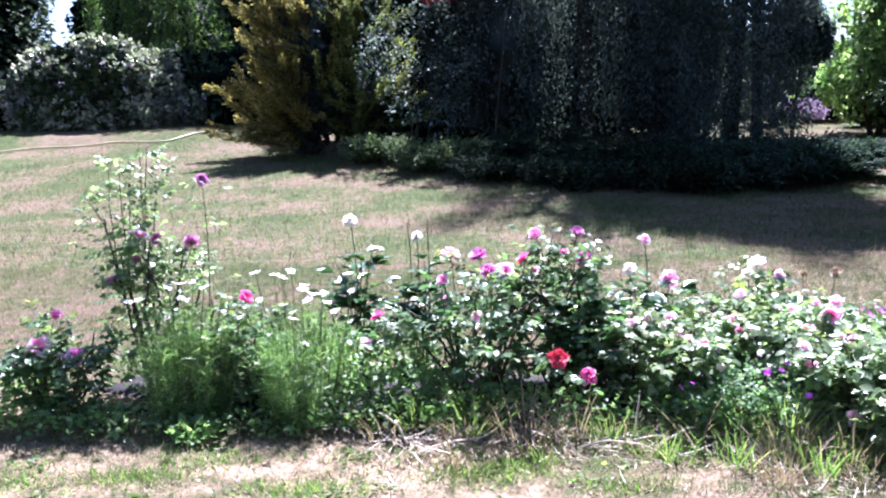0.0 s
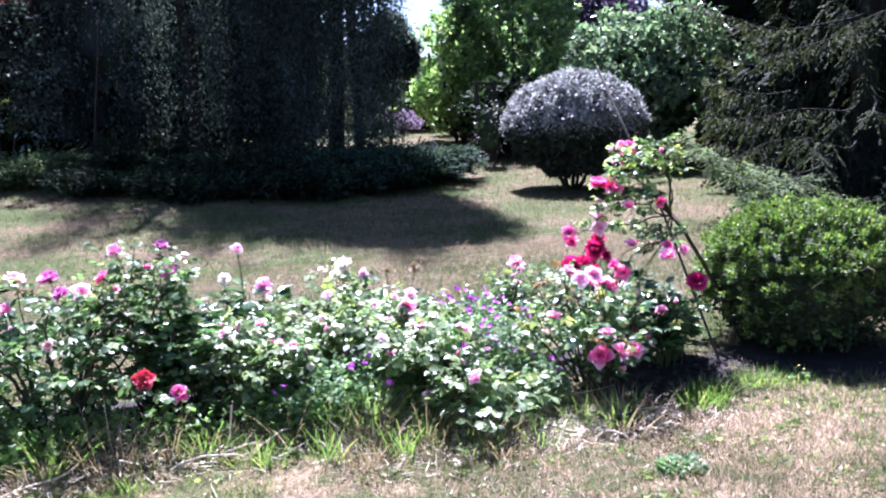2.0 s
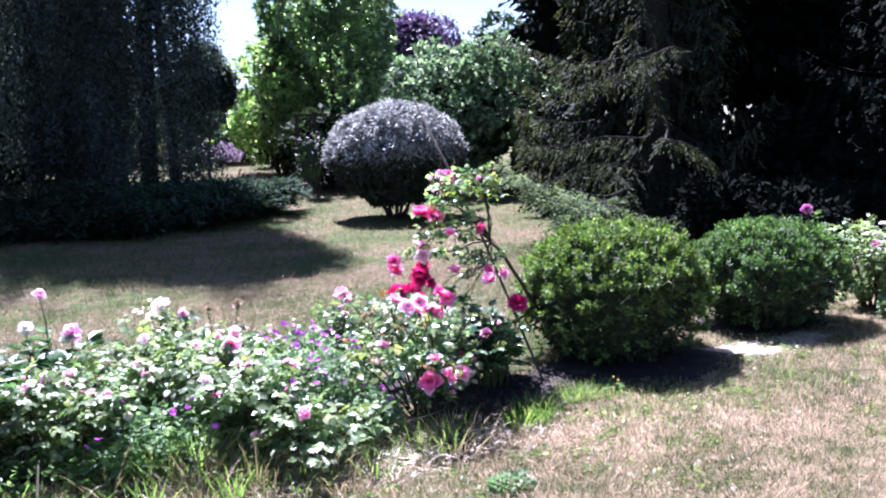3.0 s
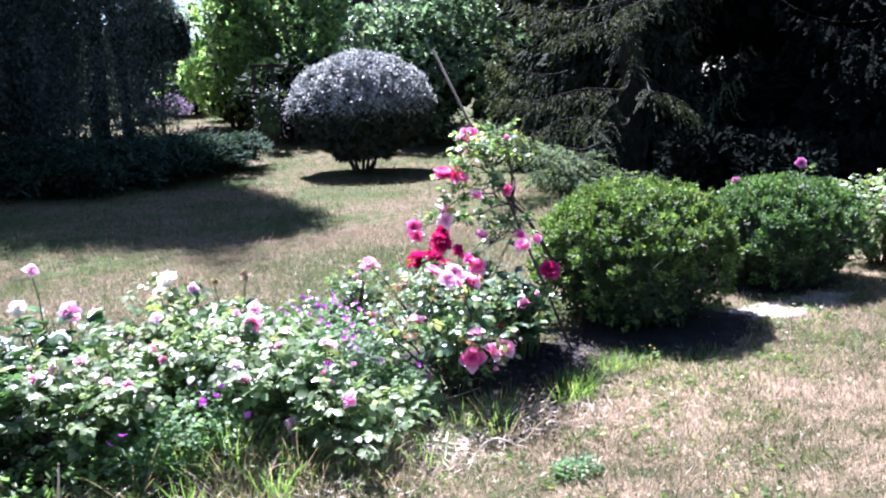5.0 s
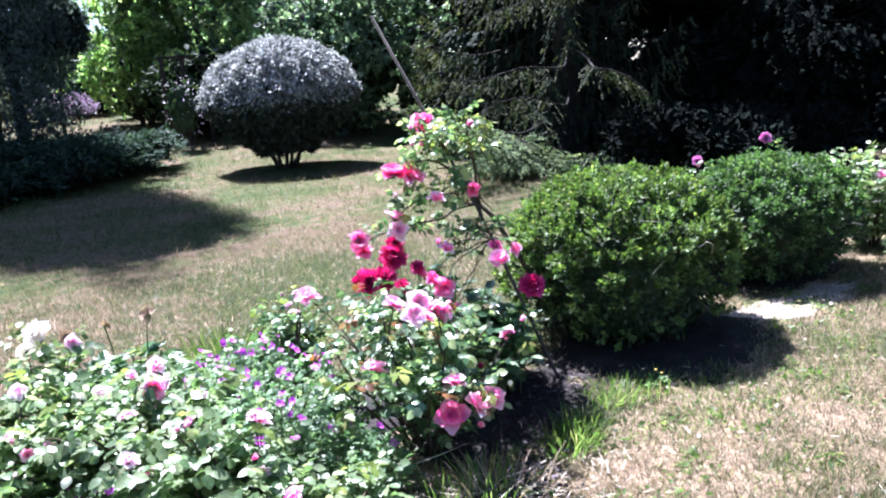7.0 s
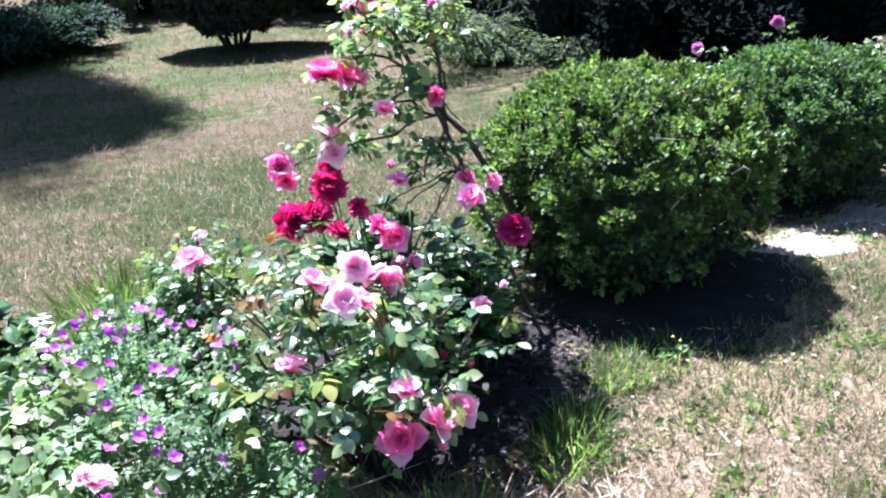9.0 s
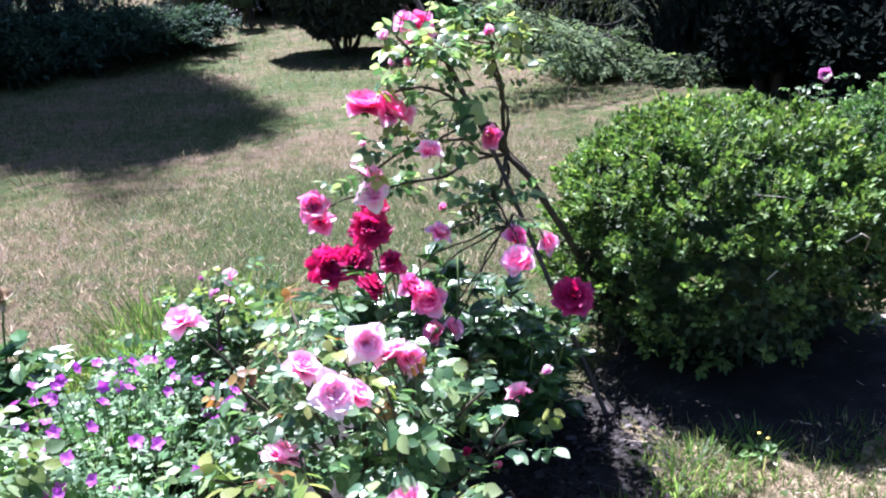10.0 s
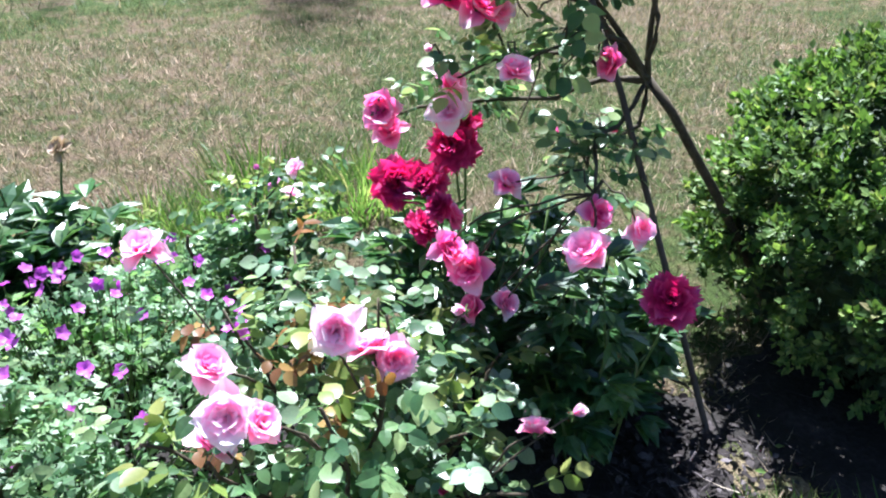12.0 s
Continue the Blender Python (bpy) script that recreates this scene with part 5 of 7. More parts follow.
# ---- box hedges ----
def box_hedge(at, radii, height, label, n, mat=M_BOX, turn=0.0):
    """Clipped box: tufts of small leaves on short shoots over an inside coloured dark for shade, with hollows between
    them.
    """
    x, y = at
    base = thing("box_hedge", (x, y, 0), label, "hedge", "clipped box hedges")
    base.rotation_euler = (0, 0, radians(turn))
    r = np.array([radii[0], radii[1], height / 2 * 1.1])

    def on_block(d):
        s = d / (np.abs(d) ** 2.4).sum(1, keepdims=True) ** (1 / 2.4)
        flare = np.maximum(np.linalg.norm(s[:, :2], axis=1), 0.05)
        s[:, :2] *= (np.where(s[:, 2] < 0, flare ** -0.1, 1.0) * np.interp(s[:, 2], [-0.95, -0.1], [0.87, 1.0]))[:, None]
        return s

    d = ball_pts(n)
    big = np.array([noise.noise(Vector(q * 2.6) + Vector((x, y, 0))) for q in d])
    mid = np.array([noise.noise(Vector(q * 7.5) + Vector((y, x, 0))) for q in d])
    # tufts thin out low down, so the shade-dark inside shows there
    keep = (mid + rng.normal(0, 0.12, n) > np.interp(d[:, 2], [-0.6, 0.02, 0.4], [0.5, 0.16, -0.4])) & (d[:, 2] > -0.85)
    d, big, mid = d[keep], big[keep], mid[keep]
    c = on_block(d) * r * (1 + 0.08 * big + 0.13 * mid + rng.normal(0, 0.024, len(d)))[:, None] + [0, 0, height * 0.47]
    out = unit(d / r)
    axis = unit(out * 0.75 + [0, 0, 0.55] + rng.normal(0, 0.3, out.shape))
    long = rng.uniform(0.02, 0.06, len(d)) * np.where(d[:, 2] > 0.35, 1.25, 1.0)
    per = 19
    k = np.repeat(np.arange(len(d)), per)
    u = np.tile(np.linspace(0.0, 1.0, per), len(d))
    side = unit(np.cross(axis[k], rng.normal(size=(len(k), 3))))
    p = c[k] + axis[k] * (long[k] * (u - 0.35))[:, None] + side * 0.008
    al = axis[k] * (0.35 + 0.7 * u)[:, None] + side * (1.05 - 0.6 * u)[:, None] + rng.normal(0, 0.2, side.shape)
    ok = p[:, 2] > 0.04
    part("foliage", scatter(Geo(), p[ok], al[ok], axis[k][ok] + [0, 0, 0.4] + rng.normal(0, 0.35, al[ok].shape), 0.022 * rng.uniform(0.6, 1.4, ok.sum()), LEAF2, 1.25), mat, base, kind="stuff")
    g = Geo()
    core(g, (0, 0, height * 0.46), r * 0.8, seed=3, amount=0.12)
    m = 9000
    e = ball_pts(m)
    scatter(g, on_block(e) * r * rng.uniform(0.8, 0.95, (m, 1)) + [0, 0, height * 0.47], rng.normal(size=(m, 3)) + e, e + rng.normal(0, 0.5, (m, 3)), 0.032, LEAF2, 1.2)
    part("inner_foliage", g, M_INNERSHADE, base, "inner leaves coloured dark for the shade inside the hedge", kind="stuff")
    g = Geo()
    for k in range(14):
        a = rng.uniform(0, 2 * math.pi)
        tube(g, curve_pts((0.1 * math.cos(a), 0.1 * math.sin(a), -0.03), (radii[0] * 0.6 * math.cos(a), radii[1] * 0.6 * math.sin(a), height * 0.35), 5, 0, 0.02), 0.014, 0.006, 5)
    part("stem_mass", g, M_BARK, base, smooth=True, kind="stuff")
    return base


hedge = box_hedge((4.32, 3.56), (0.555, 0.52), 0.76, "rounded clipped box hedge with glossy green leaves", 4300)
for stem in ([(-0.21, -0.54, 0.52), (-0.185, -0.57, 0.545), (-0.15, -0.58, 0.525), (-0.138, -0.565, 0.48)], [(-0.41, -0.42, 0.43), (-0.385, -0.44, 0.46), (-0.36, -0.45, 0.48)], [(-0.38, -0.34, 0.66), (-0.3, -0.40, 0.645), (-0.22, -0.45, 0.61)]):
    part("dry_twig", tube(Geo(), stem, 0.0025, 0.0018, 5), M_STRAW, hedge, "pale bent dry twig", smooth=True)
far_hedge = box_hedge((5.74, 3.38), (0.52, 0.47), 0.68, "second rounded box hedge with darker leaves, partly in shade", 3000, M_BOXBLUE)
for k in range(30):
    a, h = rng.uniform(-2.3, -0.6), rng.uniform(0.22, 0.5)
    p = np.array([0.52 * math.cos(a), 0.47 * math.sin(a), h])
    e = p * [1.07, 1.07, 1] + np.append(rng.normal(0, 0.06, 2), rng.uniform(-0.05, 0.07))
    part("dead_twig", tube(Geo(), curve_pts(p * [0.9, 0.9, 1], e, 5, 0.015, 0.006), 0.0028, 0.0014, 4), M_DRYTWIG, far_hedge, "grey dead twig", smooth=True)


# ---- flowers ----
def petal_grid(g, length, width, cup, open_, turn, lift, curl=0.0, ruffle=0.0, nu=4, nv=5, seed=0):
    """One petal: a curved sheet from the heart outward; open_ 0 stands up, 1 lies flat."""
    u = np.linspace(-1, 1, nu)[None, :]
    v = np.linspace(0, 1, nv)[:, None]
    w = width * np.sin(np.clip(v * 0.86 + 0.12, 0, 1) * math.pi) ** 0.6 * (0.35 + 0.65 * v ** 0.5)
    px = u * w
    out = length * (v * math.sin(open_) - curl * v ** 3 * -0.35)
    up = length * (v * math.cos(open_) - curl * 0.35 * v ** 3) + cup * (u ** 2) * w
    rr = ruffle * length * np.sin(u * 5 + seed) * v ** 2
    q = np.stack([px, np.broadcast_to(out + rr, px.shape), up + 0.5 * rr + lift], -1).reshape(-1, 3)
    c, s = math.cos(turn), math.sin(turn)
    q = np.stack([q[:, 0] * c - q[:, 1] * s, q[:, 0] * s + q[:, 1] * c, q[:, 2]], -1)
    i = np.arange(nv - 1)[:, None] * nu
    j = np.arange(nu - 1)[None]
    g.add(q, [np.stack([i + j, i + j + 1, i + j + 1 + nu, i + j + nu], -1).reshape(-1, 4)])


RINGS = dict(
    rose=[(4, 0.32, 0.20, 0.12), (5, 0.40, 0.26, 0.28), (6, 0.47, 0.32, 0.48), (6, 0.52, 0.36, 0.72), (5, 0.52, 0.36, 1.05)],
    loose=[(3, 0.36, 0.22, 0.10), (4, 0.42, 0.28, 0.28), (5, 0.48, 0.33, 0.5), (5, 0.53, 0.37, 0.78), (4, 0.54, 0.38, 1.25)],
    peony=[(7, 0.36, 0.16, 0.12), (9, 0.42, 0.18, 0.35), (10, 0.46, 0.20, 0.62), (11, 0.48, 0.21, 0.92), (10, 0.50, 0.23, 1.25), (8, 0.50, 0.28, 1.6)],
    bud=[(3, 0.5, 0.22, 0.06), (4, 0.52, 0.24, 0.16), (3, 0.5, 0.22, 0.3)],
    daisy=[(8, 0.5, 0.16, 1.35)],
    flat=[(5, 0.5, 0.27, 1.2)],
)


def ring_petal(g, kind, L, W, o, turn, r):
    petal_grid(g, L * r.uniform(0.88, 1.1), W * r.uniform(0.9, 1.12), 0.5 if kind in ("rose", "loose", "bud") else 0.15, o + r.uniform(-0.14, 0.14), turn, -0.03 * o,
               curl=0.5 if kind in ("rose", "loose") else 0.15, ruffle=0.10 if kind == "peony" else 0.07, seed=r.uniform(0, 6), nu=5, nv=5)


def bloom_mesh(kind, mat, seed):
    """Blooms of unit diameter, heart at the origin, facing up."""
    r = np.random.default_rng(seed)
    g = Geo()
    off = 0.0
    for n, L, W, o in RINGS[kind]:
        off += 0.7
        for k in range(n):
            ring_petal(g, kind, L, W, o, off + 2 * math.pi * k / n + r.uniform(-0.15, 0.15), r)
    v = np.concatenate(g.v)
    g.v = [v + r.normal(0, 0.012, v.shape)]
    return g.mesh("petals_" + kind, mat, True)


BLOOMS = {}


def bloom_data(kind, colour, variant):
    key = (kind, colour, variant)
    if key not in BLOOMS:
        BLOOMS[key] = bloom_mesh(kind, PETAL[colour], 7 + variant * 13 + len(kind))
    return BLOOMS[key]


def petal_data(kind, colour, ring, variant):
    key = (kind, colour, ring, variant, "petal")
    if key not in BLOOMS:
        r = np.random.default_rng(31 + 7 * variant + ring)
        n, L, W, o = RINGS[kind][ring]
        g = Geo()
        ring_petal(g, kind, L, W, o, 0.0, r)
        g.v = [v + r.normal(0, 0.014, v.shape) for v in g.v]
        BLOOMS[key] = g.mesh("petal_" + kind, PETAL[colour], True)
    return BLOOMS[key]


def sepal_mesh():
    g = Geo()
    for k in range(5):
        petal_grid(g, 0.3, 0.07, 0.2, 1.9, k * 1.257, 0.0, nu=3, nv=3)
    core(g, (0, 0, -0.05), (0.10, 0.10, 0.13), amount=0.05, rings=6)
    return g.mesh("calyx", M_SEPAL, True)


SEPALS = sepal_mesh()


def one_sepal():
    g = Geo()
    petal_grid(g, 0.3, 0.07, 0.2, 1.9, 0.0, 0.0, nu=3, nv=3)
    return g.mesh("sepal", M_SEPAL, True)


SEPAL = one_sepal()
RECEPTACLE = core(Geo(), (0, 0, -0.05), (0.10, 0.10, 0.13), amount=0.05, rings=6).mesh("receptacle", M_SEPAL, True)


def stamen_mesh():
    g = Geo()
    core(g, (0, 0, 0.06), (0.13, 0.13, 0.07), amount=0.3, rings=6)
    return g.mesh("flower_centre", M_YELLOW, True)


STAMENS = stamen_mesh()
COLOUR_WORD = dict(pink="bright pink", deep="deep pink", crimson="crimson", pale="pale pink", white="white", mauve="mauve", coral="coral red", violet="violet", wilted="wilted brown")


def bloom(plant, at, size, kind, colour, face=None, near=False):
    """A flower on a plant, at a place in the world; face: where it looks."""
    o = np.array(plant.location)
    if face is None:
        face = np.array([rng.normal(-0.3, 0.25), rng.normal(-0.6, 0.25), 0.6]) if kind == "peony" else np.array([rng.normal(-0.15, 0.5), rng.normal(-0.4, 0.4), rng.uniform(0.3, 1.0)])
    m = Vector(face).normalized().to_track_quat("Z", "Y").to_matrix().to_4x4()
    near = near or (size >= 0.06 and -2.0 < at[0] < 3.2)
    single = near and kind in ("rose", "loose", "peony", "bud")
    data = RECEPTACLE if single else bloom_data(kind, colour, int(rng.integers(0, 3)))
    ob = part("bud" if kind == "bud" else "bloom", data, None, plant, COLOUR_WORD[colour] + " " + ("bud" if kind == "bud" else "flower"))
    ob.matrix_local = Matrix.Translation(Vector(np.asarray(at) - o)) @ m @ Matrix.Rotation(rng.uniform(0, 6.28), 4, "Z") @ Matrix.Diagonal((size, size, size, 1))
    if single:
        for ring, (n, L, W, opened) in enumerate(RINGS[kind]):
            for k in range(n):
                pt = part("petal", petal_data(kind, colour, ring, int(rng.integers(0, 4))), None, ob)
                pt.rotation_euler = (rng.normal(0, 0.08), rng.normal(0, 0.08), 0.7 * ring + 2 * math.pi * k / n + rng.uniform(-0.2, 0.2))
        for k in range(5):
            part("sepal", SEPAL, None, ob, "green sepal").rotation_euler = (0, 0, k * 1.257)
    elif kind in ("rose", "loose", "bud", "peony"):
        part("calyx", SEPALS, None, ob, "green calyx")
    elif kind == "daisy":
        part("flower_centre", STAMENS, None, ob, "yellow centre")
    return ob


def leaflets(g, stems_p, stems_d, size, shape=OVAL, per=5, spread=0.9):
    """Compound leaves: five leaflets on a stalk at each place, along each direction."""
    P, A, U, S = [], [], [], []
    for p, d in zip(stems_p, stems_d):
        d = unit(d)
        up = unit(np.array([rng.normal(0, 0.4), rng.normal(0, 0.4), 1.0]))
        side = unit(np.cross(d, up))
        L = size * rng.uniform(0.75, 1.25)
        for k in range(per):
            if k == per - 1:
                P.append(p + d * L * 1.7)
                A.append(d + [0, 0, -0.3])
            else:
                sgn = 1 if k % 2 else -1
                P.append(p + d * L * (0.55 if k < 2 else 1.25))
                A.append(d * 0.45 + side * sgn * spread + [0, 0, -0.25])
            U.append(up + rng.normal(0, 0.35, 3))
            S.append(L * (1.0 if k >= 2 else 0.8))
    if P:
        scatter(g, np.array(P), np.array(A), np.array(U), np.array(S), shape, 1.05)
    return g


def rose_bush(at, height, radius, label, blooms, canes=9, leaves=220, leaf=0.04, mat=M_ROSELEAF, young=30, bare=0.15, squash=(1, 1), group="roses in the bed"):
    """Canes from the base, compound leaves along them and on side shoots, blooms on stalks."""
    x, y = at
    base = thing("rose_bush", (x, y, 0.0), label, "rose bush", group)
    lines = []
    for k in range(canes):
        a = 2.4 * k + rng.uniform(-0.4, 0.4)
        rr = radius * rng.uniform(0.35, 0.95)
        e = np.array([math.cos(a) * rr * squash[0], math.sin(a) * rr * squash[1], height * rng.uniform(0.62, 1.0) * (1 - 0.35 * (rr / radius) ** 2)])
        lines.append(curve_pts((0.04 * math.cos(a), 0.04 * math.sin(a), -0.03), e, 9, 0.04, 0.012))
    for b in blooms:
        e = np.array(b[:3]) - [x, y, 0]
        k = int(np.argmin([np.linalg.norm(l[5:, :2].mean(0) - e[:2]) + 0.3 * abs(l[6, 2] - e[2]) for l in lines[:canes]]))
        s = lines[k][5 if e[2] > lines[k][5, 2] else 3]
        lines.append(curve_pts(s, e - [0, 0, 0.01], 6, 0.02, 0.006))
    for k, l in enumerate(lines):
        part("cane" if k < canes else "flower_stalk", tube(Geo(), l, 0.009 if k < canes else 0.0035, 0.004 if k < canes else 0.0022, 5), M_CANE, base, smooth=True)
    P, D = [], []
    for k in range(int(leaves * 1.4)):
        l = lines[int(rng.integers(0, len(lines)))]
        t = rng.uniform(bare, 1.0)
        u = np.linspace(0, 1, len(l))
        c = np.array([np.interp(t, u, l[:, i]) for i in range(3)])
        a = rng.uniform(0, 2 * math.pi)
        d = np.array([math.cos(a), math.sin(a), rng.uniform(-0.1, 0.6)])
        c = c + d * rng.uniform(0, 0.10) * [1, 1, 0.5]
        P.append(c)
        D.append(d)
    P, D = np.array(P), np.array(D)
    g = leaflets(Geo(), P, D, leaf * 0.86)
    part("foliage", g, mat, base, smooth=True, kind="stuff")
    if young:
        k = np.argsort(-P[:, 2])[: young * 2: 4]
        part("young_foliage", leaflets(Geo(), P[k] + [0, 0, 0.03], D[k], leaf * 0.75), M_YOUNGLEAF, base, "yellow-green young leaves", smooth=True, kind="stuff")
    for bx, by, bz, size, kind, colour in blooms:
        bloom(base, (bx, by, bz), size, kind, colour)
    return base


def spread_blooms(n, at, radius, z, sizes, kinds, colours, squash=(1, 1)):
    out = []
    for k in range(n):
        a, r = rng.uniform(0, 6.28), radius * math.sqrt(rng.random())
        out.append((at[0] + r * math.cos(a) * squash[0], at[1] + r * math.sin(a) * squash[1], rng.uniform(*z), rng.uniform(*sizes), kinds[int(rng.integers(len(kinds)))], colours[int(rng.integers(len(colours)))]))
    return out



# ---- planting: other kinds of plants ----
def leafy_clump(name, at, radii, height, mat, label, category, n, size, shape=LEAF8, width=1.0, stems=14, group="", upright=0.3):
    """A clump of soft stems with leaves all through it."""
    x, y = at
    base = thing(name, (x, y, float(ground_z(x, y))), label, category, group)
    gs = Geo()
    for k in range(stems):
        a, rr = 2.4 * k, math.sqrt((k + 0.5) / stems)
        e = (radii[0] * rr * math.cos(a), radii[1] * rr * math.sin(a), height * rng.uniform(0.6, 1.0) * (1 - 0.35 * rr))
        tube(gs, curve_pts((e[0] * 0.35, e[1] * 0.35, -0.02), e, 5, 0.02, 0.006), 0.0035, 0.0015, 4)
    part("stem_mass", gs, M_SEPAL, base, kind="stuff")
    a = rng.uniform(0, 2 * math.pi, n)
    rr = np.sqrt(rng.uniform(0, 1, n))
    top = height * (1 - 0.4 * rr ** 2) * (1 + 0.25 * np.sin(a * 3 + x * 5) * rr)
    z = top * rng.uniform(0.05, 1.0, n) ** 0.6
    p = np.stack([radii[0] * rr * np.cos(a), radii[1] * rr * np.sin(a), z], -1)
    al = np.stack([np.cos(a), np.sin(a), np.full(n, upright)], -1) + rng.normal(0, 0.6, (n, 3))
    up = np.stack([np.zeros(n), np.zeros(n), np.ones(n)], -1) + rng.normal(0, 0.45, (n, 3))
    part("foliage", scatter(Geo(), p, al, up, size * rng.uniform(0.6, 1.3, n), shape, width), mat, base, kind="stuff")
    return base


def stalk_to(plant, at, r=0.002, mat=None):
    """A thin stalk from the plant's base to a flower."""
    e = np.asarray(at) - np.array(plant.location)
    part("flower_stalk", tube(Geo(), curve_pts((e[0] * 0.5, e[1] * 0.5, 0.0), e - [0, 0, 0.004], 6, 0.0, 0.006), r * 1.4, r, 4), mat or M_SEPAL, plant)


def feathery(at, radius, height, flowers, label):
    """Cosmos-like plants: thread-fine foliage, flat white flowers on thin stalks."""
    x, y = at
    base = thing("feathery_flower_clump", (x, y, 0), label, "flower clump", "white-flowered feathery plants")
    g, gs = Geo(), Geo()
    for k in range(85):
        a, rr = rng.uniform(0, 6.28), radius * math.sqrt(rng.random())
        h = height * rng.uniform(0.6, 1.0) * (1 - 0.3 * (rr / radius) ** 2)
        q = curve_pts((rr * math.cos(a) * 0.7, rr * math.sin(a) * 0.7, -0.01), (rr * math.cos(a), rr * math.sin(a), h), 6, 0, 0.01)
        tube(gs, q, 0.003, 0.0012, 4)
        m = 75
        t = rng.uniform(0.05, 1, m)
        u = np.linspace(0, 1, 6)
        c = np.stack([np.interp(t, u, q[:, i]) for i in range(3)], -1) + rng.normal(0, 0.012, (m, 3))
        al = np.stack([rng.normal(0, 1, m), rng.normal(0, 1, m), rng.uniform(0.1, 1.1, m)], -1)
        scatter(g, c, al, rng.normal(size=(m, 3)), 0.06 * rng.uniform(0.6, 1.4, m), BLADE, 0.65)
    part("stem_mass", gs, M_SEPAL, base, kind="stuff")
    part("foliage", g, M_FERNY, base, "thread-fine green foliage", kind="stuff")
    more = [(x + rng.normal(0, 0.45) * radius, y + rng.normal(0, 0.4) * radius, height * rng.uniform(0.75, 1.08)) for k in range(8)]
    for f in flowers + more:
        stalk_to(base, f)
        bloom(base, f, 0.045 * rng.uniform(0.8, 1.2), "daisy", "white", (rng.normal(0, 0.3), rng.normal(-0.1, 0.3), 1.0))
    return base


def peony(at, height, radius, label, blooms, n=16, leaf=(0.07, 0.115), near=False):
    """Peony: several stems with cut dark leaves, large blooms on top."""
    x, y = at
    base = thing("peony", (x, y, 0), label, "peony", "peonies in the bed")
    P, A, U, S = [], [], [], []
    for k in range(n):
        a, rr = 2.4 * k, radius * math.sqrt((k + 0.5) / n)
        e = np.array([rr * math.cos(a), rr * math.sin(a), height * rng.uniform(0.65, 1.0) * (1 - 0.25 * (rr / radius) ** 2)])
        q = curve_pts((e[0] * 0.3, e[1] * 0.3, -0.02), e, 7, 0.02, 0.008)
        part("stem", tube(Geo(), q, 0.005, 0.003, 5), M_SEPAL, base, smooth=True)
        for j in range(9):
            t = rng.uniform(0.35, 1.0)
            c = np.array([np.interp(t, np.linspace(0, 1, 7), q[:, i]) for i in range(3)])
            b = rng.uniform(0, 6.28)
            d = np.array([math.cos(b), math.sin(b), rng.uniform(0.0, 0.7)])
            for f in (-0.55, -0.2, 0.2, 0.55):
                dd = np.array([math.cos(b + f), math.sin(b + f), d[2] - 0.25 * abs(f)])
                P.append(c + d * 0.04)
                A.append(dd)
                U.append(np.array([0, 0, 1.0]) + rng.normal(0, 0.3, 3))
                S.append(rng.uniform(*leaf))
    part("foliage", scatter(Geo(), np.array(P), np.array(A), np.array(U), np.array(S), LEAF8, 0.62), M_PEONYLEAF, base, "dark glossy cut leaves", kind="stuff")
    for bx, by, bz, size, kind, colour in blooms:
        stalk_to(base, (bx, by, bz), 0.003)
        bloom(base, (bx, by, bz), size, kind, colour, near=near)
    return base


def grass_tuft(at, height, radius, label, n=260, mat=M_TALLGRASS, lean=0.24, group="grass tufts at the bed"):
    x, y = at
    a = rng.uniform(0, 6.28, n)
    rr = radius * np.sqrt(rng.random(n))
    p = np.stack([rr * np.cos(a), rr * np.sin(a), np.full(n, -0.005)], -1)
    al = np.stack([np.cos(a) * lean + rng.normal(0, 0.36, n), np.sin(a) * lean + rng.normal(0, 0.36, n), np.ones(n)], -1)
    up = np.stack([-np.cos(a), -np.sin(a), np.full(n, 0.2)], -1)
    tv = np.array([[-0.02, 0, 0], [0.02, 0, 0], [-0.018, 0.4, -0.02], [0.018, 0.4, -0.02], [-0.012, 0.75, -0.12], [0.012, 0.75, -0.12], [0, 1, -0.28]])
    tf = [np.array([[0, 1, 3, 2], [2, 3, 5, 4]]), np.array([[4, 5, 6]])]
    g = scatter(Geo(), p, al, up, height * rng.uniform(0.3, 1.15, n), (tv, tf), rng.uniform(0.6, 1.5, n) * 0.11 / max(height, 0.1))
    ob = part("grass_tuft", g, mat)
    ob.location = (x, y, float(ground_z(x, y)))
    return tagged(ob, label, "grass tuft", group, "stuff")


def cranesbill(at, radii, height, flowers, label):
    base = leafy_clump("cranesbill", at, radii, height, M_GERAN, label, "flower clump", 1500, 0.034, SPRAY, 1.6, 26, "violet cranesbills")
    for k in range(flowers):
        a, rr = rng.uniform(0, 6.28), math.sqrt(rng.random()) * 0.95
        p = (at[0] + radii[0] * rr * math.cos(a), at[1] + radii[1] * rr * math.sin(a), height * (1.08 - 0.45 * rr ** 2) * rng.uniform(0.85, 1.1))
        stalk_to(base, p, 0.0012)
        bloom(base, p, rng.uniform(0.026, 0.036), "flat", "violet", (rng.normal(0, 0.5), rng.normal(-0.4, 0.4), 0.8))
    return base


# ---- compound rose leaves as pieces of their own ----
def leaf_variants(mat, size, tag_):
    out = []
    for k in range(6):
        g = leaflets(Geo(), [np.zeros(3)], [np.array([0, 1.0, rng.uniform(-0.1, 0.25)])], size, OVALFINE, 5)
        tube(g, [(0, -0.01, 0), (0, size * 1.7, 0.0)], 0.0012, 0.0008, 3)
        out.append(g.mesh("compound_leaf_" + tag_, mat, True))
    return out


GREEN_LEAVES = leaf_variants(M_ROSELEAF, 0.035, "green")
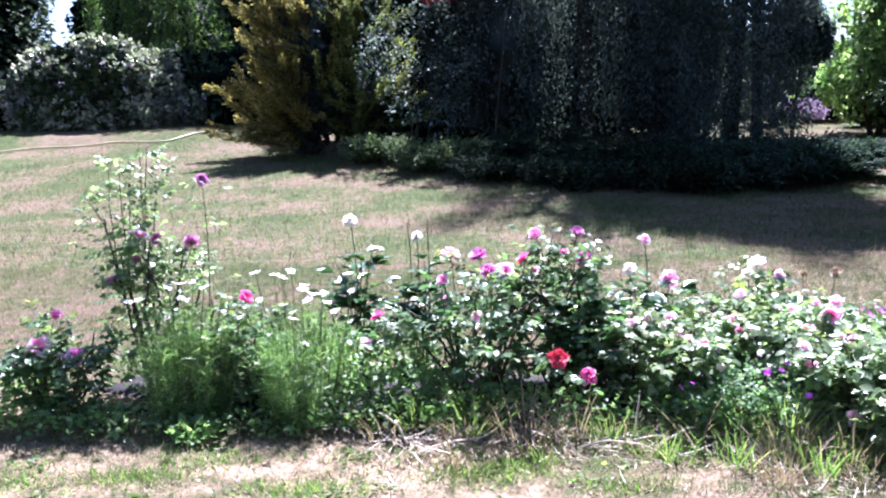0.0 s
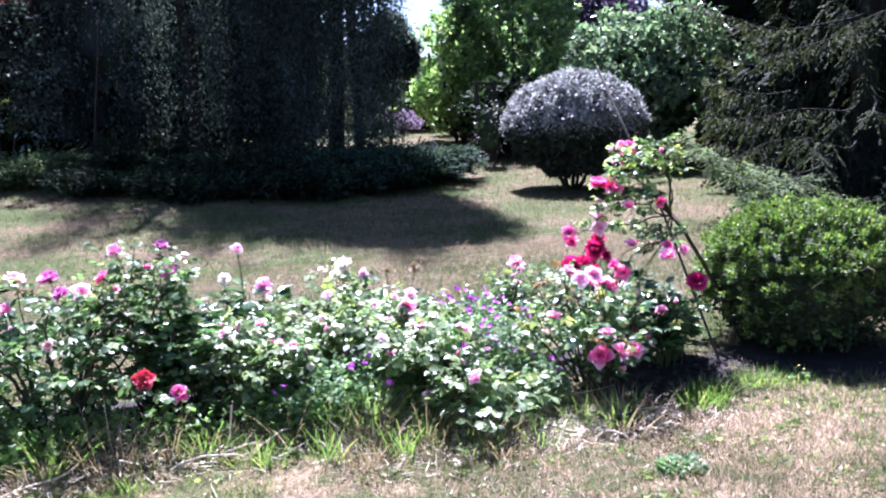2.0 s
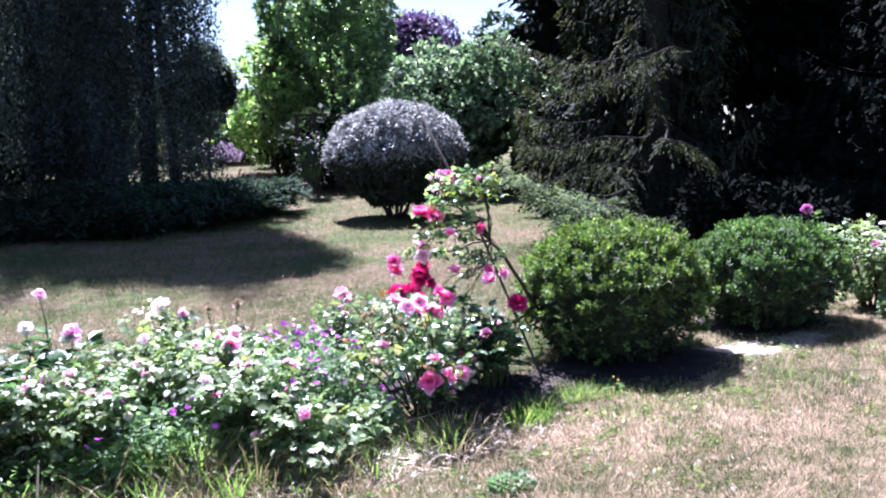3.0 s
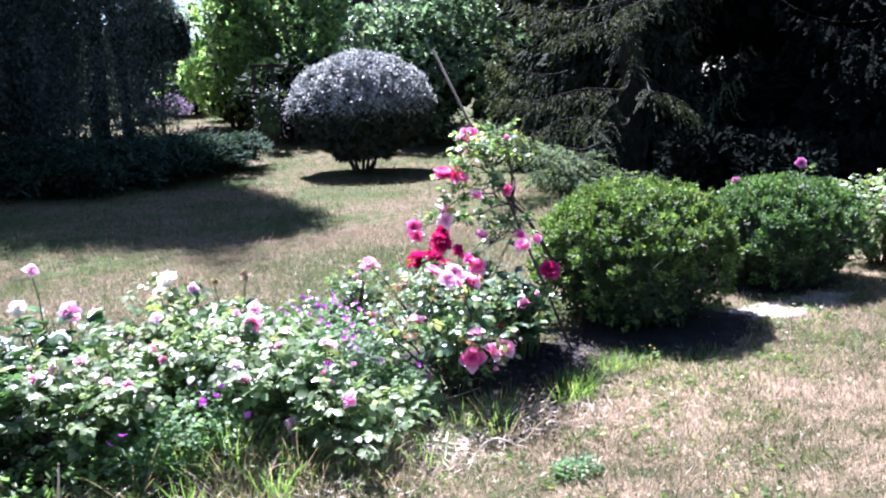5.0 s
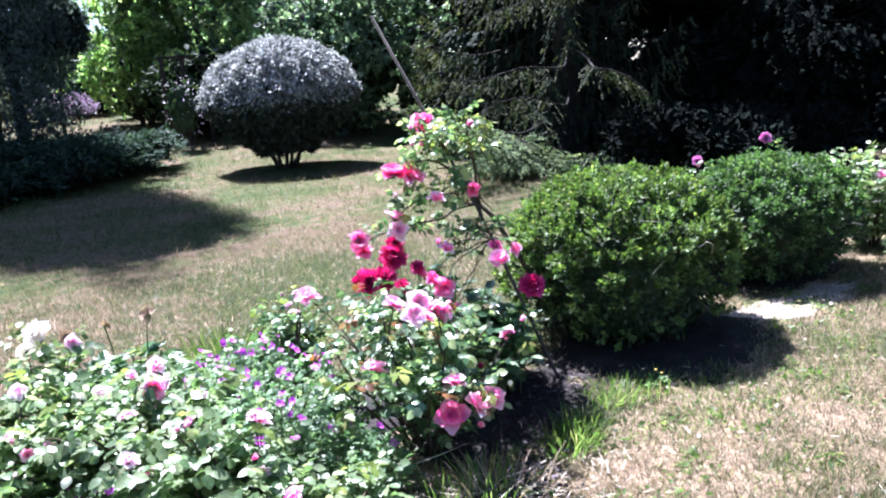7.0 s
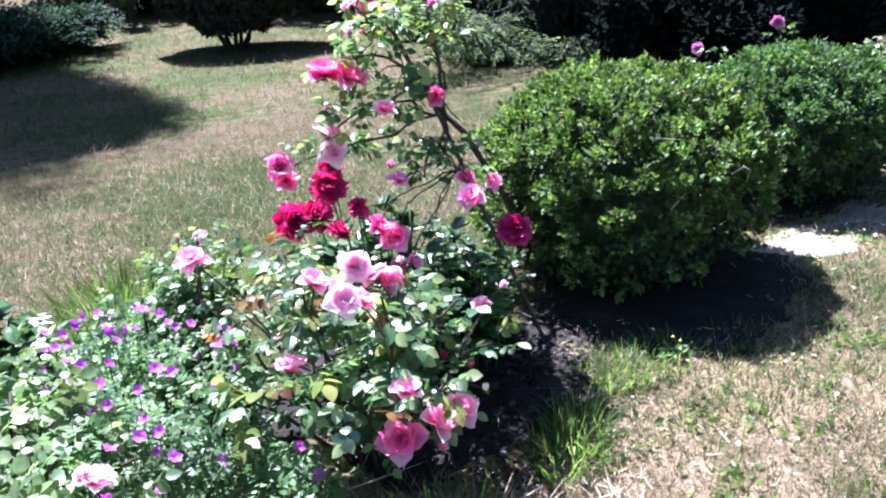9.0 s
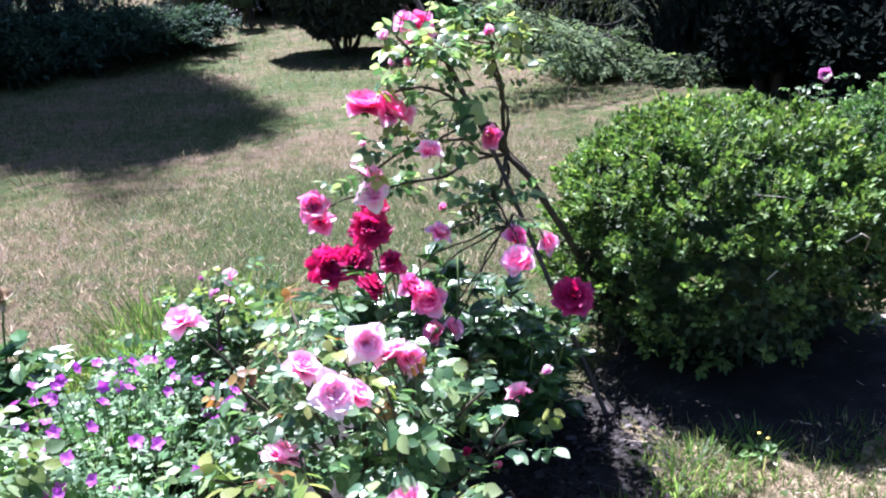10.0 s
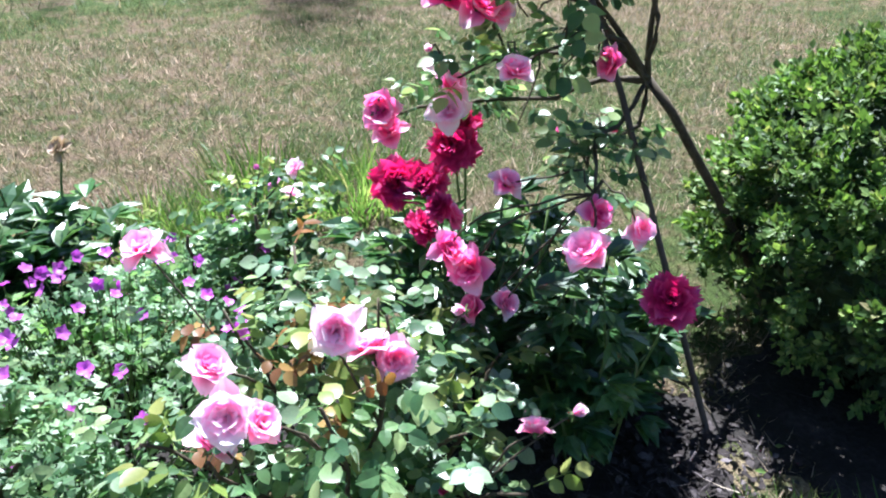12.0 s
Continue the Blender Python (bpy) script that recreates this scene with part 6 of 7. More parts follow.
BLUE_LEAVES = leaf_variants(M_GLOSSLEAF, 0.037, "glossy")
BRONZE_LEAVES = leaf_variants(M_BRONZE, 0.03, "bronze")
YOUNG_LEAVES = leaf_variants(M_YOUNGLEAF, 0.036, "young")


def single_leaves(plant, places, ways, variants, label=""):
    for p, d in zip(places, ways):
        ob = part("leaf", variants[int(rng.integers(0, 6))], None, plant, label)
        q = Vector(d).to_track_quat("Y", "Z").to_matrix().to_4x4()
        ob.matrix_local = Matrix.Translation(Vector(p)) @ q @ Matrix.Rotation(rng.uniform(-0.5, 0.5), 4, "Y") @ Matrix.Scale(rng.uniform(0.7, 1.2), 4)


def cane_leaves(lines, n, t0=0.2, out=0.08):
    P, D = [], []
    for k in range(n):
        l = lines[int(rng.integers(0, len(lines)))]
        t = rng.uniform(t0, 1.0)
        c = np.array([np.interp(t, np.linspace(0, 1, len(l)), l[:, i]) for i in range(3)])
        a = rng.uniform(0, 6.28)
        d = np.array([math.cos(a), math.sin(a), rng.uniform(-0.35, 0.5)])
        P.append(c + d * rng.uniform(0, out))
        D.append(d)
    return np.array(P), np.array(D)


# ---- the tall rose on its stake ----
def staked_rose():
    o = np.array([3.72, 3.66, 0.0])
    base = thing("climbing_rose", tuple(o), "tall climbing rose with pink flowers and half-bare arching canes", "rose bush", "roses in the bed")
    trunk = np.array([[4.02, 3.70, -0.03], [3.87, 3.70, 0.24], [3.696, 3.707, 0.502], [3.62, 3.715, 0.61], [3.548, 3.721, 0.715], [3.50, 3.76, 0.785]]) - o
    part("main_cane", tube(Geo(), trunk, 0.013, 0.010, 8), M_CANE, base, "thick brown bare cane", smooth=True)
    fork = trunk[-1]
    ups = [((3.47, 3.77, 1.02), (3.36, 3.76, 1.19)), ((3.50, 3.78, 0.95), (3.45, 3.74, 1.13)), ((3.36, 3.75, 0.93), (3.2, 3.76, 1.17)), ((3.3, 3.74, 0.97), (3.07, 3.83, 1.0)), ((3.33, 3.74, 0.86), (3.07, 3.84, 0.8)), ((3.3, 3.8, 0.75), (2.97, 3.96, 0.69)), ((3.4, 3.68, 0.74), (3.2, 3.45, 0.70)), ((3.25, 3.72, 1.08), (3.02, 3.62, 1.17)), ((3.38, 3.68, 0.9), (3.14, 3.66, 0.88)), ((3.42, 3.72, 0.68), (3.36, 3.74, 0.6))]
    lines = []
    for a, b in ups:
        a, b = np.array(a) - o, np.array(b) - o
        q = np.concatenate([curve_pts(fork, a, 5, 0.0, 0.008), curve_pts(a, b, 6, 0.02, 0.008)[1:]])
        lines.append(q)
        part("cane", tube(Geo(), q, 0.007, 0.003, 6), M_CANE, base, smooth=True)
    for k in range(30):
        l = lines[int(rng.integers(0, len(lines)))]
        s = l[int(rng.integers(3, 9))]
        d = unit(rng.normal(size=3) + [0, 0, 0.3]) * rng.uniform(0.06, 0.16)
        part("twig", tube(Geo(), curve_pts(s, s + d, 5, 0.01, 0.006), 0.003, 0.0015, 4), M_CANE, base, smooth=True)
    blooms = [(2.985, 3.62, 1.17, 0.055, "bud", "pale"), (3.20, 3.76, 1.167, 0.085, "loose", "deep"), (3.15, 3.75, 1.185, 0.06, "loose", "pink"), (3.258, 3.575, 1.151, 0.055, "bud", "pink"), (3.06, 3.7, 1.09, 0.04, "bud", "pale"), (3.12, 3.7, 1.09, 0.045, "bud", "pink"),
              (3.055, 3.83, 0.974, 0.10, "loose", "deep"), (3.10, 3.785, 0.964, 0.095, "loose", "deep"), (3.14, 3.77, 0.955, 0.06, "loose", "pink"), (3.316, 3.615, 0.88, 0.065, "rose", "deep"), (3.125, 3.657, 0.868, 0.065, "loose", "pink"), (2.99, 3.75, 0.90, 0.035, "bud", "pale")]
    more = [(3.057, 3.837, 0.792, 0.09, "loose", "pink"), (3.067, 3.839, 0.735, 0.085, "loose", "pale"), (2.955, 3.968, 0.702, 0.085, "rose", "deep"), (2.972, 3.962, 0.65, 0.075, "loose", "deep"), (3.137, 3.35, 0.64, 0.085, "rose", "pink"), (3.18, 3.409, 0.683, 0.06, "loose", "deep"),
            (3.242, 3.361, 0.663, 0.055, "loose", "pink"), (3.36, 3.9, 0.62, 0.05, "bud", "deep"), (3.405, 3.742, 0.668, 0.05, "bud", "crimson"), (3.084, 3.581, 0.677, 0.06, "loose", "pink"), (2.946, 3.54, 0.581, 0.07, "loose", "deep"), (2.987, 3.515, 0.545, 0.08, "loose", "deep"), (2.999, 3.509, 0.457, 0.06, "loose", "deep"), (3.067, 3.533, 0.435, 0.06, "loose", "pink")]
    for bx, by, bz, size, kind, colour in blooms + more:
        e = np.array([bx, by, bz]) - o
        near_pts = np.concatenate([q[4:] for q in lines])
        s = near_pts[int(np.argmin(np.linalg.norm(near_pts - e, axis=1) + 0.6 * np.maximum(near_pts[:, 2] - e[2], 0)))]
        part("flower_stalk", tube(Geo(), curve_pts(s, e, 7, 0.03, 0.008), 0.003, 0.002, 4), M_CANE, base, smooth=True)
        bloom(base, (bx, by, bz), size, kind, colour, near=True)
    P, D = cane_leaves([q[4:] for q in lines], 190, 0.1, 0.07)
    single_leaves(base, P, D, GREEN_LEAVES)
    high = [q for q in lines if q[-1, 2] > 0.75]
    P, D = cane_leaves([q[6:] for q in high], 26, 0.3, 0.07)
    single_leaves(base, P, D, YOUNG_LEAVES, "yellow-green young leaf")
    return base


def stake():
    base = thing("rose_stake", (3.61, 3.41, 0), "thin weathered wooden stake leaning over the rose", "stake")
    part("pole", tube(Geo(), [(0, 0, -0.1), (-0.24, 0.25, 0.8), (-0.50, 0.52, 1.62)], 0.008, 0.006, 7), M_STAKE, base, smooth=True)
    return base


staked_rose()
stake()


# ---- the broad pink rose in front of it ----
def broad_rose():
    o = np.array([2.74, 3.42, 0.0])
    base = thing("rose_bush", tuple(o), "broad rose bush with large pale pink flowers and glossy leaves", "rose bush", "roses in the bed")
    lines = []
    for k in range(22):
        a = 2.4 * k
        rr = 0.43 * math.sqrt((k + 0.6) / 22)
        e = np.array([rr * math.cos(a) * (0.72 if math.cos(a) > 0 else 1.0), rr * math.sin(a), 0.62 * (1 - 0.6 * (rr / 0.5) ** 2) * rng.uniform(0.85, 1.1)])
        q = curve_pts((0.05 * math.cos(a), 0.05 * math.sin(a), -0.03), e, 8, 0.05, 0.01)
        lines.append(q)
        part("cane", tube(Geo(), q, 0.007, 0.003, 5), M_CANE, base, smooth=True)
    blooms = [(2.69, 3.36, 0.585, 0.085, "loose", "pale"), (2.735, 3.33, 0.545, 0.08, "loose", "pink"), (2.77, 3.33, 0.525, 0.075, "loose", "pink"), (2.48, 3.25, 0.64, 0.065, "loose", "pink"), (2.495, 3.18, 0.61, 0.08, "loose", "pale"), (2.53, 3.16, 0.60, 0.06, "rose", "pink"), (2.419, 3.627, 0.636, 0.075, "loose", "pink"),
              (2.979, 3.2, 0.408, 0.055, "loose", "pink"), (3.036, 3.182, 0.447, 0.05, "bud", "pale"), (2.56, 3.1, 0.27, 0.10, "loose", "deep"), (2.63, 3.06, 0.285, 0.085, "loose", "pink"), (2.70, 3.05, 0.285, 0.09, "loose", "pink"), (2.66, 3.08, 0.20, 0.05, "bud", "pink")]
    more = [(2.468, 3.361, 0.40, 0.085, "loose", "pink"), (2.60, 3.12, 0.36, 0.07, "loose", "pink"), (2.82, 3.2, 0.33, 0.04, "bud", "crimson"), (2.95, 3.45, 0.5, 0.05, "bud", "pale"), (2.78, 3.03, 0.31, 0.04, "bud", "white"), (2.86, 3.15, 0.3, 0.04, "bud", "deep")]
    for bx, by, bz, size, kind, colour in blooms + more:
        e = np.array([bx, by, bz]) - o
        l = min(lines, key=lambda q: np.linalg.norm(q[-1] - e))
        part("flower_stalk", tube(Geo(), curve_pts(l[5], e, 6, 0.02, 0.004), 0.003, 0.002, 4), M_CANE, base, smooth=True)
        bloom(base, (bx, by, bz), size, kind, colour, near=True)
    P, D = cane_leaves(lines, 125, 0.4, 0.08)
    single_leaves(base, P, D, GREEN_LEAVES)
    P, D = cane_leaves(lines, 130, 0.5, 0.09)
    single_leaves(base, P, D, BLUE_LEAVES, "bluish glossy leaf")
    P, D = cane_leaves([q for q in lines if q[-1, 1] < 0.1], 30, 0.7, 0.08)
    single_leaves(base, P, D, YOUNG_LEAVES, "yellow-green young leaf")
    P, D = cane_leaves([q for q in lines if q[-1, 0] < -0.05], 16, 0.75, 0.08)
    single_leaves(base, P, D, BRONZE_LEAVES, "bronze-red young leaf")
    P, D = cane_leaves([q for q in lines if q[-1, 0] < 0.2], 170, 0.15, 0.1)
    part("inner_leaves", leaflets(Geo(), P, D, 0.034), M_ROSELEAF, base, "smaller shaded leaves", kind="stuff")
    return base


broad_rose()

# ---- crimson peonies behind the roses ----
peony((3.14, 3.80), 0.62, 0.31, "crimson double peony with dark cut leaves", [(3.12, 3.945, 0.605, 0.12, "peony", "crimson"), (3.15, 3.96, 0.66, 0.08, "peony", "crimson"), (2.99, 3.98, 0.515, 0.125, "peony", "crimson"), (3.045, 3.93, 0.525, 0.11, "peony", "crimson"), (2.965, 3.73, 0.53, 0.075, "peony", "crimson"), (2.97, 3.64, 0.62, 0.06, "peony", "crimson"), (3.0, 3.66, 0.58, 0.06, "loose", "deep")], 26, (0.06, 0.1), True)
peony((3.26, 3.5), 0.44, 0.14, "dark-leaved peony with one large crimson bloom", [(3.338, 3.358, 0.492, 0.105, "peony", "crimson")], 15, (0.05, 0.085), True)

peony((3.42, 3.64), 0.46, 0.15, "dark-leaved peony beside the hedge", [], 18, (0.05, 0.085))

# ---- the bed towards its far end ----
rose_bush((-1.28, 4.1), 1.02, 0.36, "tall mauve rose bush with upright canes above feathery plants",
          [(-0.988, 4.05, 1.087, 0.06, "loose", "mauve"), (-1.293, 4.0, 0.825, 0.085, "loose", "pale"), (-1.22, 4.05, 0.807, 0.06, "rose", "mauve"), (-1.054, 4.05, 0.786, 0.075, "loose", "mauve"), (-1.403, 3.95, 0.618, 0.075, "rose", "mauve"), (-1.31, 4.0, 0.71, 0.05, "rose", "mauve"), (-1.297, 4.1, 1.26, 0.03, "bud", "wilted"), (-1.26, 4.1, 1.24, 0.03, "bud", "mauve"), (-1.454, 4.1, 1.193, 0.03, "bud", "wilted"), (-1.40, 4.1, 1.18, 0.03, "bud", "mauve"), (-1.555, 4.05, 1.03, 0.045, "bud", "coral"), (-1.21, 4.05, 1.03, 0.03, "bud", "mauve"), (-1.35, 4.08, 1.06, 0.03, "bud", "mauve")],
          canes=13, leaves=420, leaf=0.036, young=0, bare=0.2, mat=M_PALELEAF)
rose_bush((-1.68, 3.85), 0.46, 0.30, "small rose bush with pale mauve flowers", [(-1.65, 3.85, 0.481, 0.06, "loose", "pink"), (-1.685, 3.75, 0.361, 0.10, "loose", "pale"), (-1.522, 3.75, 0.305, 0.09, "loose", "mauve"), (-1.797, 3.75, 0.283, 0.10, "loose", "pale"), (-1.60, 3.75, 0.30, 0.06, "rose", "pale")], canes=10, leaves=300)
rose_bush((-0.76, 3.95), 0.5, 0.26, "small rose bush with one deep pink flower", [(-0.759, 3.85, 0.552, 0.07, "rose", "deep")], canes=9, leaves=240)
feathery((-1.02, 3.78), 0.24, 0.6, [(-1.137, 3.85, 0.56), (-1.12, 3.85, 0.62), (-1.217, 3.8, 0.46), (-1.11, 3.8, 0.48), (-1.054, 3.85, 0.625), (-1.0, 3.86, 0.63), (-0.912, 3.7, 0.405), (-0.93, 3.75, 0.46), (-0.84, 3.75, 0.43)], "feathery green clump with flat white flowers")
feathery((-0.48, 3.76), 0.25, 0.62, [(-0.679, 3.8, 0.555), (-0.62, 3.85, 0.66), (-0.541, 3.85, 0.675), (-0.58, 3.86, 0.64), (-0.451, 3.75, 0.56), (-0.517, 3.75, 0.505), (-0.453, 3.65, 0.385), (-0.48, 3.8, 0.6), (-0.271, 3.8, 0.445), (-0.4, 3.82, 0.57)], "tall feathery green clump with white flowers")
rose_bush((0.32, 3.95), 0.68, 0.50, "broad rose bush with mauve and pink flowers",
          [(0.326, 4.05, 0.69, 0.09, "rose", "mauve"), (0.188, 4.05, 0.704, 0.085, "loose", "pink"), (0.368, 3.95, 0.642, 0.07, "loose", "mauve"), (0.447, 3.95, 0.64, 0.08, "loose", "pale"), (0.539, 4.0, 0.684, 0.07, "rose", "deep"), (0.579, 3.95, 0.633, 0.055, "loose", "pink"), (0.155, 3.95, 0.60, 0.06, "loose", "pink"), (-0.141, 3.8, 0.463, 0.065, "rose", "deep"), (0.308, 3.75, 0.473, 0.05, "loose", "pale"), (0.64, 3.53, 0.33, 0.085, "rose", "coral"), (0.777, 3.58, 0.24, 0.07, "loose", "deep"), (-0.2, 3.75, 0.36, 0.05, "loose", "pale"), (0.17, 3.98, 0.50, 0.05, "loose", "pale")],
          canes=20, leaves=430, leaf=0.042, mat=M_ROSELEAF, young=22)
rose_bush((0.72, 4.05), 0.78, 0.28, "upright rose bush with mauve-pink flowers", [(0.599, 4.1, 0.791, 0.065, "loose", "pink"), (0.798, 4.1, 0.79, 0.07, "rose", "mauve"), (0.834, 4.05, 0.665, 0.09, "rose", "mauve"), (0.73, 4.05, 0.71, 0.05, "loose", "pink"), (0.69, 4.1, 0.83, 0.03, "bud", "wilted")], canes=12, leaves=380, young=5)
peony((0.88, 4.0), 0.52, 0.26, "dark-leaved peony without flowers", [], 18)
peony((-0.32, 4.4), 0.78, 0.17, "peony with one white bloom on a tall stem", [(-0.34, 4.45, 0.832, 0.075, "peony", "white")], 11)
peony((0.0, 4.55), 0.62, 0.16, "peony with a round white flower", [(0.001, 4.6, 0.721, 0.065, "peony", "white"), (-0.05, 4.6, 0.8, 0.02, "bud", "wilted"), (0.06, 4.6, 0.82, 0.02, "bud", "wilted")], 9)
peony((1.2, 4.4), 0.56, 0.32, "peony with white and pale pink blooms", [(1.345, 4.48, 0.485, 0.10, "peony", "pale"), (1.162, 4.6, 0.522, 0.075, "peony", "white"), (1.237, 4.6, 0.68, 0.06, "loose", "pale")], 20)
peony((2.1, 4.45), 0.42, 0.26, "peony with dried brown flower heads", [(2.237, 4.5, 0.50, 0.06, "loose", "wilted"), (2.057, 4.5, 0.497, 0.045, "loose", "wilted"), (1.87, 4.4, 0.52, 0.05, "loose", "wilted")], 18)
rose_bush((1.12, 3.82), 0.45, 0.36, "low rose bush with pale leaves and pink flowers", [(1.017, 3.8, 0.40, 0.075, "loose", "pink"), (1.083, 3.8, 0.42, 0.06, "loose", "pale"), (1.149, 3.7, 0.323, 0.05, "rose", "coral"), (1.25, 3.75, 0.35, 0.05, "loose", "pale")] + spread_blooms(8, (1.12, 3.75), 0.36, (0.26, 0.45), (0.035, 0.055), ("loose", "rose", "bud"), ("pale", "white", "pale", "pink")), canes=16, leaves=400, leaf=0.042, mat=M_PALELEAF, young=14)
rose_bush((1.62, 4.02), 0.52, 0.34, "rose bush with a large white flower and pale leaves", [(1.74, 4.29, 0.59, 0.095, "peony", "white"), (1.68, 4.25, 0.55, 0.06, "loose", "white"), (1.559, 4.0, 0.497, 0.05, "loose", "pale"), (1.82, 4.2, 0.55, 0.05, "loose", "pale")] + spread_blooms(7, (1.6, 3.95), 0.34, (0.36, 0.52), (0.035, 0.055), ("loose", "rose", "bud"), ("pale", "white", "pale", "pink")), canes=16, leaves=430, leaf=0.044, mat=M_PALELEAF, young=14)
rose_bush((1.86, 3.62), 0.48, 0.42, "spreading rose bush with pink flowers and pale glossy leaves",
          [(1.898, 3.8, 0.435, 0.085, "loose", "pink"), (1.943, 3.85, 0.489, 0.06, "loose", "pale"), (1.779, 3.75, 0.39, 0.055, "loose", "pink"), (1.718, 3.55, 0.27, 0.08, "loose", "pale"), (1.895, 3.35, 0.13, 0.075, "loose", "deep"), (1.812, 3.35, 0.125, 0.06, "loose", "pale"), (1.922, 2.993, 0.085, 0.065, "loose", "white"), (1.95, 3.27, 0.43, 0.065, "loose", "pale"), (1.9, 3.06, 0.28, 0.06, "loose", "pink")] + spread_blooms(9, (1.8, 3.6), 0.4, (0.25, 0.46), (0.035, 0.055), ("loose", "rose", "bud"), ("pale", "white", "pink")),
          canes=22, leaves=560, leaf=0.044, mat=M_PALELEAF, young=24)
rose_bush((2.0, 3.15), 0.22, 0.22, "low rose shoots with yellow-green leaves at the bed's edge", [], canes=10, leaves=170, leaf=0.042, mat=M_PALELEAF, young=16)
cranesbill((2.28, 3.85), (0.36, 0.38), 0.42, 52, "cranesbill clump with violet flowers and cut leaves")
cranesbill((2.55, 4.15), (0.26, 0.22), 0.34, 18, "cranesbill clump with violet flowers behind the rose")
cranesbill((1.45, 3.52), (0.32, 0.2), 0.32, 16, "low cranesbill clump with a few violet flowers")
cranesbill((2.1, 3.5), (0.22, 0.24), 0.43, 16, "cranesbill clump with cut leaves beside the spreading rose")
cranesbill((2.28, 3.35), (0.22, 0.2), 0.26, 6, "cranesbill clump under the pink rose")
rose_bush((2.62, 4.12), 0.5, 0.2, "small rose with faded lilac flowers", [(2.8, 4.237, 0.47, 0.05, "loose", "pale"), (2.78, 4.25, 0.39, 0.05, "loose", "pale"), (2.7, 4.2, 0.5, 0.035, "bud", "mauve"), (2.74, 4.22, 0.44, 0.04, "loose", "mauve")], canes=9, leaves=220, leaf=0.03)
rose_bush((6.72, 3.1), 0.78, 0.42, "rose bush with white and pale pink flowers beyond the hedge", [(6.45, 2.95, 0.52, 0.07, "loose", "pink"), (6.5, 2.8, 0.36, 0.06, "loose", "pale"), (6.62, 2.85, 0.45, 0.06, "loose", "white"), (6.75, 2.85, 0.68, 0.06, "loose", "pale"), (6.6, 2.78, 0.3, 0.05, "loose", "mauve"), (6.85, 2.85, 0.6, 0.06, "loose", "white"), (6.55, 2.95, 0.66, 0.05, "loose", "white")], canes=16, leaves=420, leaf=0.045, mat=M_PALELEAF, group="roses beyond the hedge")
cranesbill((6.5, 2.75), (0.22, 0.16), 0.2, 9, "low cranesbill with blue-violet flowers under the rose beyond the hedge")
rose_bush((8.05, 4.45), 0.55, 0.3, "rose behind the hedge with one pink flower", [(8.05, 4.38, 0.6, 0.11, "rose", "mauve")], canes=4, leaves=24, leaf=0.045, young=0, group="roses beyond the hedge")
rose_bush((7.8, 5.0), 0.36, 0.3, "rose behind the hedge with a small pink flower", [(7.81, 4.9, 0.42, 0.10, "rose", "mauve")], canes=4, leaves=24, leaf=0.045, young=0, group="roses beyond the hedge")

# ---- weeds, grass and straw round the bed ----
def grass_patch(at, spread, n, size, label, mat=M_TALLGRASS):
    """A patch of short green blades that thins out to its edge."""
    x, y = at[0] + rng.normal(0, spread[0], n), at[1] + rng.normal(0, spread[1], n)
    p = np.stack([x, y, lawn_z(x, y) - 0.003], -1)
    d = np.stack([rng.normal(0, 0.7, n), rng.normal(0, 0.7, n), rng.uniform(0.3, 1.0, n)], -1)
    g = scatter(Geo(), p, d, rng.normal(0, 0.4, (n, 3)) + [0, 0, 1], size * rng.uniform(0.4, 1.4, n), SPIKE, rng.uniform(0.8, 1.5, n))
    return tagged(part("grass_patch", g, mat), label, "grass", "green patches in the dry lawn", "stuff")


for x, y, rx, ry, n in [(-1.05, 3.14, 0.13, 0.05, 900), (-1.55, 3.1, 0.12, 0.05, 600), (-0.36, 3.02, 0.12, 0.05, 800), (0.25, 3.12, 0.1, 0.05, 800), (0.48, 3.2, 0.1, 0.05, 700), (0.85, 3.0, 0.1, 0.05, 400), (-0.75, 3.3, 0.16, 0.05, 400), (3.7, 2.75, 0.2, 0.1, 700), (4.1, 2.45, 0.2, 0.08, 500), (3.3, 2.3, 0.2, 0.1, 500), (4.6, 2.6, 0.2, 0.1, 500)]:
    grass_patch((x, y), (rx, ry), n, 0.04, "patch of short green grass in the dry lawn")
leafy_clump("weed_rosette", (2.46, 2.45), (0.1, 0.07), 0.04, M_GERAN, "flat bluish-green weed rosette in the dry lawn", "weeds", 200, 0.026, LEAF2, 1.1, 4, "", 0.6)
leafy_clump("weed_rosette", (-0.93, 3.5), (0.09, 0.07), 0.08, M_FERNY, "pale green weed rosette at the bed's edge", "weeds", 120, 0.045, LEAF8, 0.9, 4, "", 0.6)
for x, y in [(-1.9, 19.2), (-1.6, 18.9), (-1.25, 18.5), (-2.1, 19.4), (-0.9, 18.0), (-0.55, 17.6)]:
    grass_tuft((x, y), 0.2, 0.28, "bleached dry grass before the dark shrubs", 160, M_DRYGRASS, 0.8, "dry grass before the dark shrubs")
for x, y in [(7.4, 7.4), (7.7, 7.3), (7.95, 7.1), (8.2, 6.95), (8.45, 6.8), (7.1, 7.6), (8.7, 6.6)]:
    grass_tuft((x, y), 0.22, 0.16, "dry pale grass tuft before the spruce", 40, M_DRYGRASS, 0.5, "dry grass before the spruce")
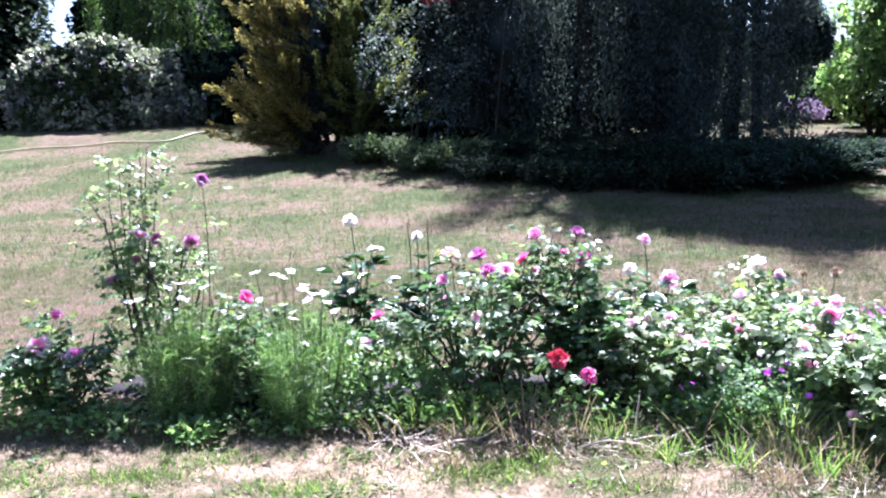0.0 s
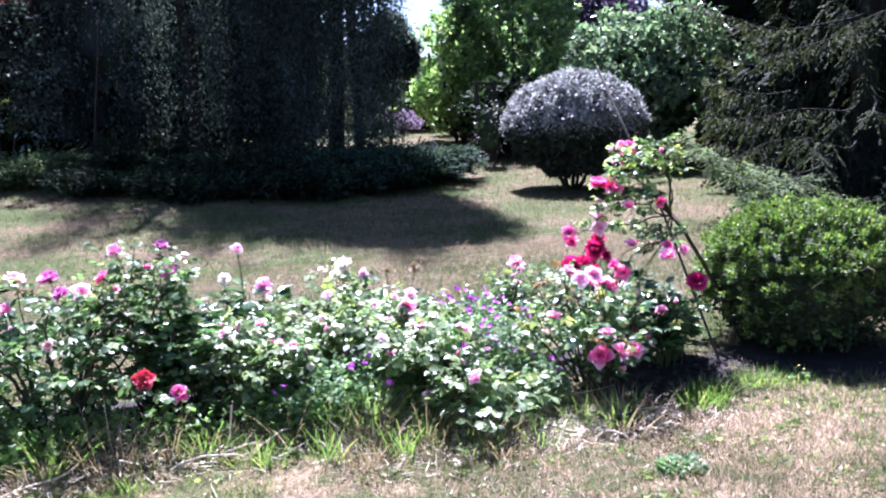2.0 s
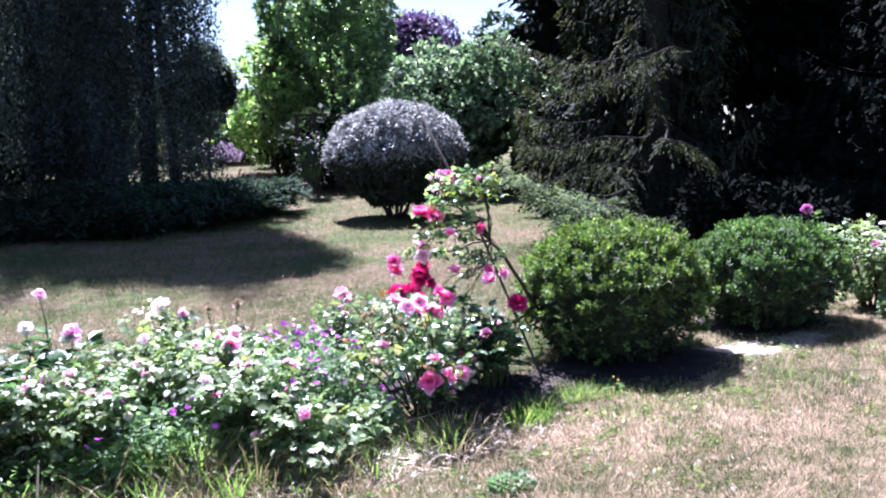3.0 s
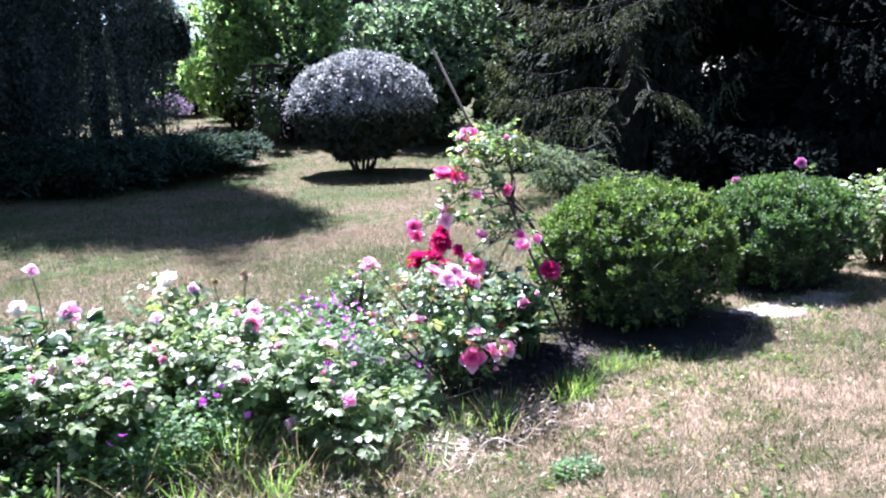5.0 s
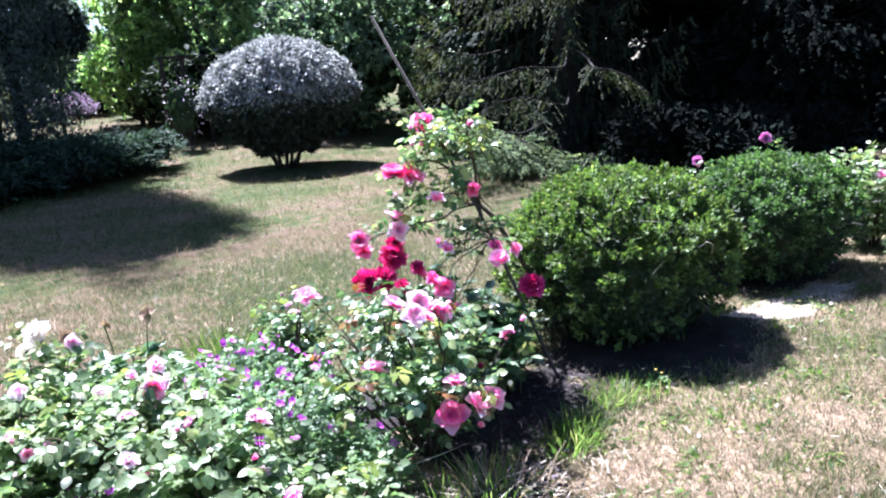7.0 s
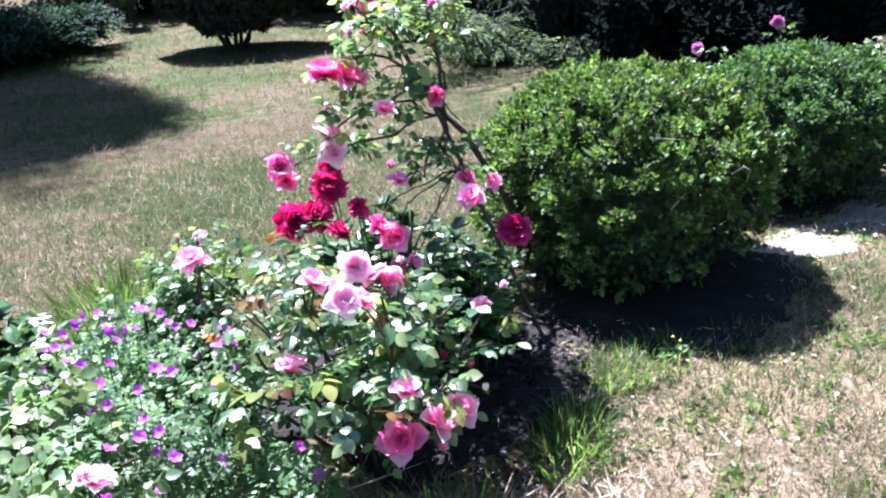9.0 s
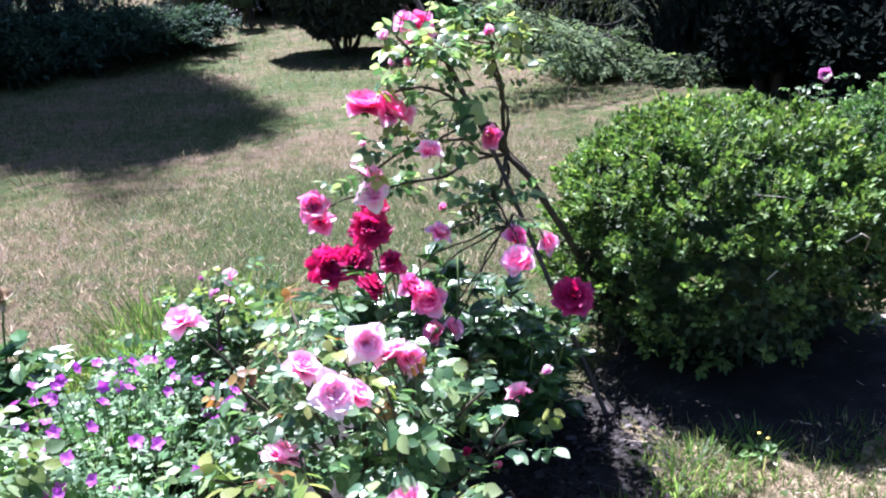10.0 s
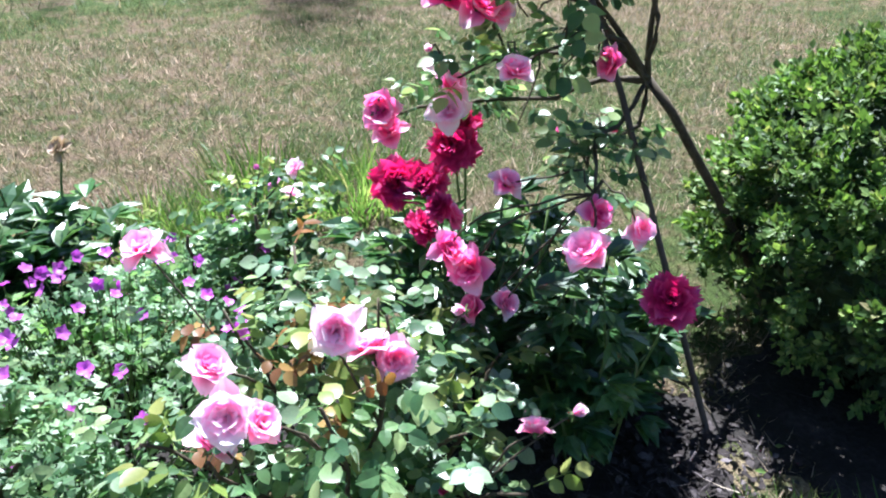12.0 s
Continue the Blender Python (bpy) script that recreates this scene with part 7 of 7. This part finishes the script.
for x, y, rx, ry, h, n in [(-1.75, 3.7, 0.45, 0.18, 0.12, 500), (-1.25, 3.64, 0.35, 0.15, 0.11, 380), (-0.6, 3.62, 0.4, 0.12, 0.09, 320), (-0.05, 3.62, 0.35, 0.12, 0.16, 700), (-0.15, 3.85, 0.35, 0.2, 0.34, 1100), (-1.0, 4.15, 0.6, 0.2, 0.3, 900), (0.3, 3.68, 0.5, 0.14, 0.18, 700), (0.95, 3.6, 0.4, 0.14, 0.2, 750), (1.35, 3.5, 0.3, 0.12, 0.2, 520), (-2.3, 4.0, 0.5, 0.35, 0.16, 900), (1.55, 3.6, 0.3, 0.2, 0.2, 500), (2.05, 4.1, 0.4, 0.2, 0.25, 700)]:
    leafy_clump("weed_patch", (x, y), (rx, ry), h, M_FERNY, "low green weeds growing between the roses", "weeds", n, 0.035, LEAF2, 1.3, 8, "weeds in the bed")
for x, y, h, r, n in [(2.54, 2.97, 0.18, 0.12, 120), (2.42, 3.02, 0.16, 0.10, 70), (3.09, 2.99, 0.13, 0.1, 200), (2.99, 2.98, 0.12, 0.1, 150), (3.19, 3.03, 0.1, 0.1, 130), (3.55, 3.1, 0.08, 0.14, 260), (3.7, 3.03, 0.07, 0.14, 220), (1.55, 3.38, 0.26, 0.10, 240), (1.42, 3.42, 0.22, 0.10, 180), (1.7, 3.25, 0.16, 0.10, 160), (0.28, 3.55, 0.24, 0.10, 200), (0.02, 3.6, 0.22, 0.10, 160), (0.85, 3.45, 0.18, 0.10, 140), (2.15, 2.95, 0.14, 0.12, 140), (1.95, 4.55, 0.22, 0.16, 240), (2.4, 4.75, 0.2, 0.24, 760), (2.8, 4.95, 0.2, 0.28, 860), (3.15, 4.9, 0.2, 0.24, 700), (2.6, 4.6, 0.22, 0.22, 700), (1.05, 3.28, 0.14, 0.12, 160), (1.3, 3.24, 0.18, 0.14, 130), (1.6, 3.14, 0.18, 0.14, 140), (1.85, 3.02, 0.14, 0.14, 120), (0.6, 3.34, 0.1, 0.14, 90), (3.45, 3.12, 0.09, 0.1, 120), (3.95, 2.88, 0.06, 0.12, 120)]:
    grass_tuft((x, y), h, r, "tuft of long green grass at the bed's edge", n)
for x, y, h, r, n in [(0.25, 3.52, 0.24, 0.14, 110), (0.5, 3.52, 0.26, 0.14, 120), (0.72, 3.5, 0.24, 0.12, 110), (0.95, 3.52, 0.2, 0.12, 90), (1.2, 3.42, 0.24, 0.12, 120), (1.52, 3.3, 0.26, 0.1, 130), (1.72, 3.2, 0.24, 0.1, 120), (1.95, 3.05, 0.22, 0.1, 110), (-0.1, 3.55, 0.2, 0.12, 90), (2.55, 2.9, 0.2, 0.14, 120), (1.75, 3.05, 0.16, 0.14, 120), (0.55, 3.45, 0.2, 0.16, 120), (1.0, 3.4, 0.15, 0.15, 100), (1.45, 3.1, 0.18, 0.14, 160), (1.95, 2.9, 0.15, 0.14, 140), (0.2, 3.3, 0.12, 0.14, 100)]:
    grass_tuft((x, y), h, r, "tuft of dry yellow grass at the bed's edge", n, M_DRYGRASS, 0.5)


def litter(name, n, spots, size, mat, label, category="litter"):
    """Straw and dead stems lying loose."""
    k = rng.integers(0, len(spots), n)
    c = np.array(spots)[k]
    x, y = c[:, 0] + rng.normal(0, 1, n) * c[:, 2], c[:, 1] + rng.normal(0, 1, n) * c[:, 3]
    a = rng.uniform(0, 6.28, n)
    p = np.stack([x, y, rng.uniform(0.01, 0.05, n)], -1)
    al = np.stack([np.cos(a), np.sin(a), rng.normal(0.05, 0.2, n)], -1)
    g = scatter(Geo(), p, al, [0, 0, 1] + rng.normal(0, 0.4, (n, 3)), size * rng.uniform(0.4, 1.6, n), BLADE, rng.uniform(0.35, 0.8, n) * min(1.0, 0.055 / size) ** 0.7)
    return tagged(part(name, g, mat), label, category, kind="stuff")


litter("straw_litter", 1100, [(0.35, 3.45, 0.3, 0.08), (0.95, 3.38, 0.25, 0.08), (1.3, 3.35, 0.2, 0.08), (2.35, 3.0, 0.14, 0.1), (2.2, 2.85, 0.12, 0.08), (1.75, 2.95, 0.2, 0.08), (2.75, 2.8, 0.2, 0.08), (1.2, 3.3, 0.8, 0.12)], 0.055, M_STRAW, "pale straw and dead stems on the ground")
litter("straw_litter", 330, [(0.05, 3.5, 0.16, 0.1), (0.0, 3.38, 0.1, 0.1), (2.5, 2.97, 0.08, 0.06), (2.57, 3.36, 0.06, 0.04), (0.3, 3.5, 0.14, 0.08), (0.85, 3.42, 0.14, 0.08), (1.0, 3.5, 0.1, 0.08), (1.08, 3.42, 0.12, 0.1), (0.6, 3.42, 0.12, 0.08), (2.3, 2.98, 0.12, 0.08), (1.3, 3.15, 0.06, 0.05)], 0.15, M_STRAW, "tangle of long pale dead stems at the bed's edge")
litter("straw_litter", 1500, [(0.2, 3.45, 0.35, 0.12), (1.0, 3.4, 0.25, 0.1), (2.3, 2.95, 0.2, 0.12), (1.7, 3.0, 0.3, 0.1)], 0.03, M_STRAW, "short pale straw scraps on the bed's edge")


def lawn_scraps(n, box, size, mat, label, spots=0, spread=0.05):
    """Small flat scraps lying in the lawn, evenly or in many small spots."""
    if spots:
        cx, cy = rng.uniform(box[0], box[1], spots), rng.uniform(box[2], box[3], spots)
        k = rng.integers(0, spots, n)
        x, y = cx[k] + rng.normal(0, spread, n), cy[k] + rng.normal(0, spread * 0.7, n)
    else:
        x, y = rng.uniform(box[0], box[1], n), rng.uniform(box[2], box[3], n)
    keep = np.array([not in_bed(u, v) for u, v in zip(x, y)])
    x, y = x[keep], y[keep]
    a = rng.uniform(0, 6.28, len(x))
    p = np.stack([x, y, lawn_z(x, y) + rng.uniform(0.004, 0.022, len(x))], -1)
    g = scatter(Geo(), p, np.stack([np.cos(a), np.sin(a), rng.normal(0.1, 0.35, len(x))], -1), [0, 0, 1] + rng.normal(0, 0.45, (len(x), 3)), size * rng.uniform(0.4, 1.7, len(x)), LEAF2, rng.uniform(0.5, 1.5, len(x)))
    return tagged(part("lawn_scraps", g, mat), label, "litter", kind="stuff")


lawn_scraps(900, (-2.2, 5.8, 1.8, 3.5), 0.012, M_STRAW, "small pale scraps of dead grass in the lawn")
lawn_scraps(7000, (-2.2, 5.8, 1.8, 3.4), 0.02, M_TALLGRASS, "small green leaves sprouting in the dry lawn", 170, 0.055)
litter("straw_litter", 600, [(1.0, 2.6, 1.6, 0.5), (3.6, 2.5, 0.8, 0.35), (2.6, 2.4, 0.6, 0.4)], 0.03, M_STRAW, "pale scraps of straw in the dry lawn")
litter("leaf_litter", 3600, [(2.95, 3.3, 0.15, 0.15), (3.3, 3.4, 0.2, 0.15), (3.3, 3.25, 0.14, 0.14), (3.15, 3.15, 0.12, 0.08), (2.45, 3.15, 0.12, 0.1), (0.6, 3.6, 0.5, 0.1)], 0.035, M_CHIP, "dry leaf scraps on dark soil")


def wood_chips(n, spots):
    """Flat chips of bark mulch on the soil."""
    k = rng.integers(0, len(spots), n)
    c = np.array(spots)[k]
    x, y = c[:, 0] + rng.normal(0, 1, n) * c[:, 2], c[:, 1] + rng.normal(0, 1, n) * c[:, 2]
    a = rng.uniform(0, 6.28, n)
    p = np.stack([x, y, lawn_z(x, y) + rng.uniform(0.018, 0.034, n)], -1)
    g = scatter(Geo(), p, np.stack([np.cos(a), np.sin(a), rng.normal(0, 0.25, n)], -1), [0, 0, 1] + rng.normal(0, 0.35, (n, 3)), 0.021 * rng.uniform(0.4, 1.6, n), LEAF4, rng.uniform(0.5, 1.2, n))
    return tagged(part("wood_chips", g, M_CHIP), "pale bark chips scattered on dark soil under the roses", "mulch", kind="stuff")


wood_chips(2300, [(3.45, 3.5, 0.1), (3.4, 3.62, 0.08), (3.5, 3.32, 0.08), (3.3, 3.5, 0.1), (3.25, 3.38, 0.12), (3.2, 3.2, 0.12), (2.9, 3.1, 0.12), (2.62, 2.9, 0.09), (2.62, 2.9, 0.07)])


def dry_stalk(pts, r, label):
    ob = part("dry_stalk", tube(Geo(), pts, r, r * 0.5, 5), M_STRAW, smooth=True)
    return tagged(ob, label, "stalk", "dead stalks at the bed's edge")


for x, y, dx, dy, dz in [(0.0, 3.42, -0.12, 0.05, 0.13), (0.02, 3.3, 0.06, -0.12, 0.01), (0.05, 3.32, 0.28, 0.08, 0.05), (0.95, 3.42, 0.02, 0.02, 0.22), (0.85, 3.35, 0.25, 0.02, 0.04), (1.0, 3.3, 0.22, 0.12, 0.06), (1.45, 3.3, 0.02, -0.02, 0.12), (1.5, 3.28, 0.12, -0.05, 0.03), (0.7, 3.35, 0.3, -0.08, 0.03), (2.2, 2.88, 0.1, 0.1, 0.06), (2.35, 2.85, 0.08, -0.1, 0.04), (2.1, 2.98, 0.16, -0.06, 0.05)]:
    dry_stalk(curve_pts((x, y, 0.012), (x + dx, y + dy, dz), 6, 0.03, 0.006), 0.006, "pale dead plant stalk lying at the bed's edge")


# ---- small things on the ground before the hedge ----
fallen_cane = tagged(part("fallen_cane", tube(Geo(), curve_pts((3.56, 3.68, 0.05), (3.58, 3.4, 0.04), 7, 0.015, 0.006), 0.005, 0.003, 6), M_CANE, smooth=True), "thin brown rose cane lying on the dark soil", "cane")
yellow_weed = leafy_clump("yellow_flowered_weed", (3.7, 3.01), (0.035, 0.03), 0.05, M_FERNY, "small weed with two yellow flowers at the shade's edge", "weeds", 30, 0.03, LEAF8, 0.8, 3, "", 0.5)
for fx, fy, fz in [(3.695, 3.01, 0.08), (3.715, 2.995, 0.062)]:
    stalk_to(yellow_weed, (fx, fy, fz), 0.0012)
    head = part("flower_head", STAMENS, None, yellow_weed, "small yellow flower")
    head.matrix_local = Matrix.Translation(Vector((fx - 3.7, fy - 3.01, fz - float(ground_z(3.7, 3.01))))) @ Matrix.Scale(0.04, 4)

# ---- shade-black conifers that close the wood behind the spruces ----
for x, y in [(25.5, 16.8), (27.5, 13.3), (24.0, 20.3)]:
    crown_shrub("shade_black_conifer", (x, y), (2.6, 2.6, 5.8), 12.0, M_SHADECON, "conifer coloured near-black for the deep shade behind the spruces", "conifer", 4500, 0.34, 34, core_mat=M_SHADECON, stems=1, trunk_r=0.2, low=-0.95)
